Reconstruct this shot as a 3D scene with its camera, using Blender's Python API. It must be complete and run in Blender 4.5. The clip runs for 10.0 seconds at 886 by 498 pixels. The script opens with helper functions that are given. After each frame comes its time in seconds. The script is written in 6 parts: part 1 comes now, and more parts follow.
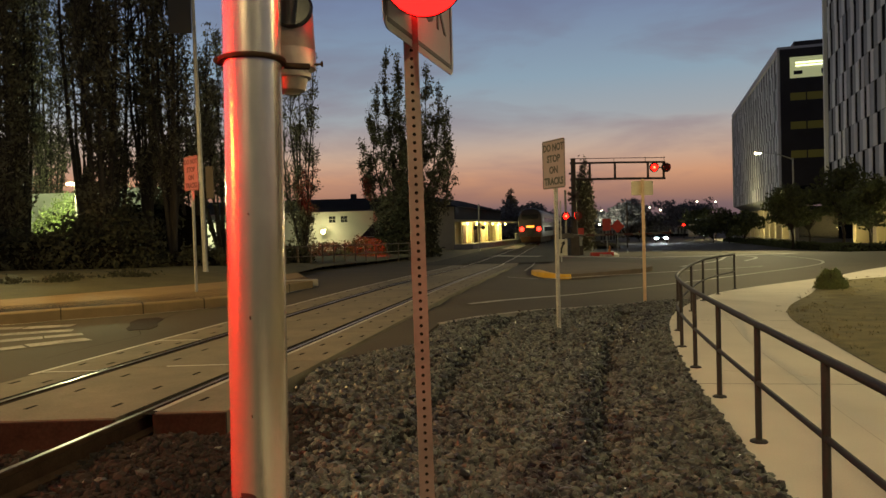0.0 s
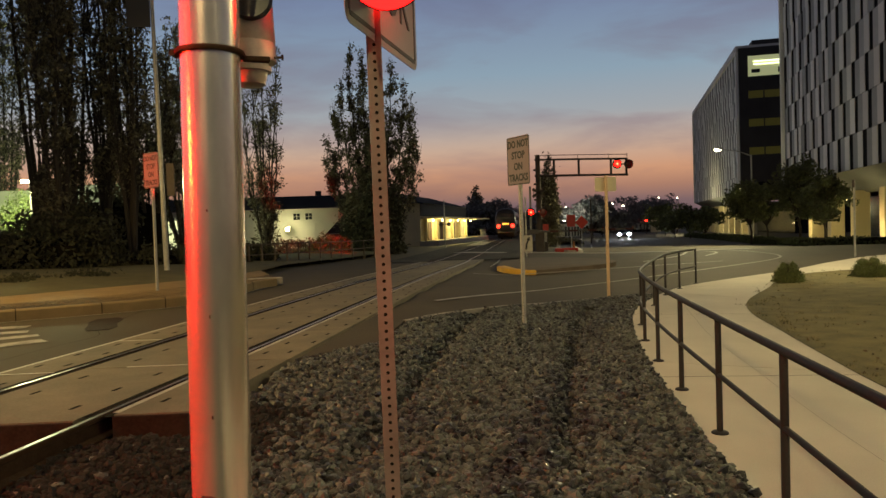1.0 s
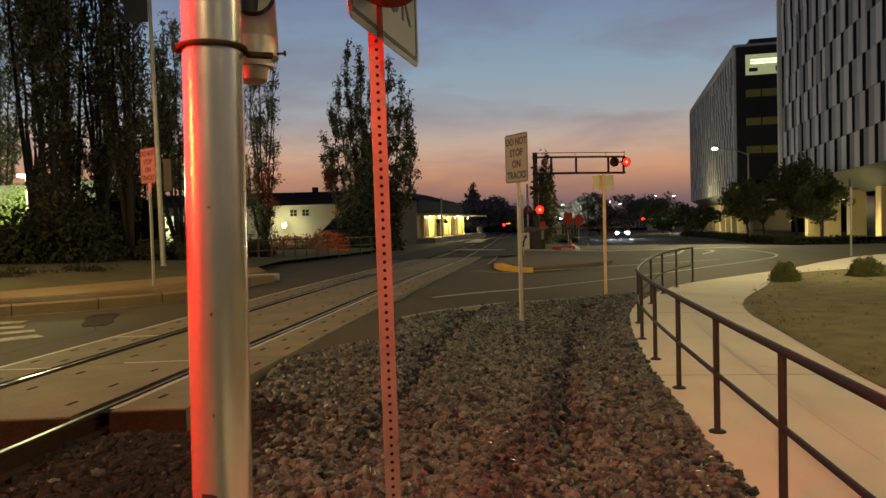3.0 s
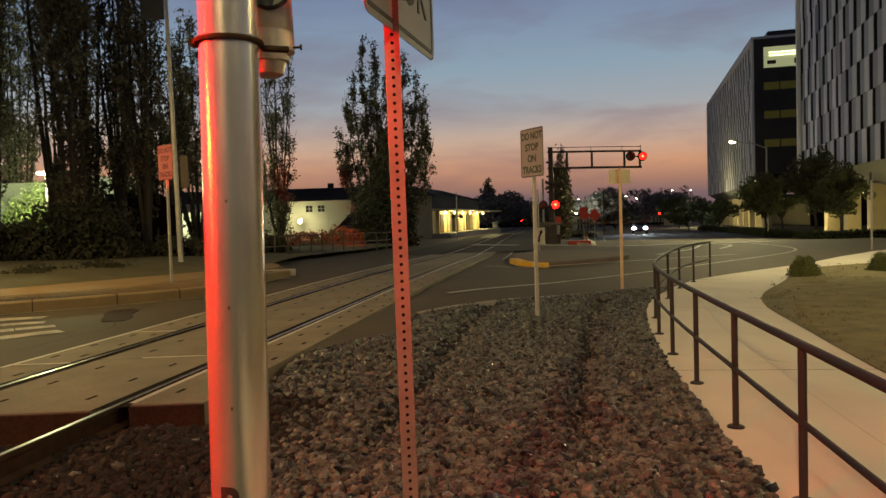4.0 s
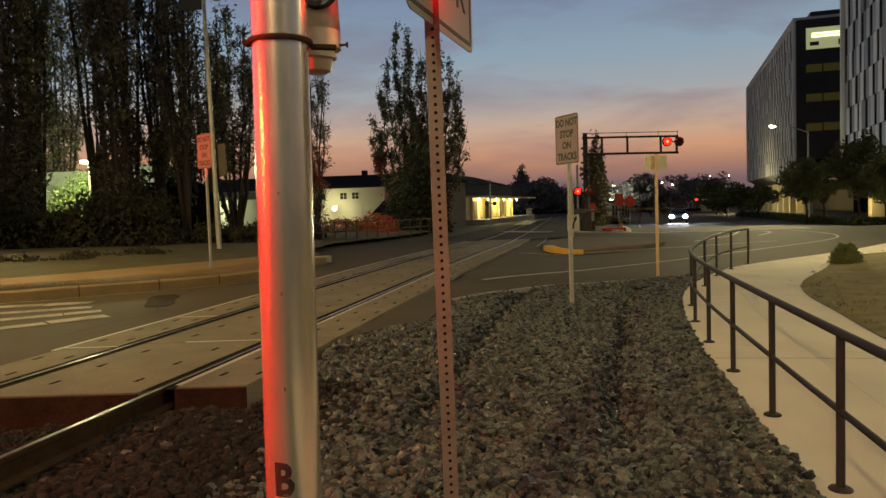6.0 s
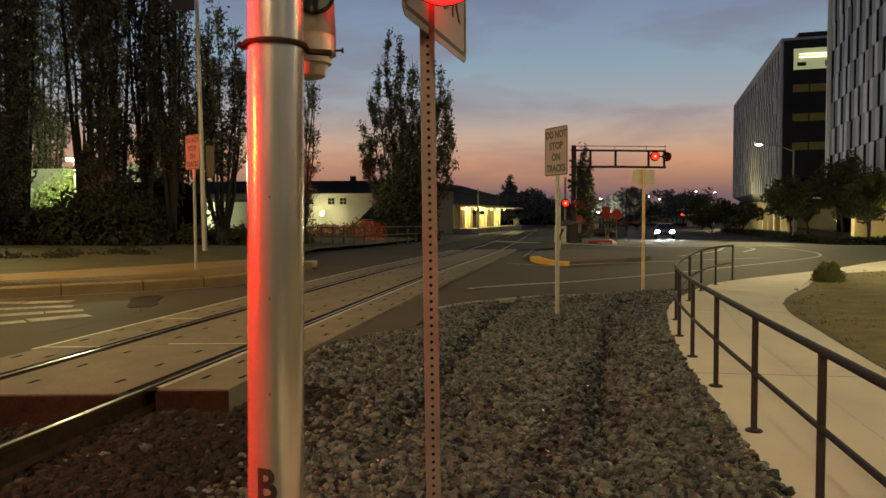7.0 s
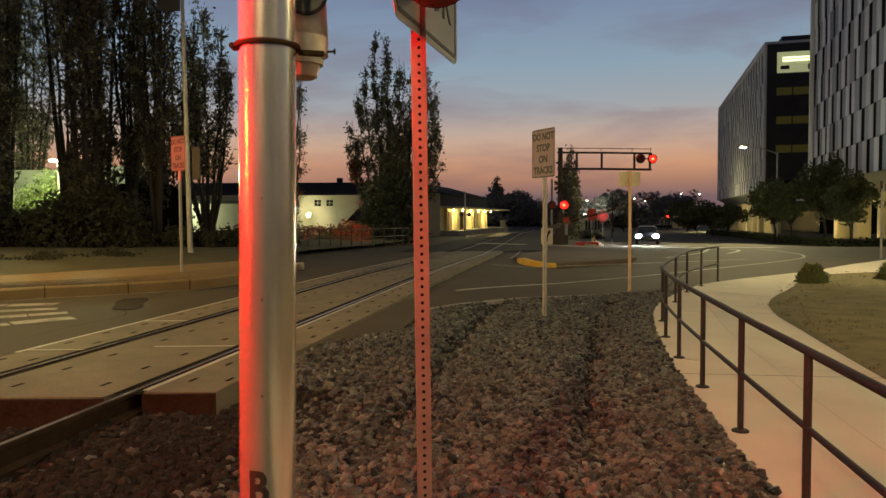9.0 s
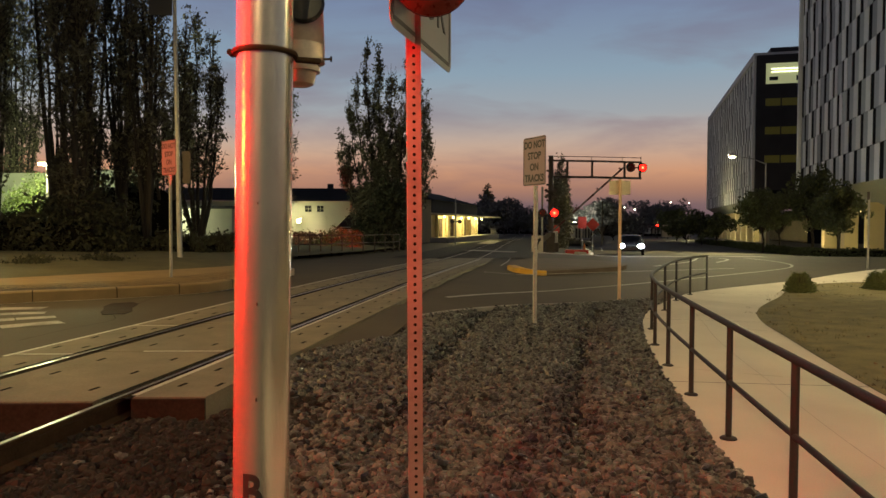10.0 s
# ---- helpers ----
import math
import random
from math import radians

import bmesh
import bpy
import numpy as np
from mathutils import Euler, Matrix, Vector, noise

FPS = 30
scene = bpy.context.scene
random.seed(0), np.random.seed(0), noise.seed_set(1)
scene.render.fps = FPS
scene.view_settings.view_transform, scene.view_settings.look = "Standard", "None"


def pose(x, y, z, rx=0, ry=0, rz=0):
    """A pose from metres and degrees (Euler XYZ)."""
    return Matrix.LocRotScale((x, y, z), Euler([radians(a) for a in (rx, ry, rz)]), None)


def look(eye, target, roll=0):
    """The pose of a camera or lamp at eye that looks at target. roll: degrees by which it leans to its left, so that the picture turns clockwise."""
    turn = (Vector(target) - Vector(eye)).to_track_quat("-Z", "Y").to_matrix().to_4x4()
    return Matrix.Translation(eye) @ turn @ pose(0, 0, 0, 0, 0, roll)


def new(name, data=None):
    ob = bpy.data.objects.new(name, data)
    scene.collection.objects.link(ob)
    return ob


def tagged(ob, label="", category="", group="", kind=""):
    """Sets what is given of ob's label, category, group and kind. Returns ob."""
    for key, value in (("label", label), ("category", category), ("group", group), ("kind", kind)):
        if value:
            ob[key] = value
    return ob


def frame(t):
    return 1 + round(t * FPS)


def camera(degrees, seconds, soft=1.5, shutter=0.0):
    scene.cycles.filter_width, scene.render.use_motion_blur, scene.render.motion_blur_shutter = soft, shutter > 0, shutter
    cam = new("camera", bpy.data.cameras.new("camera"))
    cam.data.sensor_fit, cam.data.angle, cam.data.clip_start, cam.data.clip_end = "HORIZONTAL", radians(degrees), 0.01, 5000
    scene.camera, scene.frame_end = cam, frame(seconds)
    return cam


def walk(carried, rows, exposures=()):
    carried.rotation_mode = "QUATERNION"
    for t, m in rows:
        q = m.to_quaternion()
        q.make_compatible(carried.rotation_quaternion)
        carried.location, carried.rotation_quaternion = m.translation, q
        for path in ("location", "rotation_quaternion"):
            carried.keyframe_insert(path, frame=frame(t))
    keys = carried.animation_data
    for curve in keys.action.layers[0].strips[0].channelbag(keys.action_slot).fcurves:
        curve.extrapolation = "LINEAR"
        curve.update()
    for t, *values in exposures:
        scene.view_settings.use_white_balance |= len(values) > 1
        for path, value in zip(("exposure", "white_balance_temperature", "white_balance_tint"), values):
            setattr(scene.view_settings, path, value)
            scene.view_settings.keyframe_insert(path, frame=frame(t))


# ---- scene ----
cam = camera(63.4, 10.0)

PATH = [
    (0, (0.070, 0.230, 1.598), (0.070, 2.229, 1.551), -1.60),
    (0.5, (0.076, 0.236, 1.596), (0.130, 2.235, 1.544), -1.78),
    (1, (0.074, 0.245, 1.596), (0.169, 2.242, 1.537), -1.88),
    (1.5, (0.069, 0.232, 1.591), (0.184, 2.228, 1.528), -2.05),
    (2, (0.061, 0.251, 1.599), (0.185, 2.246, 1.533), -2.01),
    (3.5, (0.060, 0.256, 1.598), (0.146, 2.253, 1.528), -1.38),
    (4, (0.057, 0.260, 1.594), (0.118, 2.257, 1.515), -1.78),
    (4.5, (0.062, 0.252, 1.591), (0.094, 2.249, 1.490), -2.64),
    (5, (0.087, 0.229, 1.603), (0.085, 2.225, 1.478), -3.00),
    (5.5, (0.057, 0.191, 1.603), (0.026, 2.187, 1.480), -2.68),
    (7, (0.029, 0.192, 1.604), (0.034, 2.190, 1.513), -0.30),
    (7.5, (0.029, 0.189, 1.603), (0.047, 2.187, 1.510), -0.34),
    (8, (0.031, 0.187, 1.600), (0.054, 2.185, 1.508), -0.46),
    (8.5, (0.030, 0.184, 1.599), (0.059, 2.182, 1.509), -0.54),
    (9, (0.015, 0.191, 1.603), (0.057, 2.188, 1.517), -0.29),
    (9.5, (0.008, 0.180, 1.600), (0.065, 2.178, 1.523), -0.04),
    (10, (0.006, 0.171, 1.602), (0.075, 2.168, 1.535), 0.19),
]
walk(cam, [(t, look(eye, target, roll)) for t, eye, target, roll in PATH])

# ---- exposure and light ----
def srgb(r, g, b):
    f = lambda c: (c / 255 / 12.92) if c <= 10 else ((c / 255 + 0.055) / 1.055) ** 2.4
    return (f(r), f(g), f(b), 1.0)


def build_world():
    """Dusk sky: an orange band over the horizon that fades to blue, with thin streaks of cloud."""
    world = bpy.data.worlds.new("dusk_sky")
    world.use_nodes = True
    scene.world = world
    nt = world.node_tree
    nt.nodes.clear()
    N, L = nt.nodes.new, nt.links.new
    tc = N("ShaderNodeTexCoord")
    sep = N("ShaderNodeSeparateXYZ")
    L(tc.outputs["Generated"], sep.inputs[0])
    ramp = N("ShaderNodeValToRGB")
    stops = [(0.0, (96, 80, 86)), (0.028, (128, 102, 102)), (0.050, (172, 126, 105)), (0.072, (206, 152, 118)), (0.105, (199, 169, 148)),
             (0.150, (162, 166, 170)), (0.205, (140, 161, 177)), (0.30, (118, 133, 163)), (0.42, (74, 80, 94)), (0.6, (46, 48, 54)), (1.0, (26, 26, 28))]
    el = ramp.color_ramp.elements
    el[0].position, el[0].color = stops[0][0], srgb(*stops[0][1])
    el[1].position, el[1].color = stops[-1][0], srgb(*stops[-1][1])
    for p, c in stops[1:-1]:
        e = el.new(p)
        e.color = srgb(*c)
    L(sep.outputs["Z"], ramp.inputs[0])
    # cooler and darker away from where the sun went down (ahead)
    back = N("ShaderNodeMapRange")
    back.inputs["From Min"].default_value, back.inputs["From Max"].default_value = -0.9, 0.9
    back.inputs["To Min"].default_value, back.inputs["To Max"].default_value = 0.0, 1.0
    L(sep.outputs["Y"], back.inputs[0])
    cold = N("ShaderNodeMix")
    cold.data_type = "RGBA"
    cold.inputs[6].default_value = srgb(56, 57, 64)
    L(back.outputs[0], cold.inputs[0])
    L(ramp.outputs[0], cold.inputs[7])
    # clouds: long flat streaks, pinkish grey
    mp = N("ShaderNodeMapping")
    mp.inputs["Scale"].default_value = (2.6, 2.6, 11.0)
    mp.inputs["Location"].default_value = (0.35, 0.2, 0.4)
    L(tc.outputs["Generated"], mp.inputs[0])
    no = N("ShaderNodeTexNoise")
    no.inputs["Scale"].default_value, no.inputs["Detail"].default_value, no.inputs["Roughness"].default_value = 1.7, 6, 0.52
    no.inputs["Distortion"].default_value = 0.3
    L(mp.outputs[0], no.inputs["Vector"])
    cr = N("ShaderNodeMapRange")
    cr.inputs["From Min"].default_value, cr.inputs["From Max"].default_value = 0.47, 0.68
    cr.inputs["To Min"].default_value, cr.inputs["To Max"].default_value = 0.0, 0.52
    L(no.outputs[0], cr.inputs[0])
    mix = N("ShaderNodeMix")
    mix.data_type = "RGBA"
    cl = N("ShaderNodeValToRGB")
    cl.color_ramp.elements[0].position, cl.color_ramp.elements[0].color = 0.03, srgb(104, 82, 94)
    cl.color_ramp.elements[1].position, cl.color_ramp.elements[1].color = 0.30, srgb(108, 112, 138)
    e = cl.color_ramp.elements.new(0.11)
    e.color = srgb(148, 126, 130)
    L(sep.outputs["Z"], cl.inputs[0])
    L(cr.outputs[0], mix.inputs[0])
    L(cold.outputs[2], mix.inputs[6])
    L(cl.outputs[0], mix.inputs[7])
    bg = N("ShaderNodeBackground")
    bg.inputs["Strength"].default_value = SKY
    out = N("ShaderNodeOutputWorld")
    L(mix.outputs[2], bg.inputs[0])
    L(bg.outputs[0], out.inputs[0])


SKY = 1.0
build_world()


def lamp(name, kind, place, target, energy, colour, size=0.3, spot=120):
    d = bpy.data.lights.new(name, kind)
    d.energy, d.color = energy, colour
    if kind == "AREA":
        d.size = size
    else:
        d.shadow_soft_size = size
    if kind == "SPOT":
        d.spot_size, d.spot_blend = radians(spot), 0.6
    ob = new(name, d)
    ob.matrix_world = look(place, target)
    return ob


# street lamps behind and beside the view (their posts stand below)
lamp("street_light", "SPOT", (-3.4, -6.9, 7.9), (2.2, 7.0, 0), 2500, (1.0, 0.79, 0.36), 0.14, 150)
lamp("street_light", "SPOT", (5.6, -5.5, 7.9), (4.6, 6.0, 0), 580, (1.0, 0.79, 0.36), 0.25, 150)
lamp("street_light", "SPOT", (-13.5, 9.5, 7.9), (-7.4, 14.2, 0), 5700, (1.0, 0.64, 0.20), 0.25, 116)
lamp("street_light", "SPOT", (26.4, 60.0, 8.05), (15.0, 52.0, 0), 11500, (1.0, 0.86, 0.42), 0.2, 112)
lamp("street_light", "POINT", (49.0, 127.0, 2.6), (0, 0, 0), 1800, (1.0, 0.86, 0.45), 0.3)
lamp("street_light", "POINT", (25.9, 113.0, 3.2), (0, 0, 0), 900, (1.0, 0.92, 0.62), 0.3)
lamp("wall_light", "POINT", (-13.8, 82.6, 2.1), (0, 0, 0), 520, (1.0, 0.88, 0.45), 0.2)
lamp("yard_light", "POINT", (-18.2, 35.4, 4.2), (0, 0, 0), 3000, (0.9, 1.0, 0.5), 0.15)
# added steady red spots without fixtures, imitating flasher light on bush, crossing, sign
lamp("red_fill_spot", "SPOT", (2.8, 40.5, 4.9), (-5.0, 45.6, 0.8), 8500, (1.0, 0.006, 0.004), 0.15, 20)
lamp("red_fill_spot", "SPOT", (-4.9, 1.4, 2.42), (-2.9, 5.6, 0.0), 130, (1.0, 0.012, 0.008), 0.10, 80)
lamp("red_fill_spot", "SPOT", (-4.9, 1.6, 2.42), (-5.48, 16.2, 3.04), 30000, (1.0, 0.006, 0.003), 0.06, 5.0)
# added out of view to brighten the soil bed and footway
lamp("street_light", "SPOT", (13.0, 6.0, 7.9), (9.0, 9.5, 0), 2250, (1.0, 0.82, 0.36), 0.5, 150)
lamp("street_light", "SPOT", (14.4, 18.6, 7.9), (12.5, 22.5, 0), 2600, (1.0, 0.80, 0.36), 0.4, 122)
# added steady red spot beside the unseen side mast's lens, for the pole
lamp("red_fill_spot", "SPOT", (-4.9, 1.2, 2.42), (-0.70, 1.54, 1.55), 3200, (1.0, 0.0010, 0.0003), 0.06, 21)


# ---- materials ----
def mat(name, colour, rough=0.7, metal=0.0, scale=6.0, vary=0.25, bump=0.15, fine=60.0, emit=0.0, hue=None, coords="Object", island=0.0, stretch=(1, 1, 1), randomness=0.0, spec=0.5):
    """A surface with variation at two scales, relief and uneven gloss."""
    m = bpy.data.materials.new(name)
    m.use_nodes = True
    nt = m.node_tree
    N, L = nt.nodes.new, nt.links.new
    b = nt.nodes["Principled BSDF"]
    b.inputs["Metallic"].default_value = metal
    b.inputs["Specular IOR Level"].default_value = spec
    tc, mp = N("ShaderNodeTexCoord"), N("ShaderNodeMapping")
    mp.inputs["Scale"].default_value = stretch
    L(tc.outputs[coords], mp.inputs[0])
    big, small = N("ShaderNodeTexNoise"), N("ShaderNodeTexNoise")
    big.inputs["Scale"].default_value, big.inputs["Detail"].default_value = scale, 5
    small.inputs["Scale"].default_value, small.inputs["Detail"].default_value = fine, 3
    L(mp.outputs[0], big.inputs["Vector"])
    L(mp.outputs[0], small.inputs["Vector"])
    s = N("ShaderNodeMath")
    s.operation = "MULTIPLY_ADD"
    s.inputs[1].default_value, s.inputs[2].default_value = 0.4, 0.0
    L(small.outputs[0], s.inputs[0])
    t = N("ShaderNodeMath")
    t.operation = "MULTIPLY_ADD"
    t.inputs[1].default_value = 0.6
    L(big.outputs[0], t.inputs[0])
    L(s.outputs[0], t.inputs[2])
    r = N("ShaderNodeMapRange")
    r.inputs["From Min"].default_value, r.inputs["From Max"].default_value = 0.3, 0.7
    L(t.outputs[0], r.inputs[0])
    mix = N("ShaderNodeMix")
    mix.data_type = "RGBA"
    c = Vector(colour[:3])
    c2 = Vector(hue[:3]) if hue else c * (1 + vary)
    mix.inputs[6].default_value = (*(c * (1 - vary)), 1)
    mix.inputs[7].default_value = (*c2, 1)
    L(r.outputs[0], mix.inputs[0])
    col = mix.outputs[2]
    if island or randomness:
        src = N("ShaderNodeNewGeometry").outputs["Random Per Island"] if island else N("ShaderNodeObjectInfo").outputs["Random"]
        k = N("ShaderNodeMapRange")
        k.inputs["To Min"].default_value, k.inputs["To Max"].default_value = 1 - (island or randomness), 1 + (island or randomness)
        L(src, k.inputs[0])
        hs = N("ShaderNodeHueSaturation")
        L(k.outputs[0], hs.inputs["Value"])
        L(col, hs.inputs["Color"])
        col = hs.outputs[0]
    L(col, b.inputs["Base Color"])
    rr = N("ShaderNodeMapRange")
    rr.inputs["To Min"].default_value, rr.inputs["To Max"].default_value = max(0.03, rough - 0.12), min(1, rough + 0.12)
    L(t.outputs[0], rr.inputs[0])
    L(rr.outputs[0], b.inputs["Roughness"])
    if bump:
        bp = N("ShaderNodeBump")
        bp.inputs["Strength"].default_value, bp.inputs["Distance"].default_value = bump, 0.02
        L(t.outputs[0], bp.inputs["Height"])
        L(bp.outputs[0], b.inputs["Normal"])
    if emit:
        L(col, b.inputs["Emission Color"])
        b.inputs["Emission Strength"].default_value = emit
    return m


def glow(name, colour, strength):
    m = bpy.data.materials.new(name)
    m.use_nodes = True
    b = m.node_tree.nodes["Principled BSDF"]
    b.inputs["Base Color"].default_value = (*colour[:3], 1)
    b.inputs["Emission Color"].default_value = (*colour[:3], 1)
    b.inputs["Emission Strength"].default_value = strength
    b.inputs["Roughness"].default_value = 0.3
    return m


ASPHALT = mat("asphalt", (0.074, 0.062, 0.043), 0.80, spec=0.28, scale=0.5, vary=0.35, bump=0.35, fine=55)
ROAD_DARK = mat("asphalt_patch", (0.036, 0.026, 0.020), 0.9, spec=0.15, scale=2, vary=0.3, bump=0.4, fine=70)
CONCRETE = mat("walk_concrete", (0.58, 0.545, 0.47), 0.85, scale=0.9, vary=0.14, bump=0.12, fine=90)
KERB = mat("kerb_concrete", (0.30, 0.28, 0.25), 0.85, scale=2.0, vary=0.25, bump=0.2, fine=60)
PAVE_KERB = mat("brown_kerb_concrete", (0.24, 0.170, 0.080), 0.88, scale=2.0, vary=0.3, bump=0.2, fine=60)
PANEL_END = mat("dark_end_facing", (0.036, 0.021, 0.016), 0.95, spec=0.15, scale=5, vary=0.4, bump=0.4, fine=40)
PANEL = mat("crossing_concrete", (0.172, 0.148, 0.102), 0.8, scale=2.2, vary=0.36, bump=0.4, fine=48, randomness=0.08)
ISLAND_TOP = mat("island_paving", (0.10, 0.075, 0.055), 0.9, scale=1.5, vary=0.3, bump=0.3, fine=50)
PAVER = mat("red_paver", (0.27, 0.185, 0.078), 0.85, scale=3, vary=0.25, bump=0.25, fine=80, randomness=0.12)
GRAVEL = mat("crushed_stone", (0.070, 0.076, 0.065), 0.36, scale=20, vary=0.5, bump=0.3, fine=120, island=1.0)
DARK_STONE = mat("dark_ballast_stone", (0.012, 0.0085, 0.0065), 0.85, scale=20, vary=0.4, bump=0.3, fine=120, island=0.7)
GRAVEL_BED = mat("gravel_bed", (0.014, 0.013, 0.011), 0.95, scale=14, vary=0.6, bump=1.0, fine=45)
DIRT = mat("bark_soil", (0.148, 0.128, 0.054), 0.95, scale=2.6, vary=0.5, bump=0.8, fine=40)
GRASS = mat("verge", (0.095, 0.088, 0.040), 0.95, scale=1.5, vary=0.4, bump=0.8, fine=30)
WORN_PAINT = mat("worn_crosswalk_paint", (0.30, 0.29, 0.26), 0.85, scale=2.5, vary=0.7, bump=0.2, fine=18)
WHITE_PAINT = mat("road_paint", (0.34, 0.33, 0.29), 0.7, scale=3, vary=0.45, bump=0.1, fine=40)
YELLOW_PAINT = mat("yellow_kerb_paint", (0.62, 0.36, 0.03), 0.6, scale=5, vary=0.25, bump=0.1, fine=50)
STEEL = mat("rail_steel", (0.62, 0.54, 0.42), 0.33, 1.0, scale=4, vary=0.2, bump=0.02, fine=80)
RUST = mat("rusty_steel", (0.045, 0.028, 0.018), 0.95, 0.0, spec=0.1, scale=8, vary=0.4, bump=0.3)
RUBBER = mat("flangeway_rubber", (0.014, 0.012, 0.010), 0.97, spec=0.05, scale=8, vary=0.3)
TIMBER = mat("creosote_tie", (0.026, 0.018, 0.014), 0.9, scale=4, vary=0.4, bump=0.5, stretch=(0.3, 6, 6))
BLACK_METAL = mat("black_powder_coat", (0.018, 0.017, 0.017), 0.60, 0.0, scale=30, vary=0.3, bump=0.08)
GALV = mat("aluminium_pole", (0.72, 0.67, 0.58), 0.25, 0.80, scale=3, vary=0.16, bump=0.02, fine=30, stretch=(1, 1, 0.25))
GALV.node_tree.nodes["Principled BSDF"].inputs["Coat Weight"].default_value = 0.1
GALV.node_tree.nodes["Principled BSDF"].inputs["Coat Roughness"].default_value = 0.2
GALV_DULL = mat("galvanised_steel", (0.38, 0.38, 0.36), 0.5, 0.25, scale=8, vary=0.25, bump=0.06)
POST_STEEL = mat("dull_post_steel", (0.20, 0.160, 0.145), 0.55, 0.2, scale=8, vary=0.25, bump=0.06)
CAST = mat("cast_aluminium", (0.48, 0.43, 0.36), 0.5, 0.55, scale=8, vary=0.2, bump=0.08)
DARK_STEEL = mat("weathered_steel", (0.085, 0.07, 0.06), 0.7, 0.4, scale=3, vary=0.3, bump=0.1)
SIGN_WHITE = mat("sign_white", (0.27, 0.275, 0.29), 0.45, scale=4, vary=0.1, bump=0.0)
SIGN_BLACK = mat("sign_black", (0.02, 0.02, 0.02), 0.5, scale=10, vary=0.2, bump=0.0)
SIGN_BACK = mat("sign_back", (0.62, 0.54, 0.38), 0.5, 0.1, scale=4, vary=0.2, bump=0.03)
SIGN_RED = mat("sign_red", (0.55, 0.05, 0.035), 0.45, scale=4, vary=0.15, bump=0.0)
SIGN_ORANGE = mat("sign_orange", (0.60, 0.20, 0.04), 0.45, scale=4, vary=0.15, bump=0.0)
BLACK = mat("signal_black", (0.012, 0.012, 0.012), 0.5, scale=10, vary=0.3, bump=0.05)
LENS_DARK = mat("unlit_red_lens", (0.10, 0.012, 0.008), 0.3, scale=60, vary=0.2, bump=0.05)
LENS_ON = glow("lit_red_lens", (1.0, 0.006, 0.005), 7.0)
LENS_BACK = glow("lit_red_lens_back", (1.0, 0.003, 0.002), 40.0)
LENS_SIDE = glow("lit_red_lens_side", (1.0, 0.002, 0.0015), 1150.0)
LENS_STEADY = glow("lit_red_lens_steady", (1.0, 0.050, 0.005), 1500.0)
PALE_EDGE = mat("pale_edge", (0.46, 0.44, 0.38), 0.6, scale=3, vary=0.25)
LENS_FAR = glow("lit_red_lens_far", (1.0, 0.004, 0.002), 14.0)
LENS_CORE = glow("lit_lens_core", (1.0, 0.16, 0.06), 5.0)
WHITE_GLOW = glow("lamp_white", (1.0, 0.93, 0.62), 14.0)
CAR_GLOW = glow("headlight_glow", (0.85, 0.95, 1.0), 900.0)
WARM_GLOW = glow("lamp_warm", (1.0, 0.82, 0.32), 12.0)
DIM_GLOW = glow("lit_room", (0.78, 0.82, 0.42), 0.32)
COOL_GLOW = glow("lit_tube", (0.95, 1.0, 0.70), 2.2)
RED_TAIL = glow("tail_light", (1.0, 0.012, 0.006), 16.0)
AMBER = glow("amber_display", (1.0, 0.40, 0.05), 2.2)
LEAF_DARK = mat("dark_leaves", (0.115, 0.104, 0.064), 0.75, scale=1, vary=0.35, bump=0.0, island=0.45)
SHADE_CORE = mat("inner_shade", (0.010, 0.009, 0.007), 1.0, scale=5, vary=0.4, bump=0.5, spec=0.0)
# leaf green darkened to stand for deep shade under the trees
DEEP_SHADE_LEAF = mat("deep_shade_leaves", (0.032, 0.034, 0.018), 0.85, scale=1, vary=0.35, bump=0.0, island=0.4)
# far leaves paled and blued in colour for distance haze
HAZE_LEAF = mat("haze_leaves", (0.15, 0.155, 0.17), 0.9, scale=1, vary=0.3, bump=0.0, island=0.4)
# weathered white, darkened and tinted pink for the red signal light
TRACKS_FACE = mat("weathered_redlit_face", (0.22, 0.168, 0.19), 0.5, scale=4, vary=0.12, bump=0.0)
# shaded copy of the sign white, offsetting the street lamp's yellow
SHADED_FACE = mat("shaded_sign_face", (0.13, 0.115, 0.115), 0.5, scale=4, vary=0.12, bump=0.0)
# gate paints darkened for an arm seen against the bright sky
GATE_RED = mat("backlit_gate_red", (0.06, 0.012, 0.010), 0.7, scale=3, vary=0.3)
GATE_WHITE = mat("backlit_gate_white", (0.12, 0.11, 0.10), 0.7, scale=3, vary=0.3)
OLIVE = glow("dim_room", (0.30, 0.27, 0.06), 0.030)
CLIPPED_LEAF = mat("clipped_leaves", (0.12, 0.15, 0.045), 0.7, scale=1, vary=0.3, bump=0.0, island=0.4)
LEAF_GREEN = mat("green_leaves", (0.088, 0.105, 0.040), 0.7, scale=1, vary=0.35, bump=0.0, island=0.4)
BARK = mat("bark", (0.038, 0.031, 0.025), 0.95, scale=3, vary=0.4, bump=0.6, stretch=(4, 4, 0.6))
HEDGE = mat("hedge_leaves", (0.05, 0.065, 0.022), 0.8, scale=1, vary=0.35, bump=0.0, island=0.45)
FACADE = mat("facade_panel", (0.80, 0.81, 0.80), 0.8, 0.0, spec=0.15, scale=0.4, vary=0.08, bump=0.03, fine=8, randomness=0.16)
SLOT = mat("dark_window_slot", (0.012, 0.013, 0.015), 0.85, spec=0.08, scale=0.5, vary=0.3, bump=0.0)
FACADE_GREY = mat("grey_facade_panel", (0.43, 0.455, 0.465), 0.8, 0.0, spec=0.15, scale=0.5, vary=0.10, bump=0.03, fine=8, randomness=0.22)
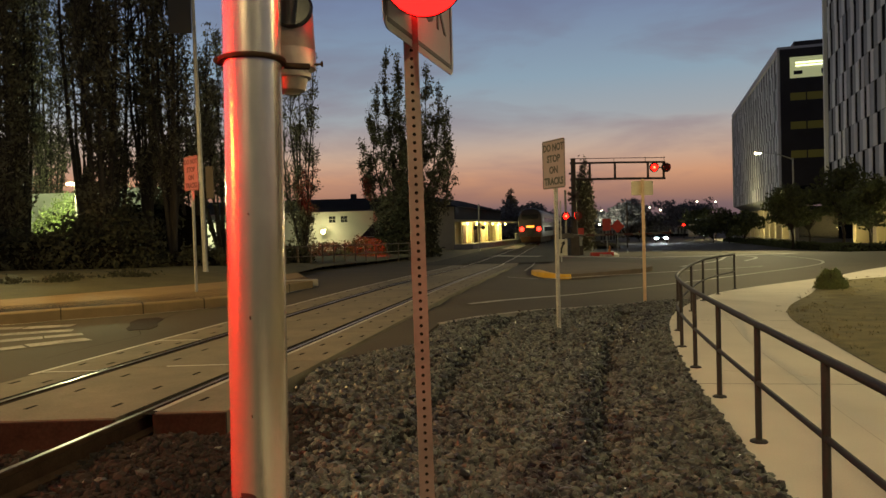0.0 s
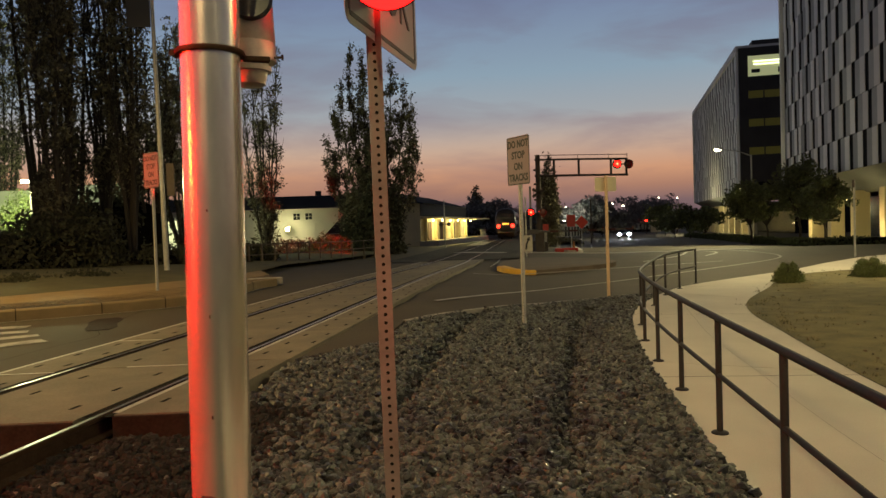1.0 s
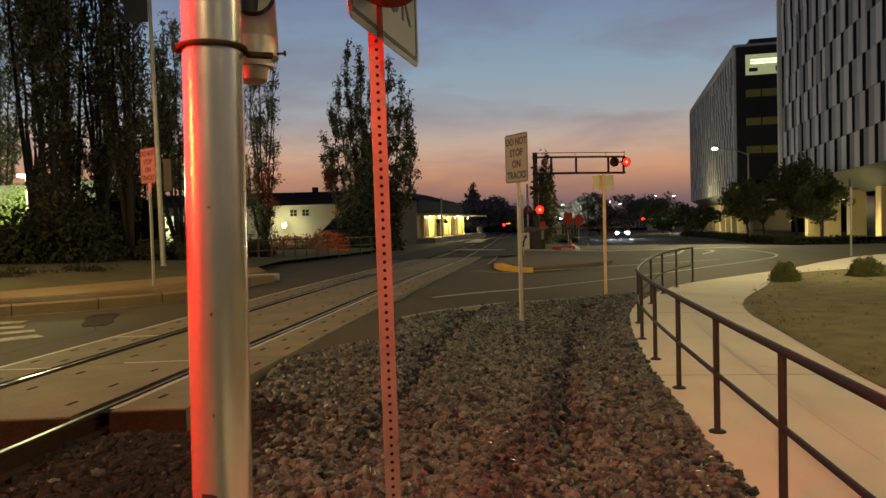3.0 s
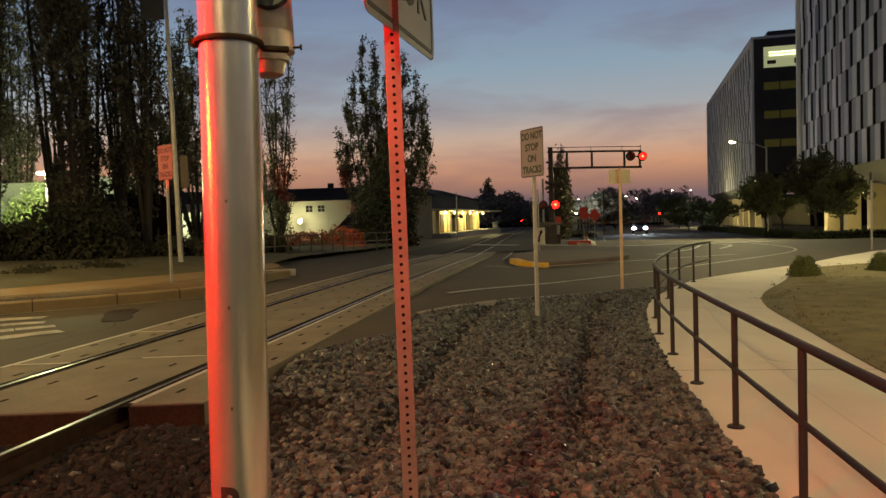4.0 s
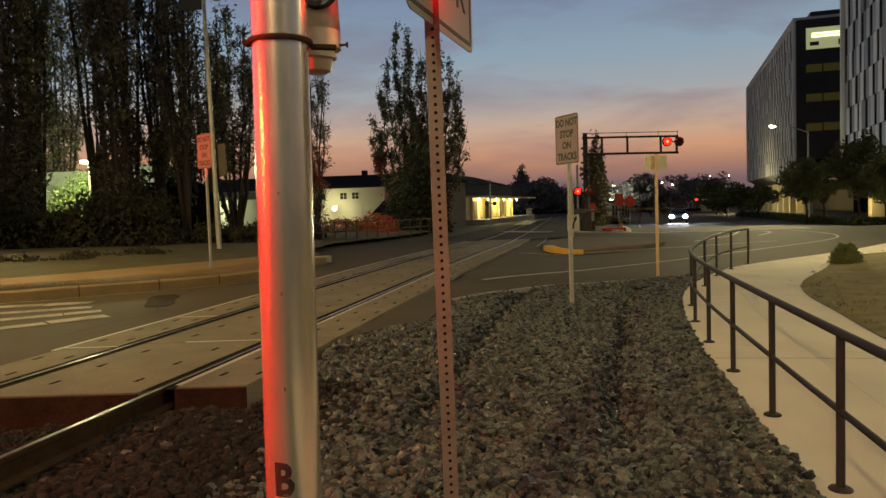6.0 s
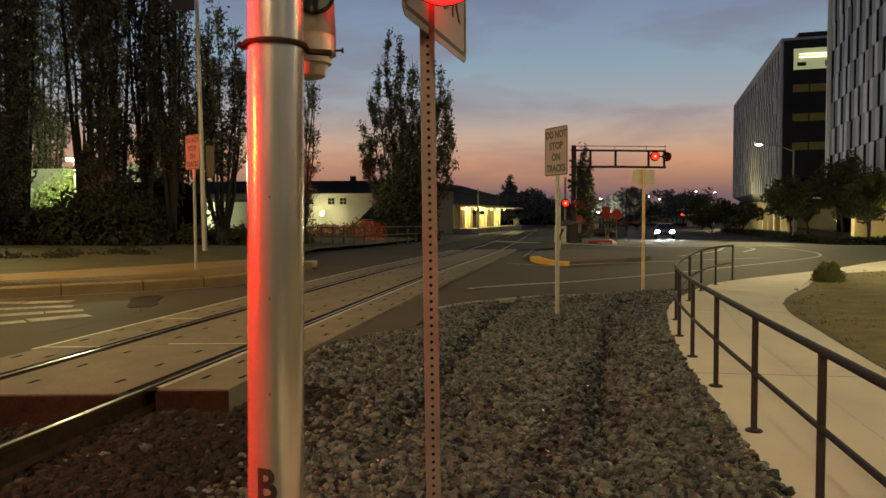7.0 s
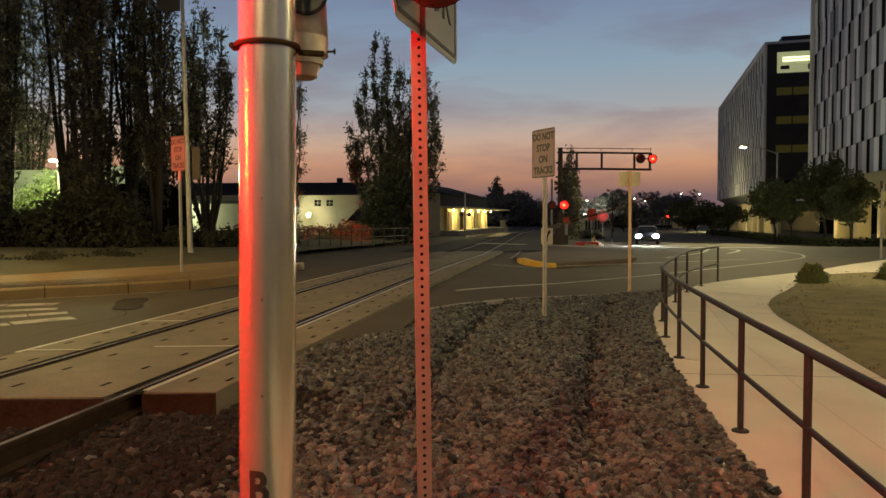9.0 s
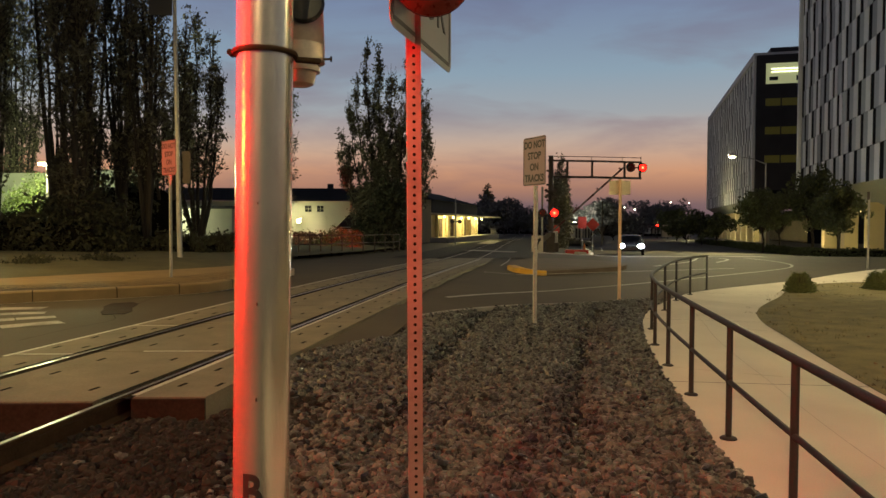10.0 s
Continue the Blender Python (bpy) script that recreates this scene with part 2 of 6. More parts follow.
FACADE_DARK = mat("dark_cladding", (0.035, 0.033, 0.034), 0.6, scale=0.5, vary=0.3, bump=0.05)
GLASS = mat("dark_glass", (0.015, 0.017, 0.02), 0.12, scale=0.4, vary=0.2, bump=0.0)
PLASTER = mat("pale_plaster", (0.42, 0.43, 0.36), 0.9, scale=0.6, vary=0.12, bump=0.08)
ROOF = mat("dark_roof", (0.05, 0.05, 0.052), 0.85, scale=0.8, vary=0.25, bump=0.1)
BROWN_ROOF = mat("brown_roof", (0.06, 0.03, 0.024), 0.85, scale=1.2, vary=0.3, bump=0.1)
CREAM = mat("cream_wall", (0.60, 0.52, 0.32), 0.85, scale=0.8, vary=0.12, bump=0.08)
TRAIN_RED = mat("train_paint", (0.042, 0.037, 0.040), 0.45, 0.3, spec=0.4, scale=1.5, vary=0.25, bump=0.03)
CAR_PAINT = mat("car_paint", (0.03, 0.032, 0.036), 0.25, 0.4, scale=2, vary=0.1, bump=0.0)
FAR_HILL = mat("far_hill", (0.05, 0.055, 0.075), 1.0, scale=0.02, vary=0.2, bump=0.0)


# ---- mesh helpers ----
def bm_box(bm, c, s, bevel=0.0, rot=0.0):
    vs = bmesh.ops.create_cube(bm, size=1, matrix=Matrix.Translation(c) @ Matrix.Rotation(rot, 4, "Z") @ Matrix.Diagonal((*s, 1)))["verts"]
    if bevel:
        es = list({e for v in vs for e in v.link_edges})
        bmesh.ops.bevel(bm, geom=es, offset=bevel, segments=2, affect="EDGES", profile=0.5)
    return vs


def bm_cyl(bm, p0, p1, r0, r1=None, seg=16, caps=True):
    p0, p1 = Vector(p0), Vector(p1)
    d = p1 - p0
    m = Matrix.Translation((p0 + p1) / 2) @ d.to_track_quat("Z", "Y").to_matrix().to_4x4()
    return bmesh.ops.create_cone(bm, cap_ends=caps, segments=seg, radius1=r0, radius2=r0 if r1 is None else r1, depth=d.length, matrix=m)["verts"]


def bm_tube(bm, pts, r, seg=10):
    """A round bar swept along points."""
    rings = []
    pts = [Vector(p) for p in pts]
    for i, p in enumerate(pts):
        d = (pts[min(i + 1, len(pts) - 1)] - pts[max(i - 1, 0)]).normalized()
        side = d.cross(Vector((0, 0, 1)))
        side = side.normalized() if side.length > 1e-4 else Vector((1, 0, 0))
        up = side.cross(d)
        rr = r[i] if isinstance(r, (list, tuple)) else r
        rings.append([bm.verts.new(p + (side * math.cos(a) + up * math.sin(a)) * rr) for a in (2 * math.pi * k / seg for k in range(seg))])
    for a, b in zip(rings, rings[1:]):
        for k in range(seg):
            bm.faces.new((a[k], a[(k + 1) % seg], b[(k + 1) % seg], b[k]))
    bm.faces.new(rings[0])
    bm.faces.new(rings[-1][::-1])


def bm_lathe(bm, prof, seg=28, m=Matrix()):
    """A turned form about z from (radius, height) pairs."""
    rings = [[bm.verts.new(m @ Vector((r * math.cos(2 * math.pi * k / seg), r * math.sin(2 * math.pi * k / seg), z))) for k in range(seg)] for r, z in prof]
    for a, b in zip(rings, rings[1:]):
        for k in range(seg):
            bm.faces.new((a[k], a[(k + 1) % seg], b[(k + 1) % seg], b[k]))
    bm.faces.new(rings[0][::-1])
    bm.faces.new(rings[-1])


def bm_slab(bm, outline, z0, z1):
    """A plate with an outline in x, y; heights may be numbers or functions of x, y."""
    f0 = z0 if callable(z0) else (lambda x, y: z0)
    f1 = z1 if callable(z1) else (lambda x, y: z1)
    lo = [bm.verts.new((x, y, f0(x, y))) for x, y in outline]
    hi = [bm.verts.new((x, y, f1(x, y))) for x, y in outline]
    n = len(outline)
    bm.faces.new(hi)
    bm.faces.new(lo[::-1])
    for k in range(n):
        bm.faces.new((lo[k], lo[(k + 1) % n], hi[(k + 1) % n], hi[k]))


def mesh_of(bm, name, material, smooth=False):
    bmesh.ops.recalc_face_normals(bm, faces=bm.faces)
    me = bpy.data.meshes.new(name)
    bm.to_mesh(me)
    bm.free()
    for m in (material if isinstance(material, (list, tuple)) else [material]):
        me.materials.append(m)
    if smooth:
        me.shade_smooth()
        me.set_sharp_from_angle(angle=radians(40))
    return me


def part(name, bm, material, parent=None, label="", smooth=False):
    ob = new(name, mesh_of(bm, name, material, smooth))
    if parent:
        ob.parent = parent
    if label:
        ob["label"] = label
    return ob


def thing(name, place=(0, 0, 0), label="", category="", group="", kind="", turn=0.0):
    ob = new(name)
    ob.empty_display_size = 0.2
    ob.location, ob.rotation_euler = place, (0, 0, radians(turn))
    return tagged(ob, label, category, group, kind)


def letters(name, body, size, material, parent, m, wide=1.0, thick=0.001, bold=0.0):
    """Raised lettering from the built-in font, centred on the pose m (x along the line, z out of the face)."""
    cu = bpy.data.curves.new(name, "FONT")
    cu.body, cu.size, cu.align_x, cu.align_y, cu.extrude, cu.resolution_u = body, size, "CENTER", "CENTER", thick, 3
    cu.offset = bold
    tmp = bpy.data.objects.new(name, cu)
    me = bpy.data.meshes.new_from_object(tmp)
    bpy.data.objects.remove(tmp)
    me.transform(m @ Matrix.Diagonal((wide, 1, 1, 1)))
    me.materials.clear()
    me.materials.append(material)
    ob = new(name, me)
    ob.parent = parent
    return ob


# ---- lie of the land ----
def sm(a, b, v):
    k = min(max((v - a) / (b - a), 0), 1)
    return k * k * (3 - 2 * k)


def track_x(y):
    """The track's centre line."""
    if y < 30:
        return -4.15 + 0.19 * y
    if y < 90:
        return 1.55 + 0.1587 * (y - 30)
    return 11.072 + 0.21 * (y - 90) if y < 110 else 15.272 + 0.155 * (y - 110)


def far_z(y):
    return -0.006 * min(max(0, y - 35), 400)


def track_z(y):
    return 0.26 * (1 - sm(14, 42, y)) + far_z(y)


def side_of(x, y):
    return (x - track_x(y)) * 0.98


def ground_z(x, y):
    s = side_of(x, y)
    return far_z(y) + (track_z(y) - far_z(y)) * (1 - sm(1.4, 4.2, s)) - 0.030 * min(max(y - 36, 0), 14) * sm(3.0, 9.0, s)


FURROWS = ([(1.30, 12.9), (0.75, 10.6), (0.30, 8.4), (0.06, 7.0), (-0.25, 5.6), (-0.6, 4.2)],
        [(3.45, 13.6), (2.35, 10.2), (1.75, 7.8), (1.30, 6.0), (1.10, 4.8), (0.95, 3.4)])


def furrow(x, y):
    """How deep in one of two narrow sunken lines a place lies, 0 to 1."""
    best = 0.0
    for line in FURROWS:
        for (xa, ya), (xb, yb) in zip(line, line[1:]):
            if yb <= y <= ya:
                d = (x - xb - (xa - xb) * (y - yb) / (ya - yb) - 0.06 * noise.noise(Vector((y * 1.7, 3, 1)))) / (0.07 + 0.008 * y)
                best = max(best, math.exp(-d * d) * sm(3.2, 6.0, y))
    return best


def bed_z(x, y):
    """The gravel: level with the road at its edges, lower where the track leaves the crossing."""
    return ground_z(x, y) * sm(4.2, 8.4, y) + 0.012 * noise.noise(Vector((x * 1.3, y * 1.3, 0))) - 0.065 * furrow(x, y) + 0.12 * math.exp(-((side_of(x, y) - 1.3) / 0.6) ** 2) * (1 - sm(5.3, 6.2, y))


def resample(pts, n):
    pts = [Vector((*p, 0)) for p in pts]
    d = [0]
    for a, b in zip(pts, pts[1:]):
        d.append(d[-1] + (b - a).length)
    out = []
    for i in range(n):
        s = d[-1] * i / (n - 1)
        k = max(j for j in range(len(d) - 1) if d[j] <= s + 1e-9)
        out.append(pts[k].lerp(pts[k + 1], (s - d[k]) / (d[k + 1] - d[k])))
    return out


def smooth_line(pts, n=6):
    """Catmull-Rom points through the given ones."""
    P = [Vector((*p, 0)) if len(p) == 2 else Vector(p) for p in pts]
    out = []
    for i in range(len(P) - 1):
        a, b, c, d = P[max(i - 1, 0)], P[i], P[i + 1], P[min(i + 2, len(P) - 1)]
        for k in range(n):
            t = k / n
            out.append(0.5 * (2 * b + (c - a) * t + (2 * a - 5 * b + 4 * c - d) * t * t + (3 * b - a - 3 * c + d) * t ** 3))
    out.append(P[-1])
    return out


WALK_L = [(1.10, -3.0), (1.28, 1.2), (1.48, 2.1), (1.72, 3.1), (1.99, 4.17), (2.12, 4.99), (2.38, 6.39), (2.74, 8.2), (3.39, 10.8), (4.24, 13.21), (5.75, 15.87), (7.24, 17.62), (11.32, 20.89), (14.6, 24.0), (19.0, 27.0), (30.0, 29.5)]
WALK_R = [(3.75, -3.0), (3.85, 1.5), (3.95, 3.4), (4.05, 4.6), (4.18, 5.4), (4.33, 6.5), (4.75, 8.26), (5.2, 9.98), (5.7, 11.83), (6.5, 13.6), (8.1, 15.9), (10.2, 18.9), (13.5, 20.3), (18.5, 21.4), (30.0, 22.4)]
GRAVEL_EDGE = [(-1.55, 5.4), (-1.17, 7.75), (-0.28, 8.95), (0.04, 10.9), (0.85, 12.3), (2.24, 14.15), (4.0, 15.0), (5.2, 15.6)]


# ---- ground, road, crossing ----
def axis(lo, hi, centre, step, grow=1.12):
    out, p, s = [centre], centre, step
    while p < hi:
        p += s
        s *= grow
        out.append(p)
    p, s = centre, step
    while p > lo:
        p -= s
        s *= grow
        out.insert(0, p)
    return out


def build_ground():
    xs, ys = axis(-900, 900, -1.0, 0.45, 1.09), axis(-60, 2500, 9.0, 0.45, 1.06)
    bm = bmesh.new()
    def z(x, y):
        dip = 1 - sm(5.2, 5.7, y) if abs(side_of(x, y)) < 2.4 else 0
        low = 0.07 if -9 < x < 8 and y < 17 and side_of(x, y) > 1.0 and y < 15.5 else 0
        return ground_z(x, y) - 0.02 - 0.4 * dip - (0.06 if abs(side_of(x, y)) < 1.5 and y < 120 else 0) - low * (1 - sm(11, 15, y)) - 0.25 * (1 - sm(6.2, 8.5, y)) * sm(0.2, 1.6, side_of(x, y))
    rows = [[bm.verts.new((x, y, z(x, y))) for x in xs] for y in ys]
    for a, b in zip(rows, rows[1:]):
        for k in range(len(xs) - 1):
            bm.faces.new((a[k], a[k + 1], b[k + 1], b[k]))
    tagged(part("road", bm, ASPHALT, smooth=True), "dark worn asphalt road surface", "road", kind="structure")


def strip(name, line, w, material, label, dz=0.006, z=ground_z):
    bm = bmesh.new()
    P = [Vector((p[0], p[1], 0)) for p in line]
    rows = []
    for i, p in enumerate(P):
        d = (P[min(i + 1, len(P) - 1)] - P[max(i - 1, 0)]).normalized()
        n = Vector((d.y, -d.x, 0)) * w / 2
        rows.append([bm.verts.new((q.x, q.y, z(q.x, q.y) + dz)) for q in (p - n, p + n)])
    for a, b in zip(rows, rows[1:]):
        bm.faces.new((a[0], a[1], b[1], b[0]))
    return tagged(part(name, bm, material), label, "road marking", kind="structure")


def along(y0, y1, off, n):
    return [(track_x(y0 + (y1 - y0) * i / n) + off, y0 + (y1 - y0) * i / n) for i in range(n + 1)]


def sweep_section(bm, line, section):
    """Sweep a closed (across, up) section along track points (x, y, z)."""
    rings = []
    for i, p in enumerate(line):
        a, b = Vector(line[max(i - 1, 0)]), Vector(line[min(i + 1, len(line) - 1)])
        d = (b - a).normalized()
        n = Vector((d.y, -d.x, 0)).normalized()
        rings.append([bm.verts.new(Vector(p) + n * u + Vector((0, 0, v))) for u, v in section])
    k = len(section)
    for a, b in zip(rings, rings[1:]):
        for j in range(k):
            bm.faces.new((a[j], a[(j + 1) % k], b[(j + 1) % k], b[j]))
    bm.faces.new(rings[0])
    bm.faces.new(rings[-1][::-1])


RAIL_HALF = [(0.036, 0.0), (0.036, -0.03), (0.010, -0.045), (0.010, -0.135), (0.07, -0.155), (0.07, -0.17)]
RAIL = RAIL_HALF + [(-u, v) for u, v in RAIL_HALF[::-1]]


def build_track():
    for side in (-1, 1):
        line = [(x, y, track_z(y) + 0.006) for x, y in along(-4, 60, 0.755 * side, 60) + along(62, 400, 0.755 * side, 60)]
        rail = thing("rail", label="rusty steel rail with a bright polished head", category="rail", group="rails of the track", kind="structure")
        bm = bmesh.new()
        sweep_section(bm, line, RAIL)
        part("rail_body", bm, RUST, rail)
        bm = bmesh.new()
        sweep_section(bm, line, [(0.017, 0.0015), (-0.017, 0.0015), (-0.014, 0.004), (0.014, 0.004)])
        part("rail_head", bm, STEEL, rail, "polished steel running surface")
    # crossing panels
    cross = thing("crossing_panels", label="worn concrete grade crossing panels between the rails", category="crossing", kind="structure")
    for lo, hi, y0, n, step in ((-0.64, 0.64, 5.62, 13, 2.15), (0.86, 1.42, 5.75, 13, 2.15), (-1.42, -0.86, 5.3, 12, 2.3)):
        # thin facing added to put shade on the panels' end faces
        bm = bmesh.new()
        bm_slab(bm, [(track_x(y0) + lo, y0 - 0.035), (track_x(y0) + hi, y0 - 0.035), (track_x(y0) + hi, y0 - 0.004), (track_x(y0) + lo, y0 - 0.004)], lambda x, y: track_z(y) - 0.30, lambda x, y: track_z(y) - 0.006)
        part("end_facing", bm, PANEL_END, cross, "thin dark facing added over the panel's end")
        for i in range(n):
            a, b = y0 + i * step, y0 + (i + 1) * step - 0.02
            bm = bmesh.new()
            out = [(track_x(a) + lo, a), (track_x(a) + hi, a), (track_x(b) + hi, b), (track_x(b) + lo, b)]
            bm_slab(bm, out, lambda x, y: track_z(y) - 0.28, lambda x, y: track_z(y) + 0.004)
            part("panel", bm, PANEL, cross)
            # lifting slots
            for u in (0.2, 0.5, 0.8):
                for v in (0.22, 0.78):
                    yy, xx = a + (b - a) * u, 0
                    xx = track_x(yy) + lo + (hi - lo) * v + 0.05 * random.uniform(-1, 1)
                    bm = bmesh.new()
                    bm_box(bm, (xx, yy, track_z(yy) + 0.0035), (0.035, 0.13, 0.004), 0, -0.19)
                    part("lifting_slot", bm, RUBBER, cross)
    # pale steel edge angles round the panels
    for off in (-1.44, 0.845):
        strip("panel_edge", along(7.5 if off < 0 else 5.8, 33, off, 40), 0.055, PALE_EDGE, "pale worn steel edge of the crossing panels", 0.007, lambda x, y: track_z(y))
    for y, lo, hi in ((7.62, -1.42, -0.84), (9.7, -1.42, -0.86), (7.77, -0.2, 0.64)):
        bm = bmesh.new()
        bm_box(bm, (track_x(y) + (lo + hi) / 2, y, track_z(y) + 0.006), (hi - lo, 0.035, 0.003))
        tagged(part("panel_edge", bm, PALE_EDGE), "pale worn steel joint of the crossing panels", "joint", kind="structure")
    # flangeway fillers
    for off in (-0.85, -0.665, 0.665, 0.84):
        strip("flangeway", along(5.7, 33, off, 50), 0.06, RUBBER, "black rubber flangeway beside the rail", -0.006 + 0.009, lambda x, y: track_z(y))
    # sleepers out of the panels, near and far
    for y in [34 + 0.65 * i for i in range(90)]:
        bm = bmesh.new()
        bm_box(bm, (track_x(y), y, track_z(y) - 0.074), (2.6, 0.23, 0.16), 0.012, -0.19)
        tagged(part("railway_sleeper", bm, TIMBER), "dark creosoted timber railway sleeper", "sleeper", "sleepers of the track")
    bm = bmesh.new()
    ys = [33.5 + i * 2.5 for i in range(150)]
    rows = [[bm.verts.new((track_x(y) + u, y, track_z(y) + dz)) for u, dz in ((-3.4, 0.03), (-1.5, 0.0), (1.5, 0.0), (3.4, 0.03))] for y in ys]
    for a, b in zip(rows, rows[1:]):
        for k in range(3):
            bm.faces.new((a[k], a[k + 1], b[k + 1], b[k]))
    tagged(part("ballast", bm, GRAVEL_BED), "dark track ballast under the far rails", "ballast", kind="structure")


def build_gravel():
    """The bed of crushed stone between track and footway, and the stones on it."""
    edge = resample(GRAVEL_EDGE, 120)
    wl = smooth_line(WALK_L, 6)
    def lim(y):
        """x limits of the bed at y."""
        x1 = 1.10
        for a, b in zip(wl, wl[1:]):
            if a.y <= y <= b.y and b.y > a.y:
                x1 = a.x + (b.x - a.x) * (y - a.y) / (b.y - a.y)
                break
        if y < 5.4:
            x0 = -6.5
        else:
            x0 = None
            for a, b in zip(edge, edge[1:]):
                if a.y <= y <= b.y and b.y > a.y:
                    x0 = a.x + (b.x - a.x) * (y - a.y) / (b.y - a.y)
                    break
        return x0, x1
    bm = bmesh.new()
    rows = []
    for y in sorted([-2.0 + 17.5 * i / 149 for i in range(150)] + [5.3995, 5.4005]):
        x0, x1 = lim(y)
        if x0 is None or x0 > x1 - 0.05:
            break
        rows.append([bm.verts.new((x0 + (x1 - x0) * k / 60, y, bed_z(x0 + (x1 - x0) * k / 60, y) - (0.0 if 0 < k < 60 else 0.03) + 0.015 * noise.noise(Vector((x0 * 0 + k * 0.9, y * 7, 3))))) for k in range(61)])
    for a, b in zip(rows, rows[1:]):
        for k in range(60 if b[0].co.y - a[0].co.y > 0.002 else 0):
            bm.faces.new((a[k], a[k + 1], b[k + 1], b[k]))
    # bed colour set far below the stones' so the gaps between go dark
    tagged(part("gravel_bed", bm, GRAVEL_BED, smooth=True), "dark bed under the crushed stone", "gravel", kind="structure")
    # stones
    bm = bmesh.new()
    bmesh.ops.create_icosphere(bm, subdivisions=1, radius=1)
    base = np.array([v.co[:] for v in bm.verts])
    tris = np.array([[v.index for v in f.verts] for f in bm.faces])
    bm.free()
    rng = np.random.default_rng(5)
    V, VD = [], []
    count = 0
    while count < 78000:
        y = 1.9 + 13.6 * rng.random() ** 1.5
        x0, x1 = lim(y)
        if x0 is None or x1 - x0 < 0.1:
            continue
        x = rng.uniform(-4.2, 5.3)
        if not x0 < x < x1:
            continue
        if y < 5.4 and abs(side_of(x, y)) < 0.95 and rng.random() < 0.6:
            continue
        # fewer stones along these lines, so the darker bed shows
        if rng.random() < 0.80 * furrow(x, y):
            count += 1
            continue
        r = rng.uniform(0.011, 0.031) * (1.35 if rng.random() < 0.10 else 1)
        q = base * (1 + rng.uniform(-0.42, 0.42, base.shape)) * (r * rng.uniform(0.75, 1.35), r * rng.uniform(0.75, 1.2), r * rng.uniform(0.6, 1.0))
        a, b = rng.uniform(0, 6.28), rng.uniform(-0.7, 0.7)
        ca, sa, cb, sb = math.cos(a), math.sin(a), math.cos(b), math.sin(b)
        q = q @ np.array([[cb, 0, sb], [0, 1, 0], [-sb, 0, cb]]).T @ np.array([[ca, -sa, 0], [sa, ca, 0], [0, 0, 1]]).T
        dark = side_of(x, y) < 1.9 + 0.5 * rng.random() and y < 6.3
        (VD if dark and rng.random() > 0.02 else V).append(q + (x, y, bed_z(x, y) + r * rng.uniform(0.15, 1.0)))
        count += 1
    for nm, stones, m, lab in (("gravel", V, GRAVEL, "loose grey crushed stone beside the railway track"), ("ballast_stones", VD, DARK_STONE, "dark ballast stones round the track")):
        me = bpy.data.meshes.new(nm)
        F = np.concatenate([tris + k * len(base) for k in range(len(stones))])
        me.from_pydata(np.concatenate(stones).tolist(), [], F.tolist())
        me.materials.append(m)
        tagged(new(nm, me), lab, "gravel", kind="stuff")


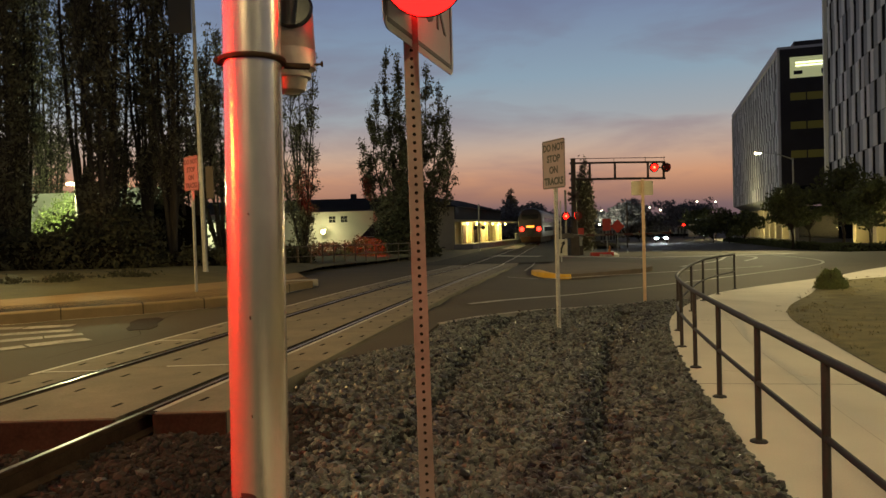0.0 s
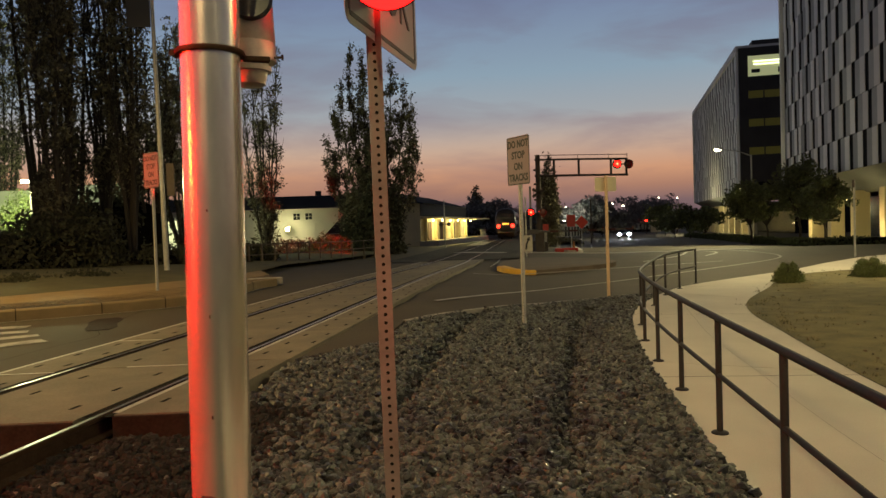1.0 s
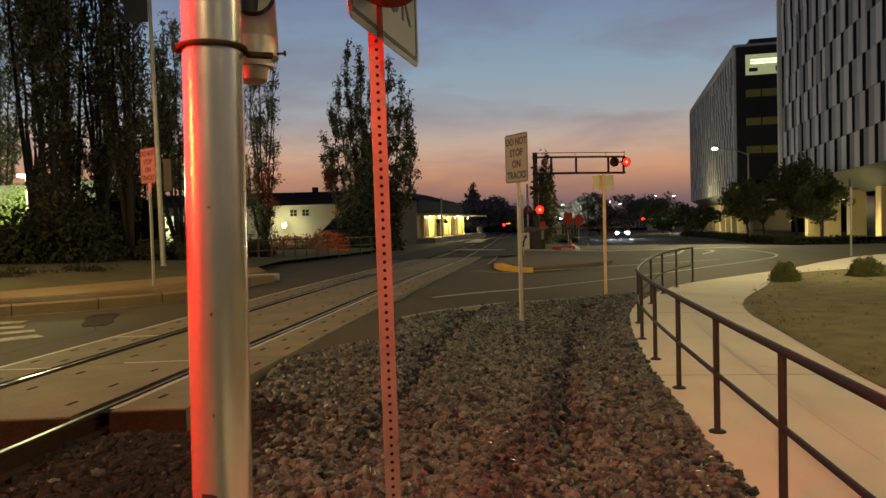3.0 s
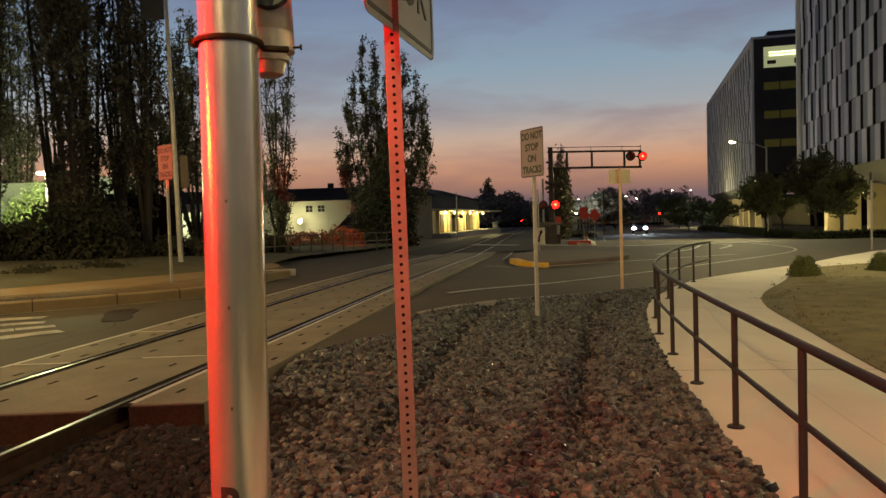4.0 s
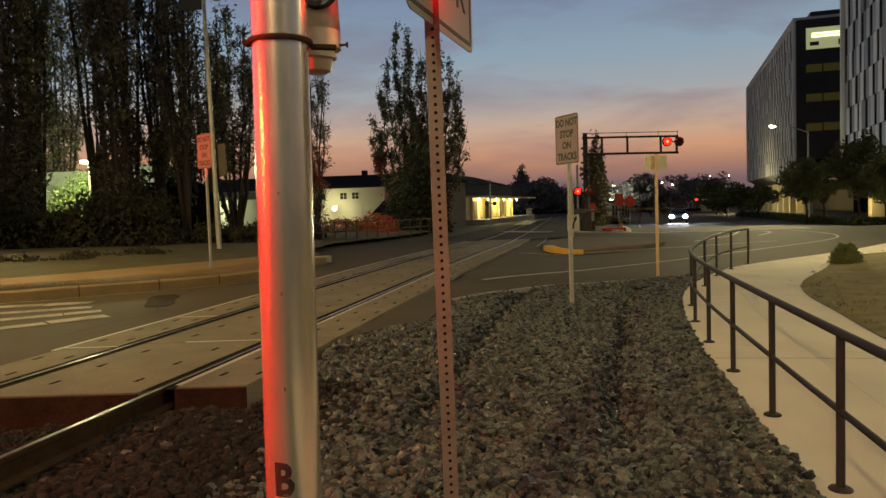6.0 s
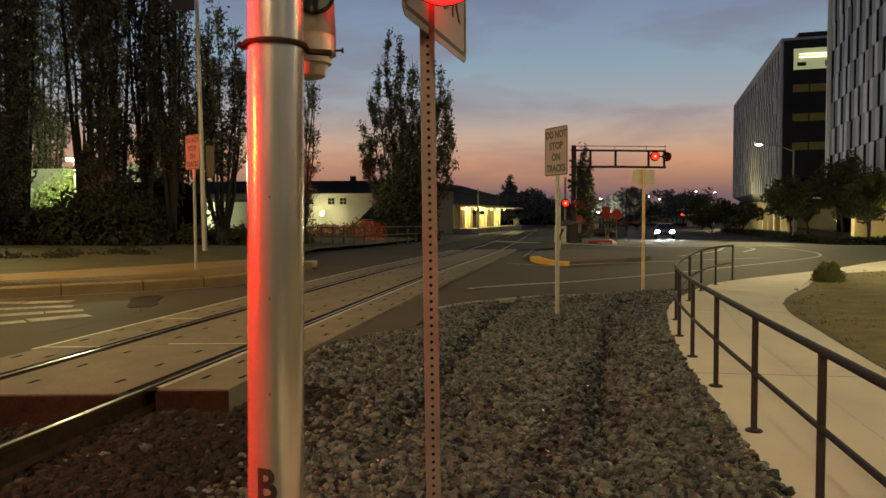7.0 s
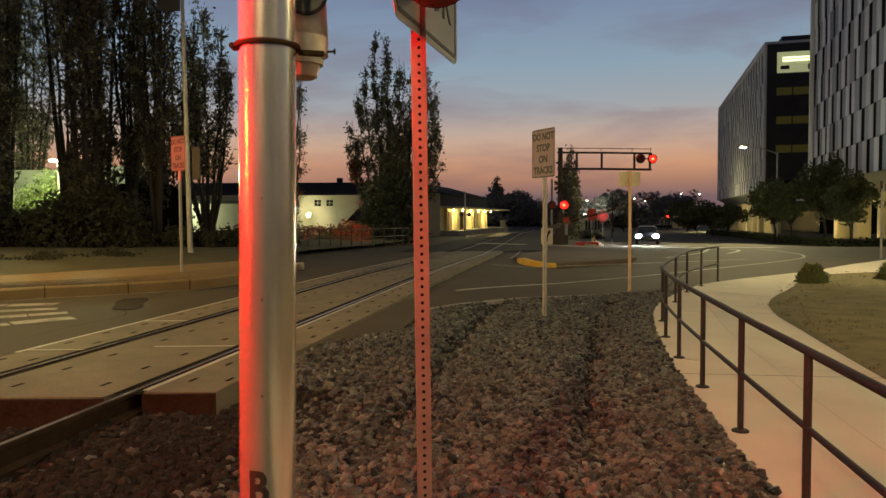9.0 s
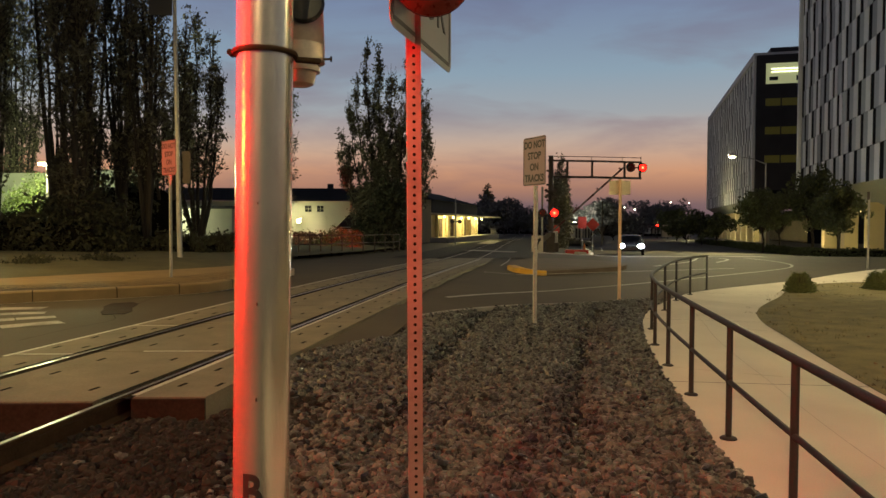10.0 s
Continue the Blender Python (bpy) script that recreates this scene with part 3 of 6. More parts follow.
def build_walk():
    """The curved concrete footway, cast in slabs."""
    n = 121
    L, R = resample([p[:2] for p in smooth_line(WALK_L)], n), resample([p[:2] for p in smooth_line(WALK_R)], n)
    walk_thing = thing("footway", label="pale curved concrete footway with tooled joints", category="pavement", kind="structure")
    cuts = [0, 15, 28, 38, 48, 58, 69, 80, 92, 105, 120]
    for a, b in zip(cuts, cuts[1:]):
        bm = bmesh.new()
        rows = []
        for i in range(a, b + 1):
            row = []
            for k in range(7):
                p = L[i].lerp(R[i], k / 6)
                if i == a:
                    p = p.lerp(L[i + 1].lerp(R[i + 1], k / 6), 0.018)
                if i == b:
                    p = p.lerp(L[i - 1].lerp(R[i - 1], k / 6), 0.018)
                row.append(bm.verts.new((p.x, p.y, 0.022 + far_z(p.y))))
            rows.append(row)
        for u, v in zip(rows, rows[1:]):
            for k in range(6):
                bm.faces.new((u[k], u[k + 1], v[k + 1], v[k]))
        rim = [e for e in bm.edges if e.is_boundary]
        ex = bmesh.ops.extrude_edge_only(bm, edges=rim)["geom"]
        for v in ex:
            if isinstance(v, bmesh.types.BMVert):
                v.co.z -= 0.14
        part("slab", bm, CONCRETE, walk_thing)
    for a, b in (((2.53, 7.32), (4.50, 7.02)), ((3.86, 12.2), (5.95, 11.6)), ((6.6, 16.9), (8.6, 15.9))):
        strip("tooled_joint", [a, ((a[0] + b[0]) / 2, (a[1] + b[1]) / 2), b], 0.014, GRAVEL_BED, "dark tooled joint across the footway", 0.003, lambda x, y: 0.022)
    # thin line a little darker than the slabs, running lengthwise
    strip("tooled_joint", [(p.x, p.y) for p in smooth_line([(5.75, 15.0), (5.05, 13.0), (4.55, 11.3), (4.20, 10.1), (3.85, 8.61), (3.60, 7.4), (3.39, 6.46), (3.11, 5.05), (2.9, 3.6), (2.7, 1.5)], 6)], 0.007, mat("footway_line", (0.40, 0.37, 0.32), 0.9), "fine darker line running along the footway", 0.0025, lambda x, y: 0.022 + far_z(y))
    # soil beside it, with scattered bark
    bm = bmesh.new()
    xs = resample([p[:2] for p in smooth_line(WALK_R)], 60)[2:]
    rows = []
    for p in xs:
        rows.append([bm.verts.new((p.x + (60 - p.x) * (k / 14) ** 2, p.y, 0.03 + (0.05 * min(1, k / 4)) + 0.03 * noise.noise(Vector((k * 1.1, p.y * 0.9, 2))) * (k > 0))) for k in range(15)])
    for u, v in zip(rows, rows[1:]):
        for k in range(14):
            bm.faces.new((u[k], u[k + 1], v[k + 1], v[k]))
    tagged(part("soil", bm, DIRT, smooth=True), "bare brown soil bed beside the footway", "soil", kind="structure")
    rng = random.Random(4)
    bm = bmesh.new()
    for i in range(260):
        p = R[rng.randrange(12, 75)]
        x, y = p.x + 0.1 + 4.5 * rng.random() ** 1.3, p.y + rng.uniform(-0.3, 0.3)
        s = rng.uniform(0.006, 0.022)
        bm_box(bm, (x, y, 0.07), (s * 2, s, 0.02), 0, rng.uniform(0, 3))
    tagged(part("bark_chips", bm, mat("bark_chips", (0.20, 0.17, 0.10), 0.95, scale=9, vary=0.4, island=0.5)), "scattered dry bark and leaf litter", "litter", kind="stuff")


def build_tufts():
    """Dry grass and weeds sprouting from the soil bed."""
    rng = np.random.default_rng(12)
    edge = smooth_line(WALK_R, 4)
    V, F = [], []
    for i in range(2600):
        p = edge[rng.integers(3, 45)]
        x, y = p.x + 0.06 + 7.5 * rng.random() ** 1.4, p.y + rng.uniform(-0.5, 0.5)
        if noise.noise(Vector((x * 0.8, y * 0.8, 5))) < -0.12:
            continue
        for b in range(5):
            a, h = rng.uniform(0, 6.28), rng.uniform(0.012, 0.05)
            q = np.array((x + rng.normal() * 0.03, y + rng.normal() * 0.03, 0.045))
            lean = np.array((math.cos(a) * h * 0.8, math.sin(a) * h * 0.8, h))
            side = np.array((-math.sin(a), math.cos(a), 0)) * 0.006
            k = len(V)
            V += [(q - side).tolist(), (q + side).tolist(), (q + lean).tolist()]
            F.append((k, k + 1, k + 2))
    me = bpy.data.meshes.new("weeds")
    me.from_pydata(V, [], F)
    me.materials.append(mat("dry_weeds", (0.15, 0.13, 0.055), 0.9, scale=3, vary=0.4, bump=0.0, island=0.5))
    tagged(new("weeds", me), "short dry grass and weeds in the soil bed", "grass", kind="stuff")


def build_left_side():
    """Kerb, pavement and verge across the road."""
    kerb = [(-16.0, 9.2), (-11.0, 10.9), (-7.4, 12.28), (-6.66, 12.78), (-5.65, 13.32), (-4.92, 13.86), (-4.15, 14.65), (-3.85, 16.2), (-3.7, 18.2), (-3.4, 19.2)]
    line = smooth_line(kerb, 5)
    up = [Vector((p.x, p.y, 0)) for p in line]
    pave = thing("pavement", label="raised pavement of reddish pavers behind a concrete kerb", category="pavement", kind="structure")
    bm = bmesh.new()
    pts = [(p.x, p.y, ground_z(p.x, p.y)) for p in line]
    sweep_section(bm, pts, [(0.0, -0.1), (0.0, 0.155), (-0.025, 0.178), (-0.16, 0.178), (-0.16, -0.1)])
    part("kerb", bm, PAVE_KERB, pave, "brown concrete kerb")
    bm = bmesh.new()
    back = resample([(-30, 8.0), (-16, 12.4), (-11.5, 14.2), (-9.14, 15.48), (-7.7, 17.5), (-6.6, 19.0), (-5.5, 21.0), (-5.0, 25.0)], len(line))
    rows = [[bm.verts.new((q.x, q.y, ground_z(*(q.xy)) + 0.172)) for q in (p.lerp(b, k / 6) + (p - b).normalized() * (-0.16 if k == 0 else 0) for k in range(7))] for p, b in zip(up, back)]
    for a, b in zip(rows, rows[1:]):
        for k in range(6):
            bm.faces.new((a[k], a[k + 1], b[k + 1], b[k]))
    part("paving", bm, PAVER, pave, "reddish paved surface")
    # dark open joints between the kerb stones, and the pale gutter line at its foot
    for i in range(3, len(line) - 6, 6):
        p, d = up[i], (up[i + 1] - up[i]).normalized()
        bm = bmesh.new()
        bm_box(bm, (p.x + d.y * -0.075, p.y + d.x * 0.075, ground_z(p.x, p.y) + 0.07), (0.014, 0.166, 0.225), 0, math.atan2(d.y, d.x))
        part("kerb_joint", bm, ROAD_DARK, pave, "dark open joint")
    strip("gutter_line", [(p.x + 0.05, p.y - 0.05) for p in line], 0.035, PALE_EDGE, "thin pale gutter line at the kerb's foot", -0.010)
    strip("road_crack", [(p.x, p.y) for p in smooth_line([(-4.62, 8.6), (-4.5, 9.5), (-4.3, 10.4), (-4.6, 11.2), (-4.75, 12.4), (-4.86, 13.6)], 5)], 0.014, ROAD_DARK, "dark sealed crack in the asphalt", -0.012)
    # paving joints: thin grooves running back from the kerb
    for i in range(0, len(line) - 1):
        for f in (0.15, 0.5, 0.85):
            p, b = up[i].lerp(up[i + 1], f), back[i].lerp(back[i + 1], f)
            bm = bmesh.new()
            q0, q1 = p.lerp(b, 0.05), p.lerp(b, 0.42)
            d = (q1 - q0).normalized()
            s = Vector((d.y, -d.x, 0)) * 0.012
            bm.faces.new([bm.verts.new((v.x, v.y, ground_z(v.x, v.y) + 0.176)) for v in (q0 - s, q0 + s, q1 + s, q1 - s)])
            part("paving_joint", bm, ROAD_DARK, pave)
    # verge
    bm = bmesh.new()
    B = resample([(-60, 0), (-30, 8.0), (-16, 12.4), (-11.5, 14.2), (-9.14, 15.48), (-7.7, 17.5), (-6.6, 19.0), (-5.5, 21.0), (-5.0, 25.0), (-5.2, 31), (-3.2, 40), (0.0, 55)], 70)
    rows = []
    for p in B:
        rows.append([bm.verts.new((p.x - 60 * (k / 8) ** 2, p.y + 8 * (k / 8), ground_z(p.x, p.y) + 0.165 + 0.30 * min(1, k / 3) + 0.08 * noise.noise(Vector((k, p.y * 0.6, 1))) * (k > 0))) for k in range(9)])
    for a, b in zip(rows, rows[1:]):
        for k in range(8):
            bm.faces.new((a[k], a[k + 1], b[k + 1], b[k]))
    tagged(part("verge", bm, GRASS, smooth=True), "dark grassy verge under the trees", "verge", kind="structure")
    # crosswalk bars: pairs of worn white paint
    for i in range(4):
        f = i / 3
        a, b = Vector((-5.62, 9.55, 0)).lerp(Vector((-6.95, 11.7, 0)), f), Vector((-4.90, 10.2, 0)).lerp(Vector((-5.98, 11.85, 0)), f)
        d = (b - a).normalized()
        wear = random.Random(30 + i)
        end, start = (b - a).length, -4.0
        while start < end - 0.25:
            stop = min(start + wear.uniform(0.35, 0.95), end)
            off = Vector((-d.y, d.x, 0)) * wear.uniform(-0.025, 0.025)
            strip("crosswalk_bar", [a + d * start + off, a + d * (start + stop) / 2 + off, a + d * stop + off], wear.uniform(0.28, 0.40), WORN_PAINT, "worn white crosswalk bar on asphalt", -0.011)
            start = stop + wear.uniform(0.01, 0.05)
    bm = bmesh.new()
    bm_slab(bm, [(-4.72, 11.05), (-4.42, 11.12), (-4.45, 11.5), (-4.62, 11.9), (-4.75, 12.5), (-4.93, 12.75), (-5.22, 12.6), (-5.16, 12.1), (-4.98, 11.7), (-4.86, 11.3)], lambda x, y: ground_z(x, y) - 0.05, lambda x, y: ground_z(x, y) - 0.012)
    tagged(part("asphalt_patch", bm, ROAD_DARK), "dark asphalt repair patch in the road", "patch", kind="structure")
    bm = bmesh.new()
    bm_slab(bm, [(-1.15, 7.85), (-0.33, 9.0), (-0.02, 10.95), (0.8, 12.4), (0.3, 13.5), (-0.4, 11.9)], lambda x, y: ground_z(x, y) - 0.04, lambda x, y: ground_z(x, y) + 0.006)
    tagged(part("asphalt_apron", bm, ASPHALT), "dark asphalt apron beside the crossing panels", "patch", kind="structure")
    bm = bmesh.new()
    bm_box(bm, (-3.75, 19.4, ground_z(-3.75, 19.4) + 0.1), (0.9, 0.22, 0.2), 0.03, 0.25)
    tagged(part("kerb_stone", bm, KERB), "short concrete kerb stone at the roadside", "kerb", kind="structure")


def build_road_marks():
    ln = smooth_line([(0.55, 13.9), (2.9, 17.3), (5.9, 19.7), (9.9, 23.2), (13.6, 26.6), (15.4, 29.2), (16.3, 32.5), (16.6, 37.0)], 8)
    strip("road_line", ln, 0.11, WHITE_PAINT, "white painted lane edge line curving round the corner", -0.012)
    ln = smooth_line([(9.4, 28.4), (12.2, 32.0), (14.3, 36.2), (15.0, 36.6), (14.9, 34.2), (13.2, 31.4)], 8)
    strip("road_line", ln, 0.14, WHITE_PAINT, "white painted curved lane line", -0.012)
    strip("road_line", [(2.0, 22.0), (3.2, 22.35), (12, 27)], 0.10, WHITE_PAINT, "faint white line on the asphalt", -0.012)
    strip("road_line", along(26, 46, 2.2, 10), 0.06, WHITE_PAINT, "pale line beside the track", 0.006)
    strip("road_line", [(16.0, 62), (18.5, 72)], 0.14, WHITE_PAINT, "short white lane dash on the far road", -0.012)
    edge = smooth_line([(p[0], p[1]) for p in GRAVEL_EDGE[3:]], 6)
    bm = bmesh.new()
    sweep_section(bm, [(p.x, p.y, ground_z(p.x, p.y)) for p in edge], [(-0.1, -0.1), (-0.1, 0.02), (0.08, 0.03), (0.08, -0.1)])
    tagged(part("gravel_kerb", bm, KERB), "flush concrete kerb edging the crushed stone", "kerb", kind="structure")
    # traffic island with a yellow nose
    isl = thing("traffic_island", label="raised traffic island with a yellow painted nose", category="island", kind="structure")
    out = [(p.x, p.y) for p in smooth_line([(3.05, 24.2), (3.2, 23.2), (3.9, 22.9), (4.8, 23.6), (7.2, 25.6), (8.0, 28.0), (7.2, 31.0), (5.6, 32.0), (3.9, 28.6), (3.05, 24.2)], 5)][:-1]
    bm = bmesh.new()
    bm_slab(bm, out, lambda x, y: ground_z(x, y) - 0.05, lambda x, y: ground_z(x, y) + 0.13)
    part("island_top", bm, ISLAND_TOP, isl)
    bm = bmesh.new()
    nose = [p for p in smooth_line([(3.03, 24.2), (3.18, 23.18), (3.75, 22.88), (4.1, 22.98)], 6)]
    sweep_section(bm, [(p.x, p.y, ground_z(p.x, p.y)) for p in nose], [(0.03, -0.05), (0.03, 0.11), (0.0, 0.14), (-0.28, 0.14), (-0.28, -0.05)])
    part("nose", bm, YELLOW_PAINT, isl, "yellow painted kerb nose")
    # kerb with a pale top that swings off to the left of the far road
    bm = bmesh.new()
    ln = smooth_line([(10.2, 46.0), (11.5, 47.5), (13.2, 55.0), (14.5, 62)], 5)
    sweep_section(bm, [(p.x, p.y, ground_z(p.x, p.y)) for p in ln], [(-0.2, -0.1), (-0.2, 0.13), (0.12, 0.13), (0.12, -0.1)])
    tagged(part("far_kerb", bm, CONCRETE), "pale kerb along the far road", "kerb", kind="structure")
    bm = bmesh.new()
    ln = smooth_line([(3.5, 48.0), (6.5, 43.6), (12.0, 41.6), (20, 41.0)], 5)
    sweep_section(bm, [(p.x, p.y, ground_z(p.x, p.y)) for p in ln], [(-0.6, -0.02), (-0.6, 0.012), (0.6, 0.012), (0.6, -0.02)])
    tagged(part("stop_bar", bm, KERB), "pale worn band across the far road", "road marking", kind="structure")


build_ground()
build_track()
build_walk()
build_tufts()
build_left_side()
build_road_marks()
build_gravel()


# ---- the handrail ----
def build_fence():
    rail = thing("handrail", label="black painted tubular steel handrail curving along the footway", category="railing")
    base = [(1.83, 2.62), (2.07, 4.00), (2.31, 5.37), (2.56, 6.75), (2.83, 8.14), (3.14, 9.52), (3.57, 10.96), (4.60, 13.35), (5.45, 15.1), (6.25, 16.4), (7.10, 17.55)]
    line = smooth_line([(1.42, 0.2), (1.60, 1.26)] + base, 6)
    z0 = 0.022
    for h, r in ((0.85, 0.025), (0.43, 0.019)):
        bm = bmesh.new()
        bm_tube(bm, [(p.x, p.y, z0 + h) for p in line], r, 12)
        part("top_rail" if h > 0.6 else "mid_rail", bm, BLACK_METAL, rail, smooth=True)
    for x, y in [(1.60, 1.26)] + base:
        bm = bmesh.new()
        bm_cyl(bm, (x, y, z0), (x, y, z0 + 0.84), 0.023, seg=14)
        post = part("post", bm, BLACK_METAL, rail, smooth=True)
        bm = bmesh.new()
        bm_lathe(bm, [(0.062, 0), (0.062, 0.008), (0.05, 0.016), (0.026, 0.02)], 16, Matrix.Translation((x, y, z0)))
        part("base_flange", bm, BLACK_METAL, post)


build_fence()


# ---- flashing signal heads ----
MOVING = []        # (lens, pose in its head, lit at which half of the beat)


def flasher(parent, place, facing, radius, phase, disc=0.0, lens_mat=None, core=False, hood=True, tilt=0.0):
    """A round signal head. Its lens is a two-faced disc, one face lit, that turns over on the beat. facing: degrees about z from -y."""
    head_bm = bmesh.new()
    M = Matrix.Translation(place) @ Matrix.Rotation(radians(tilt), 4, "X") @ Matrix.Rotation(radians(facing), 4, "Z")
    # housing: an open cup that looks along -y, deep enough for the lens to turn in it
    if not hood:
        prof_out = [(radius * 0.5, radius * 1.45), (radius * 0.9, radius * 1.3), (radius * 1.0, radius * 1.15), (radius * 1.035, radius * 0.12)]
        prof_in = [(radius * 1.012, radius * 0.12), (radius * 1.012, radius * 1.10), (radius * 0.4, radius * 1.2)]
    else:
        prof_out = [(radius * 0.55, radius * 2.0), (radius * 1.02, radius * 1.7), (radius * 1.10, radius * 1.0), (radius * 1.12, -radius * 0.06)]
        prof_in = [(radius * 1.04, -radius * 0.06), (radius * 1.03, radius * 1.05), (radius * 0.5, radius * 1.6)]
    T = M @ Matrix.Rotation(radians(-90), 4, "X")
    bm_lathe(head_bm, prof_out + prof_in, 28, T)
    head = part("signal_head", head_bm, BLACK, parent, "black round flashing signal head", True)
    if hood:
        bm = bmesh.new()
        seg = 16
        rows = []
        for j, (dy, grow) in enumerate(((0, 1.12), (-radius * 0.9, 1.14))):
            rows.append([bm.verts.new(M @ Vector((math.cos(a) * radius * grow, dy, math.sin(a) * radius * grow))) for a in [radians(25 + 130 * k / seg) for k in range(seg + 1)]])
        for k in range(seg):
            bm.faces.new((rows[0][k], rows[0][k + 1], rows[1][k + 1], rows[1][k]))
        bmesh.ops.solidify(bm, geom=bm.faces[:], thickness=0.006)
        part("hood", bm, BLACK, head)
    if disc:
        bm = bmesh.new()
        bm_lathe(bm, [(radius * 1.13, radius * 0.35), (disc, radius * 0.35), (disc, radius * 0.45), (radius * 1.13, radius * 0.45)], 32, T)
        part("background_disc", bm, BLACK, head)
    # lens: lit face on -y, dark face on +y
    bm = bmesh.new()
    seg = 28
    def dome(sign, mi, k0=1.0):
        rings = [[bm.verts.new((math.cos(2 * math.pi * k / seg) * radius * rr, sign * dd * radius, math.sin(2 * math.pi * k / seg) * radius * rr)) for k in range(seg)] for rr, dd in ((1.0, 0.02), (0.7, 0.09), (0.35, 0.13))]
        c = bm.verts.new((0, sign * 0.145 * radius, 0))
        for a, b in zip(rings, rings[1:]):
            for k in range(seg):
                bm.faces.new((a[k], a[(k + 1) % seg], b[(k + 1) % seg], b[k])).material_index = mi
        for k in range(seg):
            bm.faces.new((rings[-1][k], rings[-1][(k + 1) % seg], c)).material_index = 2 if (mi == 0 and core) else mi
    dome(-1, 0)
    dome(1, 1)
    lens = part("lens", bm, [lens_mat or LENS_ON, LENS_DARK, LENS_CORE], head, "round red signal lens")
    at = M @ Matrix.Translation((0, radius * 0.10, 0))
    lens.matrix_basis = at
    MOVING.append((lens, at, phase))
    return head


# ---- near signal mast and the post beside it ----
LAMP = (0.040, 2.07, 2.258)


def build_near_mast():
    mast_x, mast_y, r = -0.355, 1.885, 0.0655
    mast = thing("signal_mast", (0, 0, 0), "brushed aluminium crossing signal mast with cast fittings and a red flasher", "signal mast")
    bm = bmesh.new()
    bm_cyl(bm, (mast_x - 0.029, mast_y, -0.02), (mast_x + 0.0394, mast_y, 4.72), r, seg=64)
    part("pole", bm, GALV, mast, "round brushed aluminium pole", True)
    bm = bmesh.new()
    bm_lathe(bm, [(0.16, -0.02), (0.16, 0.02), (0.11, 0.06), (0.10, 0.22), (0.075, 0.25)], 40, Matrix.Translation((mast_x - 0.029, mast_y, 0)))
    part("base_casting", bm, CAST, mast, "cast base", True)
    # clamp band
    bm = bmesh.new()
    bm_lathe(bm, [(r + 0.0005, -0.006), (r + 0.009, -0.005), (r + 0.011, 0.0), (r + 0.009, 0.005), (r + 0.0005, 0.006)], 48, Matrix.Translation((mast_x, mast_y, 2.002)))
    band = part("clamp_band", bm, RUST, mast, "dark steel clamp band", True)
    bm = bmesh.new()
    bm_box(bm, (mast_x + r + 0.03, mast_y + 0.035, 1.996), (0.06, 0.02, 0.012), 0.003, 0.3)
    part("clamp_lug", bm, RUST, band)
    bm = bmesh.new()
    bm_cyl(bm, (mast_x - r - 0.012, mast_y + 0.01, 2.002), (mast_x - r - 0.012, mast_y - 0.02, 2.002), 0.007, seg=10)
    part("clamp_bolt", bm, RUST, band)
    # bell-shaped cast fitting behind the pole
    fx, fy = -0.296, 2.012
    bm = bmesh.new()
    bm_lathe(bm, [(0.026, 1.952), (0.036, 1.957), (0.041, 1.975), (0.043, 1.986), (0.052, 1.987), (0.052, 1.999), (0.046, 2.001), (0.046, 2.006), (0.056, 2.008), (0.064, 2.010), (0.064, 2.050), (0.0625, 2.052), (0.0625, 2.056), (0.064, 2.058), (0.062, 2.100), (0.060, 2.16), (0.05, 2.2)], 40, Matrix.Translation((fx, fy, 0)))
    bell = part("junction_casting", bm, CAST, mast, "stepped cast aluminium housing", True)
    bm = bmesh.new()
    bm_cyl(bm, (fx + 0.062, fy - 0.01, 2.018), (fx + 0.082, fy - 0.013, 2.018), 0.003, seg=8)
    bm_cyl(bm, (fx + 0.080, fy - 0.013, 2.018), (fx + 0.084, fy - 0.013, 2.018), 0.007, seg=8)
    part("thumb_screw", bm, RUST, bell)
    bm = bmesh.new()
    bm_lathe(bm, [(0.046, 0.0), (0.050, 0.002), (0.050, 0.006), (0.044, 0.012)], 28, Matrix.Translation((fx + 0.022, fy - 0.054, 2.140)) @ Matrix.Rotation(radians(80), 4, "X"))
    part("oval_cover", bm, GLASS, bell, "dark oval cover plate", True)
    # arm and the lamp heads: a pair that look to both sides
    bm = bmesh.new()
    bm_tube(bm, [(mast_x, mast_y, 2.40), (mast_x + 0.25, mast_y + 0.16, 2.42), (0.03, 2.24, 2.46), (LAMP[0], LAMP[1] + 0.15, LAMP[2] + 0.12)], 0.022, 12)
    part("lamp_arm", bm, CAST, mast, smooth=True)
    flasher(mast, LAMP, 0, 0.106, 0, hood=False, tilt=19.5)
    flasher(mast, (LAMP[0], LAMP[1] + 0.28, LAMP[2] + 0.10), 180, 0.082, 0, lens_mat=LENS_BACK, hood=False, tilt=19.5)
    bm = bmesh.new()
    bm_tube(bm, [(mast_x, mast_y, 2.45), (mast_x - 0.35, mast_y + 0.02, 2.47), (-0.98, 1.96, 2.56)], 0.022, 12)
    part("lamp_arm", bm, CAST, mast, smooth=True)
    flasher(mast, (-0.98, 1.98, 2.45), 122, 0.105, 1, lens_mat=LENS_SIDE, hood=False)
    flasher(mast, (-1.08, 2.22, 2.47), 196, 0.105, 0, lens_mat=LENS_BACK, hood=False)
    # stencilled letter wrapped round the pole
    cu = bpy.data.curves.new("stencil", "FONT")
    cu.body, cu.size, cu.align_x, cu.align_y, cu.resolution_u = "B", 0.108, "CENTER", "CENTER", 3
    cu.offset = 0.0035
    tmp = bpy.data.objects.new("stencil", cu)
    me = bpy.data.meshes.new_from_object(tmp)
    bpy.data.objects.remove(tmp)
    bm = bmesh.new()
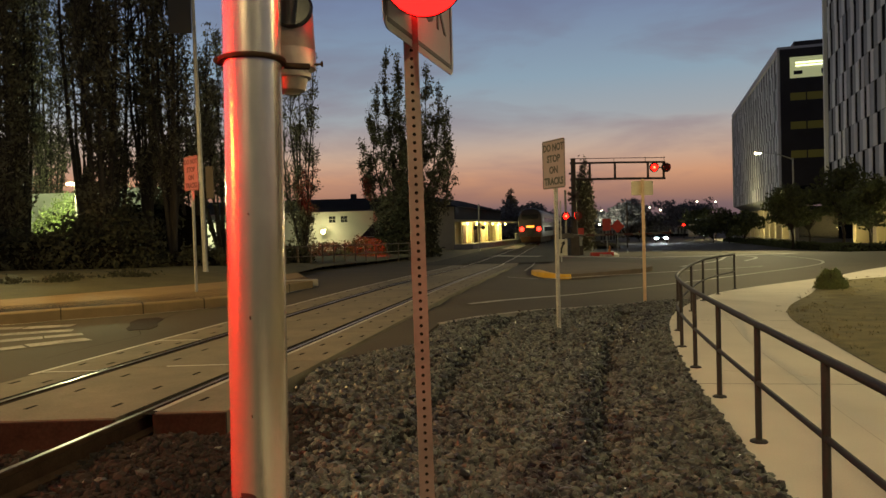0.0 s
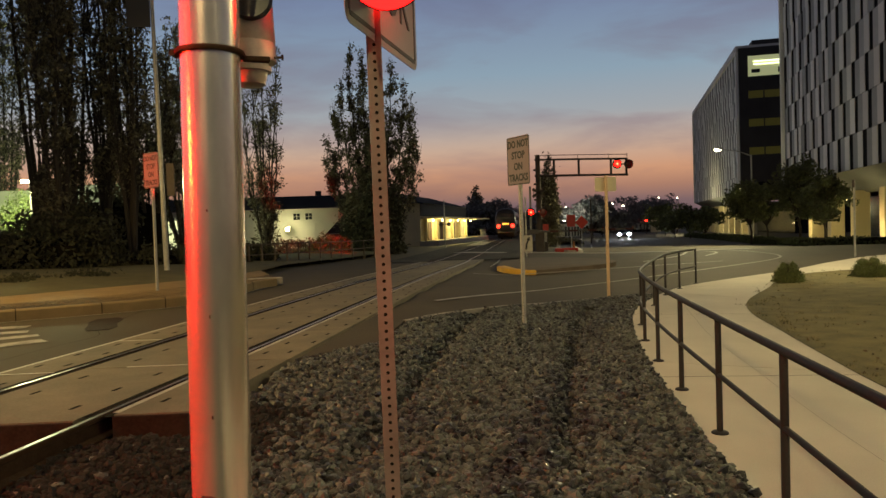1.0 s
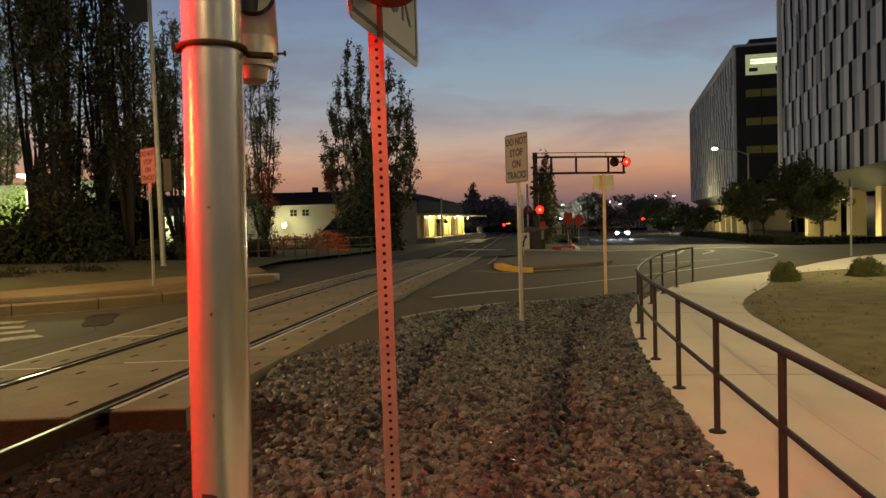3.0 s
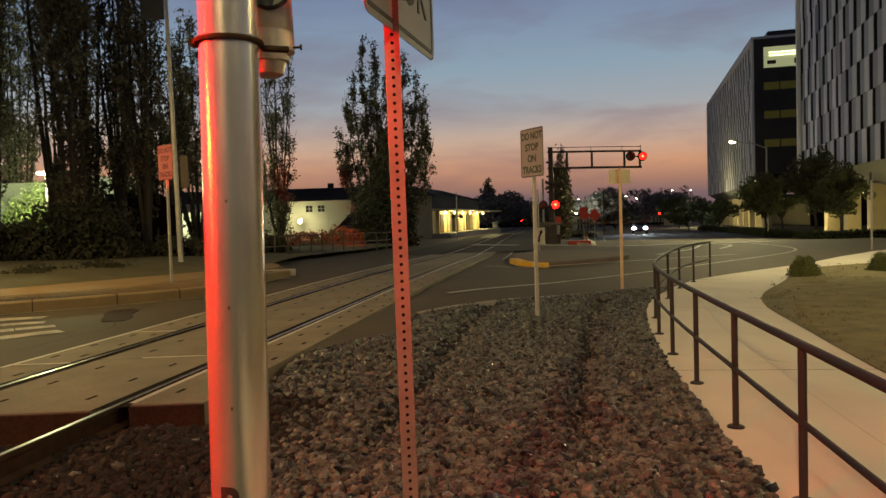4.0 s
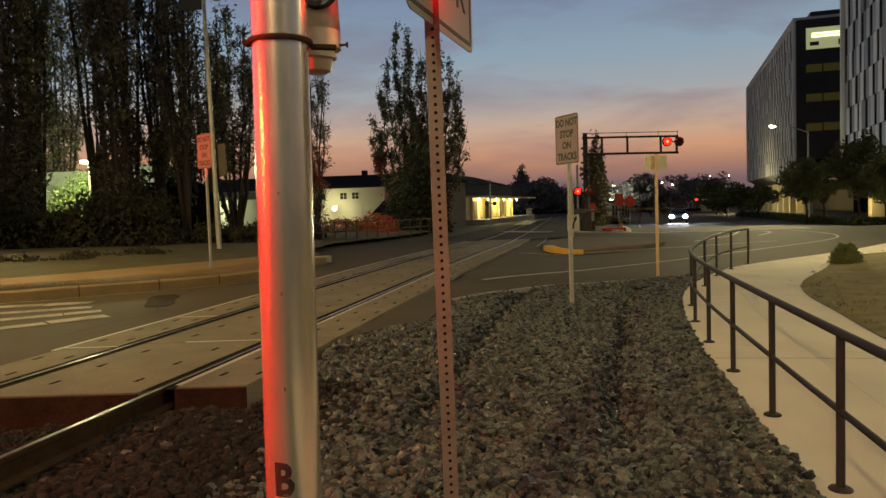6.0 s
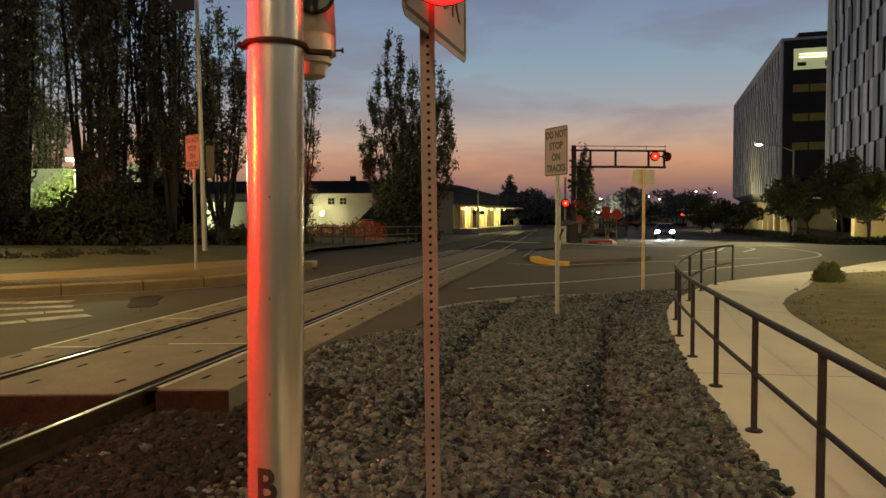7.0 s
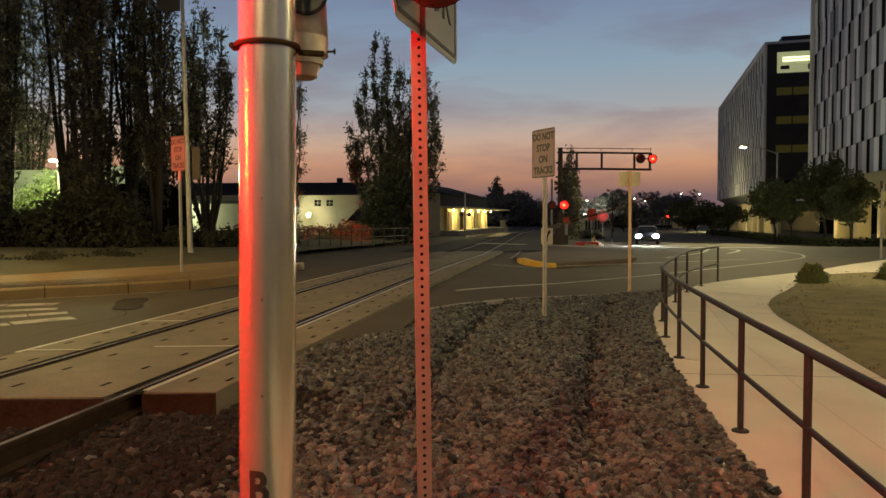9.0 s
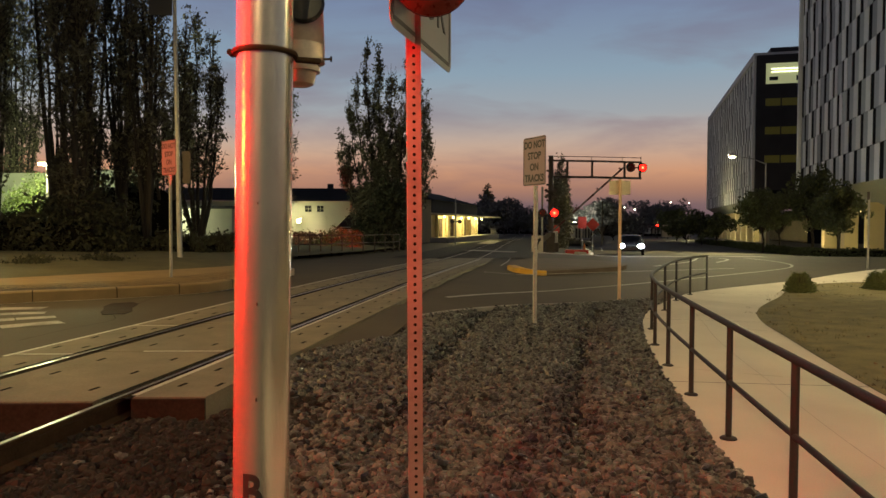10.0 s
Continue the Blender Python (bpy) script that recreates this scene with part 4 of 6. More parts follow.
    bm.from_mesh(me)
    bmesh.ops.subdivide_edges(bm, edges=bm.edges[:], cuts=3, use_grid_fill=False)
    for v in bm.verts:
        a = -math.pi / 2 - 0.12 + v.co.x * 0.80 / r
        z = 0.982 + v.co.y
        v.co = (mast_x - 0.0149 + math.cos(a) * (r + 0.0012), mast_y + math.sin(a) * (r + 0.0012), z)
    part("stencil", bm, SIGN_BLACK, mast, "black stencilled letter")
    rng = random.Random(3)
    for i in range(3):
        z, a = 1.22 + 0.21 * i + rng.uniform(-.04, .04), -math.pi / 2 + 0.02
        bm = bmesh.new()
        bm_box(bm, (mast_x - 0.029 + 0.0145 * z + math.cos(a) * r, mast_y + math.sin(a) * r, z), (0.003, 0.002, rng.uniform(0.004, 0.010)), 0)
        part("chip", bm, RUST, mast)


def holed_post(parent, place, w, height, turn, material, holes=True, pitch=0.0254):
    """A square perforated sign post: its front strip is cut by real holes."""
    M = Matrix.Translation(place) @ Matrix.Rotation(radians(-0.45 if pitch < 0.03 else 0), 4, "Y") @ Matrix.Rotation(radians(turn), 4, "Z")
    bm = bmesh.new()
    t, h = 0.002, w / 2
    for c, s in (((0, h - t / 2, height / 2), (w, t, height)), ((-h + t / 2, 0, height / 2), (t, w - 2 * t, height)), ((h - t / 2, 0, height / 2), (t, w - 2 * t, height))):
        vs = bmesh.ops.create_cube(bm, size=1, matrix=M @ Matrix.Translation(c) @ Matrix.Diagonal((*s, 1)))["verts"]
    n = int(height / pitch) if holes else 1
    hr, seg = 0.0056, 12
    if holes:
        for i in range(n):
            zc = (i + 0.5) * pitch
            ring = [bm.verts.new(M @ Vector((math.cos(a) * hr, -h, zc + math.sin(a) * hr))) for a in [2 * math.pi * k / seg for k in range(seg)]]
            sq = []
            for k in range(seg):
                a = 2 * math.pi * k / seg
                c, s = math.cos(a), math.sin(a)
                f = 1 / max(abs(c) / h, abs(s) / (pitch / 2))
                sq.append(bm.verts.new(M @ Vector((c * f, -h, zc + s * f))))
            for k in range(seg):
                bm.faces.new((ring[k], ring[(k + 1) % seg], sq[(k + 1) % seg], sq[k]))
            deep = [bm.verts.new(M @ Vector((math.cos(2 * math.pi * k / seg) * hr, -h + t, zc + math.sin(2 * math.pi * k / seg) * hr))) for k in range(seg)]
            for k in range(seg):
                bm.faces.new((ring[k], deep[k], deep[(k + 1) % seg], ring[(k + 1) % seg]))
    else:
        bmesh.ops.create_cube(bm, size=1, matrix=M @ Matrix.Translation((0, -h + t / 2, height / 2)) @ Matrix.Diagonal((w, t, height, 1)))
    post = part("post", bm, material, parent)
    if holes:
        # dark strip set behind the holes for the shade inside the tube
        bm = bmesh.new()
        bmesh.ops.create_cube(bm, size=1, matrix=M @ Matrix.Translation((0, -h + t + 0.0025, height / 2)) @ Matrix.Diagonal((w - 3 * t, 0.002, height - 0.01, 1)))
        part("hole_shade", bm, RUBBER, post)
    return post


def plate(bm, w, h, r, t, m, seg=5):
    """A sign plate with rounded corners, in x and z, t thick, front on -y."""
    out = []
    for cx, cz, a0 in ((w / 2 - r, h / 2 - r, 0), (-w / 2 + r, h / 2 - r, 90), (-w / 2 + r, -h / 2 + r, 180), (w / 2 - r, -h / 2 + r, 270)):
        out += [(cx + r * math.cos(radians(a0 + 90 * k / seg)), cz + r * math.sin(radians(a0 + 90 * k / seg))) for k in range(seg + 1)]
    A = [bm.verts.new(m @ Vector((x, 0, z))) for x, z in out]
    B = [bm.verts.new(m @ Vector((x, t, z))) for x, z in out]
    bm.faces.new(A)
    bm.faces.new(B[::-1])
    for k in range(len(out)):
        bm.faces.new((A[k], A[(k + 1) % len(out)], B[(k + 1) % len(out)], B[k]))


def border(bm, w, h, inset, bw, m, y=-0.001):
    """A thin frame line on a sign's face."""
    for c, s in (((0, h / 2 - inset), (w - 2 * inset, bw)), ((0, -h / 2 + inset), (w - 2 * inset, bw)), ((w / 2 - inset, 0), (bw, h - 2 * inset - bw)), ((-w / 2 + inset, 0), (bw, h - 2 * inset - bw))):
        bmesh.ops.create_cube(bm, size=1, matrix=m @ Matrix.Translation((c[0], y, c[1])) @ Matrix.Diagonal((s[0], 0.001, s[1], 1)))


FACE = Matrix.Rotation(radians(90), 4, "X")     # text plane turned upright, facing -y


def build_look_sign():
    sign = thing("look_sign", (0, 0, 0), "white look sign on a perforated square steel post in gravel", "sign")
    p = holed_post(sign, (0.006, 2.44, -0.02), 0.0445, 2.95, 4, POST_STEEL)
    a, b = Vector((-0.074, 2.19, 0)), Vector((0.126, 2.86, 0))
    d = b - a
    yaw = math.atan2(d.y, d.x)
    h, w = 0.38, d.length
    m = Matrix.Translation(((a + b) / 2 + Vector((0, 0, 2.162 + h / 2)))) @ Matrix.Rotation(yaw, 4, "Z")
    bm = bmesh.new()
    plate(bm, w, h, 0.04, 0.003, m)
    pl = part("plate", bm, SIGN_WHITE, sign, "white sign plate with a dark border")
    bm = bmesh.new()
    border(bm, w, h, 0.028, 0.014, m)
    part("frame_line", bm, SIGN_BLACK, pl)
    letters("lettering", "LOOK", 0.22, SIGN_BLACK, pl, m @ Matrix.Translation((0, -0.0015, 0.0)) @ FACE, 0.85)


def build_tracks_sign(place, turn, post_w, group_label, post_from=0.0, face=SIGN_WHITE):
    sign = thing("tracks_sign", place, group_label, "sign", "do not stop signs", turn=turn)
    holed_post(sign, (0, 0.03, -0.02), 0.048, 2.95, 0, GALV_DULL, True, 0.05)
    m = Matrix.Translation((0, 0, 2.61))
    bm = bmesh.new()
    plate(bm, 0.61, 0.762, 0.04, 0.003, m)
    pl = part("plate", bm, face, sign, "white sign plate")
    bm = bmesh.new()
    border(bm, 0.61, 0.762, 0.016, 0.012, m)
    part("frame_line", bm, SIGN_BLACK, pl)
    for i, word in enumerate(("DO NOT", "STOP", "ON", "TRACKS")):
        letters("lettering", word, 0.155, SIGN_BLACK, pl, m @ Matrix.Translation((0, -0.0015, 0.255 - 0.175 * i)) @ FACE, 0.95 if len(word) < 6 else 0.88, bold=0.006)
    return sign


build_near_mast()
build_look_sign()
build_tracks_sign((1.83, 11.45, 0.0), -64, 0.05, "white do not stop sign on a perforated post in gravel", face=TRACKS_FACE)
build_tracks_sign((-5.48, 16.2, ground_z(-5.48, 16.2) + 0.19), -42, 0.05, "white do not stop sign on the far pavement", face=SHADED_FACE)


# ---- trees and shrubs ----
def leaf_mesh(name, pts, size, material, rng, spread=0.35):
    """Many small folded leaves, one pair of triangles each, about the given points."""
    P = np.asarray(pts)
    n = len(P)
    a = rng.normal(size=(n, 3))
    a /= np.linalg.norm(a, axis=1)[:, None]
    b = np.cross(a, rng.normal(size=(n, 3)))
    b /= np.linalg.norm(b, axis=1)[:, None]
    s = size * rng.uniform(0.55, 1.4, (n, 1))
    w = s * rng.uniform(0.35, 0.6, (n, 1))
    c = np.cross(a, b) * s * 0.18
    V = np.stack([P - a * s, P + b * w + c, P + a * s, P - b * w + c], 1).reshape(-1, 3)
    F = [(4 * i, 4 * i + 1, 4 * i + 2) for i in range(n)] + [(4 * i, 4 * i + 2, 4 * i + 3) for i in range(n)]
    me = bpy.data.meshes.new(name)
    me.from_pydata(V.tolist(), [], F)
    me.materials.append(material)
    return me


def poplar(place, plumes, seed, label, size=0.11, material=None, clear=0.8, dens=1.0, girth=0.16, skirt=0.0):
    """A poplar: many steep stems that fan out low and rise as ragged plumes. plumes: (x, y, tip height, width, leafiness)."""
    rng = np.random.default_rng(seed)
    tree = thing("tree", place, label, "tree")
    bm = bmesh.new()
    L = []
    for dx, dy, tip, wide, leafy in plumes:
        n = 10
        wob = rng.normal(size=(n + 1, 2)) * 0.09
        pts = []
        for k in range(n + 1):
            t = k / n
            o = 1 - (1 - t) ** 2.1
            pts.append(Vector((dx * o + wob[k, 0] * t, dy * o + wob[k, 1] * t, tip * t - 0.3 * (k == 0))))
        r0 = girth * rng.uniform(0.55, 1.0)
        bm_tube(bm, pts, [r0 * (1 - 0.93 * (k / n) ** 0.8) for k in range(n + 1)], 7)
        for j in range(int(tip * 5.2)):
            t = rng.uniform(min(0.9, clear / tip), 0.995)
            i = min(n - 1, int(t * n))
            p = pts[i].lerp(pts[i + 1], t * n - i)
            b = rng.uniform(0, 6.28)
            full = math.sin(math.pi * min(1, (0.18 + 0.82 * t) ** 0.9)) ** 0.6 * 0.85 + 0.15
            out, rise = wide * full * rng.uniform(0.35, 1.1), rng.uniform(0.5, 1.5)
            q = [p + Vector((math.cos(b) * out * u ** 0.7, math.sin(b) * out * u ** 0.7, rise * u)) for u in (0, 0.5, 1.0)]
            bm_tube(bm, q, [0.022, 0.013, 0.005], 4)
            if rng.random() > leafy * (1.0 - 0.35 * t ** 3):
                continue
            for c in range(rng.integers(2, 5)):
                u = rng.uniform(0.2, 1.1)
                ctr = np.array(q[0].lerp(q[2], u))
                m = max(2, int(11 * dens * rng.uniform(0.4, 1.6)))
                L.append(ctr + rng.normal(size=(m, 3)) * (0.13, 0.13, 0.17) * rng.uniform(0.6, 1.3))
    for j in range(int(skirt * 400)):
        # dense low growth round the stems
        a, rr, z = rng.uniform(0, 6.28), skirt * rng.uniform(0.2, 1.0) ** 0.5, rng.uniform(0.1, 4.4)
        rr *= 1 - 0.25 * abs(z - 2.2) / 2.2
        L.append(np.array((math.cos(a) * rr, math.sin(a) * rr, z)) + rng.normal(size=(14, 3)) * 0.22)
    part("trunk", bm, BARK, tree, "steep brown stems and limbs")
    ob = new("crown", leaf_mesh("crown", np.concatenate(L), size, material or LEAF_DARK, rng))
    ob.parent = tree
    ob["label"] = "ragged crown of small dark leaves"
    return tree


def fan(seed, n, height, spread, wide, leafy):
    """Plumes of a tall narrow poplar, spread by chance."""
    rng = random.Random(seed)
    out = [(0.0, 0.0, height, wide, leafy)]
    for k in range(n - 1):
        a = 6.283 * (k + rng.random() * 0.7) / (n - 1)
        rr = spread * rng.uniform(0.45, 1.0)
        out.append((math.cos(a) * rr, math.sin(a) * rr, height * rng.uniform(0.55, 0.98), wide * rng.uniform(0.7, 1.2), leafy * rng.uniform(0.6, 1.1)))
    return out


def round_tree(place, height, width, seed, label, leaves=2600, size=0.22, material=None, trunk=0.35, conic=0.0):
    """A spreading tree: forked limbs and a lumpy crown of leaf clusters."""
    rng = np.random.default_rng(seed)
    tree = thing("tree", place, label, "tree")
    bm = bmesh.new()
    h0 = height * trunk
    bm_tube(bm, [(0, 0, -0.2), (0.03 * width, 0, h0 * 0.6), (0, 0.02 * width, h0)], [height * 0.022, height * 0.017, height * 0.014], 8)
    L = []
    for k in range(16):
        a, e = rng.uniform(0, 6.28), rng.uniform(0.1, 1.0)
        zz = h0 + (height - h0) * (0.12 + 0.8 * e)
        rad = width / 2 * math.sqrt(max(0.05, 1 - (2 * abs(e - 0.4)) ** 2 * 0.6)) * rng.uniform(0.35, 0.9) * (1 - conic * e)
        c = Vector((math.cos(a) * rad, math.sin(a) * rad, zz))
        bm_tube(bm, [(0, 0, h0 * 0.9), c * 0.5 + Vector((0, 0, h0 * 0.5)), c], [height * 0.010, height * 0.006, height * 0.002], 5)
        for j in range(7):
            cc = np.array(c) + rng.normal(size=3) * (width * 0.11, width * 0.11, height * 0.06)
            m = leaves // 112
            v = rng.normal(size=(m, 3))
            v /= np.linalg.norm(v, axis=1)[:, None] ** 0.7
            L.append(cc + v * (width * 0.085, width * 0.085, height * 0.05))
    part("trunk", bm, BARK, tree, "forked brown trunk")
    ob = new("crown", leaf_mesh("crown", np.concatenate(L), size, material or LEAF_DARK, rng))
    ob.parent = tree
    ob["label"] = "lumpy crown of leaf clusters"
    return tree


def shrub(place, w, d, h, seed, label, leaves=900, size=0.06, material=None, name="shrub"):
    """A low bush: short stems and a rough dome of leaves."""
    rng = np.random.default_rng(seed)
    ob = thing(name, place, label, "shrub")
    bm = bmesh.new()
    for k in range(9):
        a = rng.uniform(0, 6.28)
        bm_tube(bm, [(0.1 * w * math.cos(a), 0.1 * d * math.sin(a), -0.05), (0.3 * w * math.cos(a), 0.3 * d * math.sin(a), h * 0.5), (0.4 * w * math.cos(a), 0.4 * d * math.sin(a), h * 0.8)], [0.012, 0.009, 0.004], 5)
    part("stems", bm, BARK, ob)
    v = rng.normal(size=(leaves, 3))
    v /= np.linalg.norm(v, axis=1)[:, None]
    v[:, 2] = np.abs(v[:, 2])
    lump = 1 + 0.16 * np.sin(v[:, 0] * 7 + seed) * np.cos(v[:, 1] * 6) + 0.06 * rng.normal(size=leaves)
    P = v * lump[:, None] * rng.uniform(0.72, 1.0, (leaves, 1)) * (w / 2, d / 2, h)
    f = new("foliage", leaf_mesh("foliage", P, size, material or LEAF_GREEN, rng))
    f.parent = ob
    return ob


def hedge(line, w, h, seed, label, dens=260, size=0.10, material=None, rough=0.25, name="hedge"):
    """A long clipped or wild hedge along points."""
    rng = np.random.default_rng(seed)
    P = []
    core = bmesh.new()
    pts = [Vector((*p, 0)) for p in line]
    ring = []
    for i, p in enumerate(pts):
        d = (pts[min(i + 1, len(pts) - 1)] - pts[max(i - 1, 0)]).normalized()
        n = Vector((d.y, -d.x, 0))
        z = ground_z(p.x, p.y)
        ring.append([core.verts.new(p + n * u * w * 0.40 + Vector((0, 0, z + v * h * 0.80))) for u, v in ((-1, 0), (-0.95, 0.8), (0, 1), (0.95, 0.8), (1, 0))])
        if i + 1 < len(pts):
            q = pts[i + 1]
            m = int((q - p).length * dens)
            t, u = rng.random((m, 1)), rng.random(m) * math.pi
            k = 1 + rough * np.sin(t[:, 0] * 9 + i) * rng.uniform(0.2, 1.0, m) + 0.1 * rng.normal(size=m)
            base = np.array(p) + t * np.array(q - p)
            P.append(base + np.stack([n.x * np.cos(u) * w / 2 * k, n.y * np.cos(u) * w / 2 * k, z + np.abs(np.sin(u)) ** 0.6 * h * k * rng.uniform(0.3, 1.0, m) ** 0.35], 1))
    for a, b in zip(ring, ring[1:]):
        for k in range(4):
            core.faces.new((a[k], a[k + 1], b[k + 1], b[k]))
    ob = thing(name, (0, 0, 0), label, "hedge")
    # near-black inner sheet painted in for the shade among the leaves
    part("shade_core", core, SHADE_CORE, ob)
    f = new("foliage", leaf_mesh("foliage", np.concatenate(P), size, material or HEDGE, rng))
    f.parent = ob
    return ob


def bearing_x(bear, y):
    """Sideways place of something at a bearing and a distance y."""
    return 0.06 + (bear - 784) / 1269.5 * (y - 0.2)


def build_plants():
    for i, (bear, y, h, sp, n, leafy, clear) in enumerate((
            (-112, 28, 18, 1.5, 7, 0.6, 1.0), (-24, 27, 18, 1.1, 6, 0.6, 1.0), (24, 27.5, 19, 0.8, 6, 0.62, 1.2), (46, 30.5, 20, 0.8, 6, 0.5, 5.5), (88, 45, 22, 1.5, 8, 0.85, 3.6),
            (184, 27.5, 19, 0.9, 6, 0.6, 1.2), (156, 31, 20, 0.9, 5, 0.45, 7.5), (215, 31, 17, 0.8, 5, 0.5, 3.0), (266, 31, 20, 0.9, 8, 0.25, 2.6), (308, 29.5, 18, 1.0, 6, 0.42, 2.4), (338, 34, 11.5, 1.7, 7, 0.75, 2.9), (396, 36, 11.0, 2.0, 8, 0.85, 2.9))):
        x = bearing_x(bear, y)
        poplar((x, y, ground_z(x, y) + 0.3), fan(20 + i, n, h, sp, 0.75, leafy), 20 + i, "tall dark poplar with sparse ragged foliage", 0.095, clear=clear)
    poplar((bearing_x(538, 40), 40, ground_z(-8, 40) + 0.3), fan(41, 8, 13.2, 1.25, 0.55, 0.5), 41, "slender dark tree with bare upper branches", 0.085, clear=0.6, girth=0.11)
    poplar((bearing_x(722, 52), 52, 0.0), [(-1.3, 0.3, 14.1, 0.42, 0.6), (-0.3, -0.4, 13.9, 0.55, 0.9), (0.5, 0.5, 12.6, 0.9, 1.0), (-1.9, -0.5, 11.8, 0.5, 0.75), (-2.5, 0.4, 10.4, 0.6, 0.8), (1.6, -0.3, 12.4, 0.9, 1.0),
            (2.5, 0.2, 11.9, 0.8, 1.0), (3.0, -0.4, 10.2, 0.8, 1.0), (-0.9, 0.8, 11.0, 0.8, 1.0), (0.9, -0.9, 11.2, 0.9, 1.0), (-3.0, -0.2, 7.4, 0.75, 1.0), (-2.7, 0.7, 6.6, 0.8, 1.0), (3.0, 0.5, 7.6, 0.9, 1.0), (3.3, -0.6, 6.6, 0.8, 1.0),
            (0.0, 0.9, 9.6, 1.2, 1.0), (1.2, 0.7, 8.6, 1.2, 1.0), (-1.2, -0.8, 8.6, 1.0, 1.0), (0.3, -1.0, 7.4, 1.3, 1.0)], 44, "broad dark poplar beside the railway", 0.105, LEAF_DARK, clear=0.7, dens=1.5, skirt=2.3)
    shrubs = [(bearing_x(735, 50), 50.0, 3.6, 2.4, 4.8), (bearing_x(700, 51), 51, 2.8, 2.4, 3.0)]
    for i, (x, y, w, d, h) in enumerate(shrubs):
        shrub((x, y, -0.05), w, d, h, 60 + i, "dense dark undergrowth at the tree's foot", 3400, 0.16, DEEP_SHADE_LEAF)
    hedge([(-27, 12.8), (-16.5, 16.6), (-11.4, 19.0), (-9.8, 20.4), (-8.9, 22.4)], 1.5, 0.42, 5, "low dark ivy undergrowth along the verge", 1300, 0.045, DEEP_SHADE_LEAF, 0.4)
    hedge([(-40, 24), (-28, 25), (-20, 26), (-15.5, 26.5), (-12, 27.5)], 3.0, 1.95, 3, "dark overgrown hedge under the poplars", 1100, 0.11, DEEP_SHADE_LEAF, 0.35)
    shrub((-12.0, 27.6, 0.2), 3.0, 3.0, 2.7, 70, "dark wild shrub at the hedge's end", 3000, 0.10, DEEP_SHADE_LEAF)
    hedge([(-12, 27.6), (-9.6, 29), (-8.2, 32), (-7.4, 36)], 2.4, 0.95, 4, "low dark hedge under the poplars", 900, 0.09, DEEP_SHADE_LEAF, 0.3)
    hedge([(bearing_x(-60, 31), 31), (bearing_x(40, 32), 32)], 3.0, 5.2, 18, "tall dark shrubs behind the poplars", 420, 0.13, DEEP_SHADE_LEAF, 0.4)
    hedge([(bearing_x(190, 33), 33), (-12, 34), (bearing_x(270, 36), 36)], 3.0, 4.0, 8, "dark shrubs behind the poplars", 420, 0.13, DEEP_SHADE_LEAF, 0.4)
    # brighter leaf colour painted in on top of the lamp's own light
    shrub((bearing_x(122, 38.5), 38.5, 0.5), 4.6, 2.0, 3.5, 71, "yellow-green shrub lit by the yard lamp", 3600, 0.10, CLIPPED_LEAF)
    shrub((bearing_x(644, 46), 46, -0.05), 3.0, 2.0, 1.45, 72, "rounded shrub beside the track", 2000, 0.09, LEAF_GREEN)
    shrub((bearing_x(575, 47), 47, -0.05), 4.2, 2.0, 1.25, 73, "low dark shrub before the warehouse", 2000, 0.10, LEAF_DARK)
    # shrubs in the soil bed
    shrub((9.0, 16.75, 0.05), 0.64, 0.62, 0.44, 74, "small clipped green shrub in bare soil", 9000, 0.021, CLIPPED_LEAF)
    shrub((11.35, 17.3, 0.05), 0.85, 0.8, 0.45, 75, "low green shrub in bare soil", 10000, 0.021, CLIPPED_LEAF)
    # planting before the offices
    hedge([(40, 100), (36.5, 84), (33.5, 73), (30.8, 64), (28.8, 54), (28.2, 47), (30, 41.5), (36, 38)], 1.8, 0.52, 9, "low clipped hedge before the office building", 420, 0.085, HEDGE, 0.15)
    for i, (bear, y, h, w) in enumerate(((1402, 58, 5.4, 3.6), (1432, 65, 5.2, 3.2), (1492, 54, 6.5, 3.7), (1540, 50, 5.0, 3.5))):
        x = bearing_x(bear, y)
        round_tree((x, y, ground_z(x, y)), h, w, 80 + i, "young street tree with a full dark crown", 7000, 0.12, LEAF_GREEN, 0.30)
    for i, (bear, y, h, w) in enumerate(((1262, 95, 3.6, 5.5), (1290, 88, 4.0, 5.0), (1318, 84, 3.6, 4.4), (1245, 120, 5.2, 6), (1228, 140, 5.0, 6))):
        x = bearing_x(bear, y)
        round_tree((x, y, ground_z(x, y) - 0.1), h, w, 90 + i, "rounded dark tree along the far road", 3000, 0.2, LEAF_GREEN, 0.2)
    # trees along the horizon
    rows = ((905, 150, 8.0, 9), (880, 140, 6.5, 9), (935, 175, 8.6, 11), (960, 190, 7.6, 10), (985, 170, 5.8, 8), (860, 130, 5.2, 8), (1000, 190, 5.2, 9),
            (1070, 120, 5.2, 7), (1090, 118, 6.3, 6.5), (1112, 116, 7.4, 6.2), (1130, 122, 5.0, 7), (1150, 150, 5.0, 9),
            (1175, 200, 10.4, 14), (1205, 205, 12.2, 15), (1232, 210, 10.2, 13), (1150, 210, 6.5, 12), (1060, 140, 4.4, 9), (1190, 230, 6.5, 13))
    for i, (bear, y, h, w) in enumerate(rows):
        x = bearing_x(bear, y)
        round_tree((x, y, ground_z(x, y) - 0.2), h, w, 110 + i, "dark spreading tree against the dusk sky", 2600, 0.34, HAZE_LEAF, 0.15)
    round_tree((bearing_x(906, 155), 155, -0.9), 10.6, 4.4, 140, "dark pointed conifer against the dusk sky", 2600, 0.28, LEAF_DARK, 0.1, 0.85)
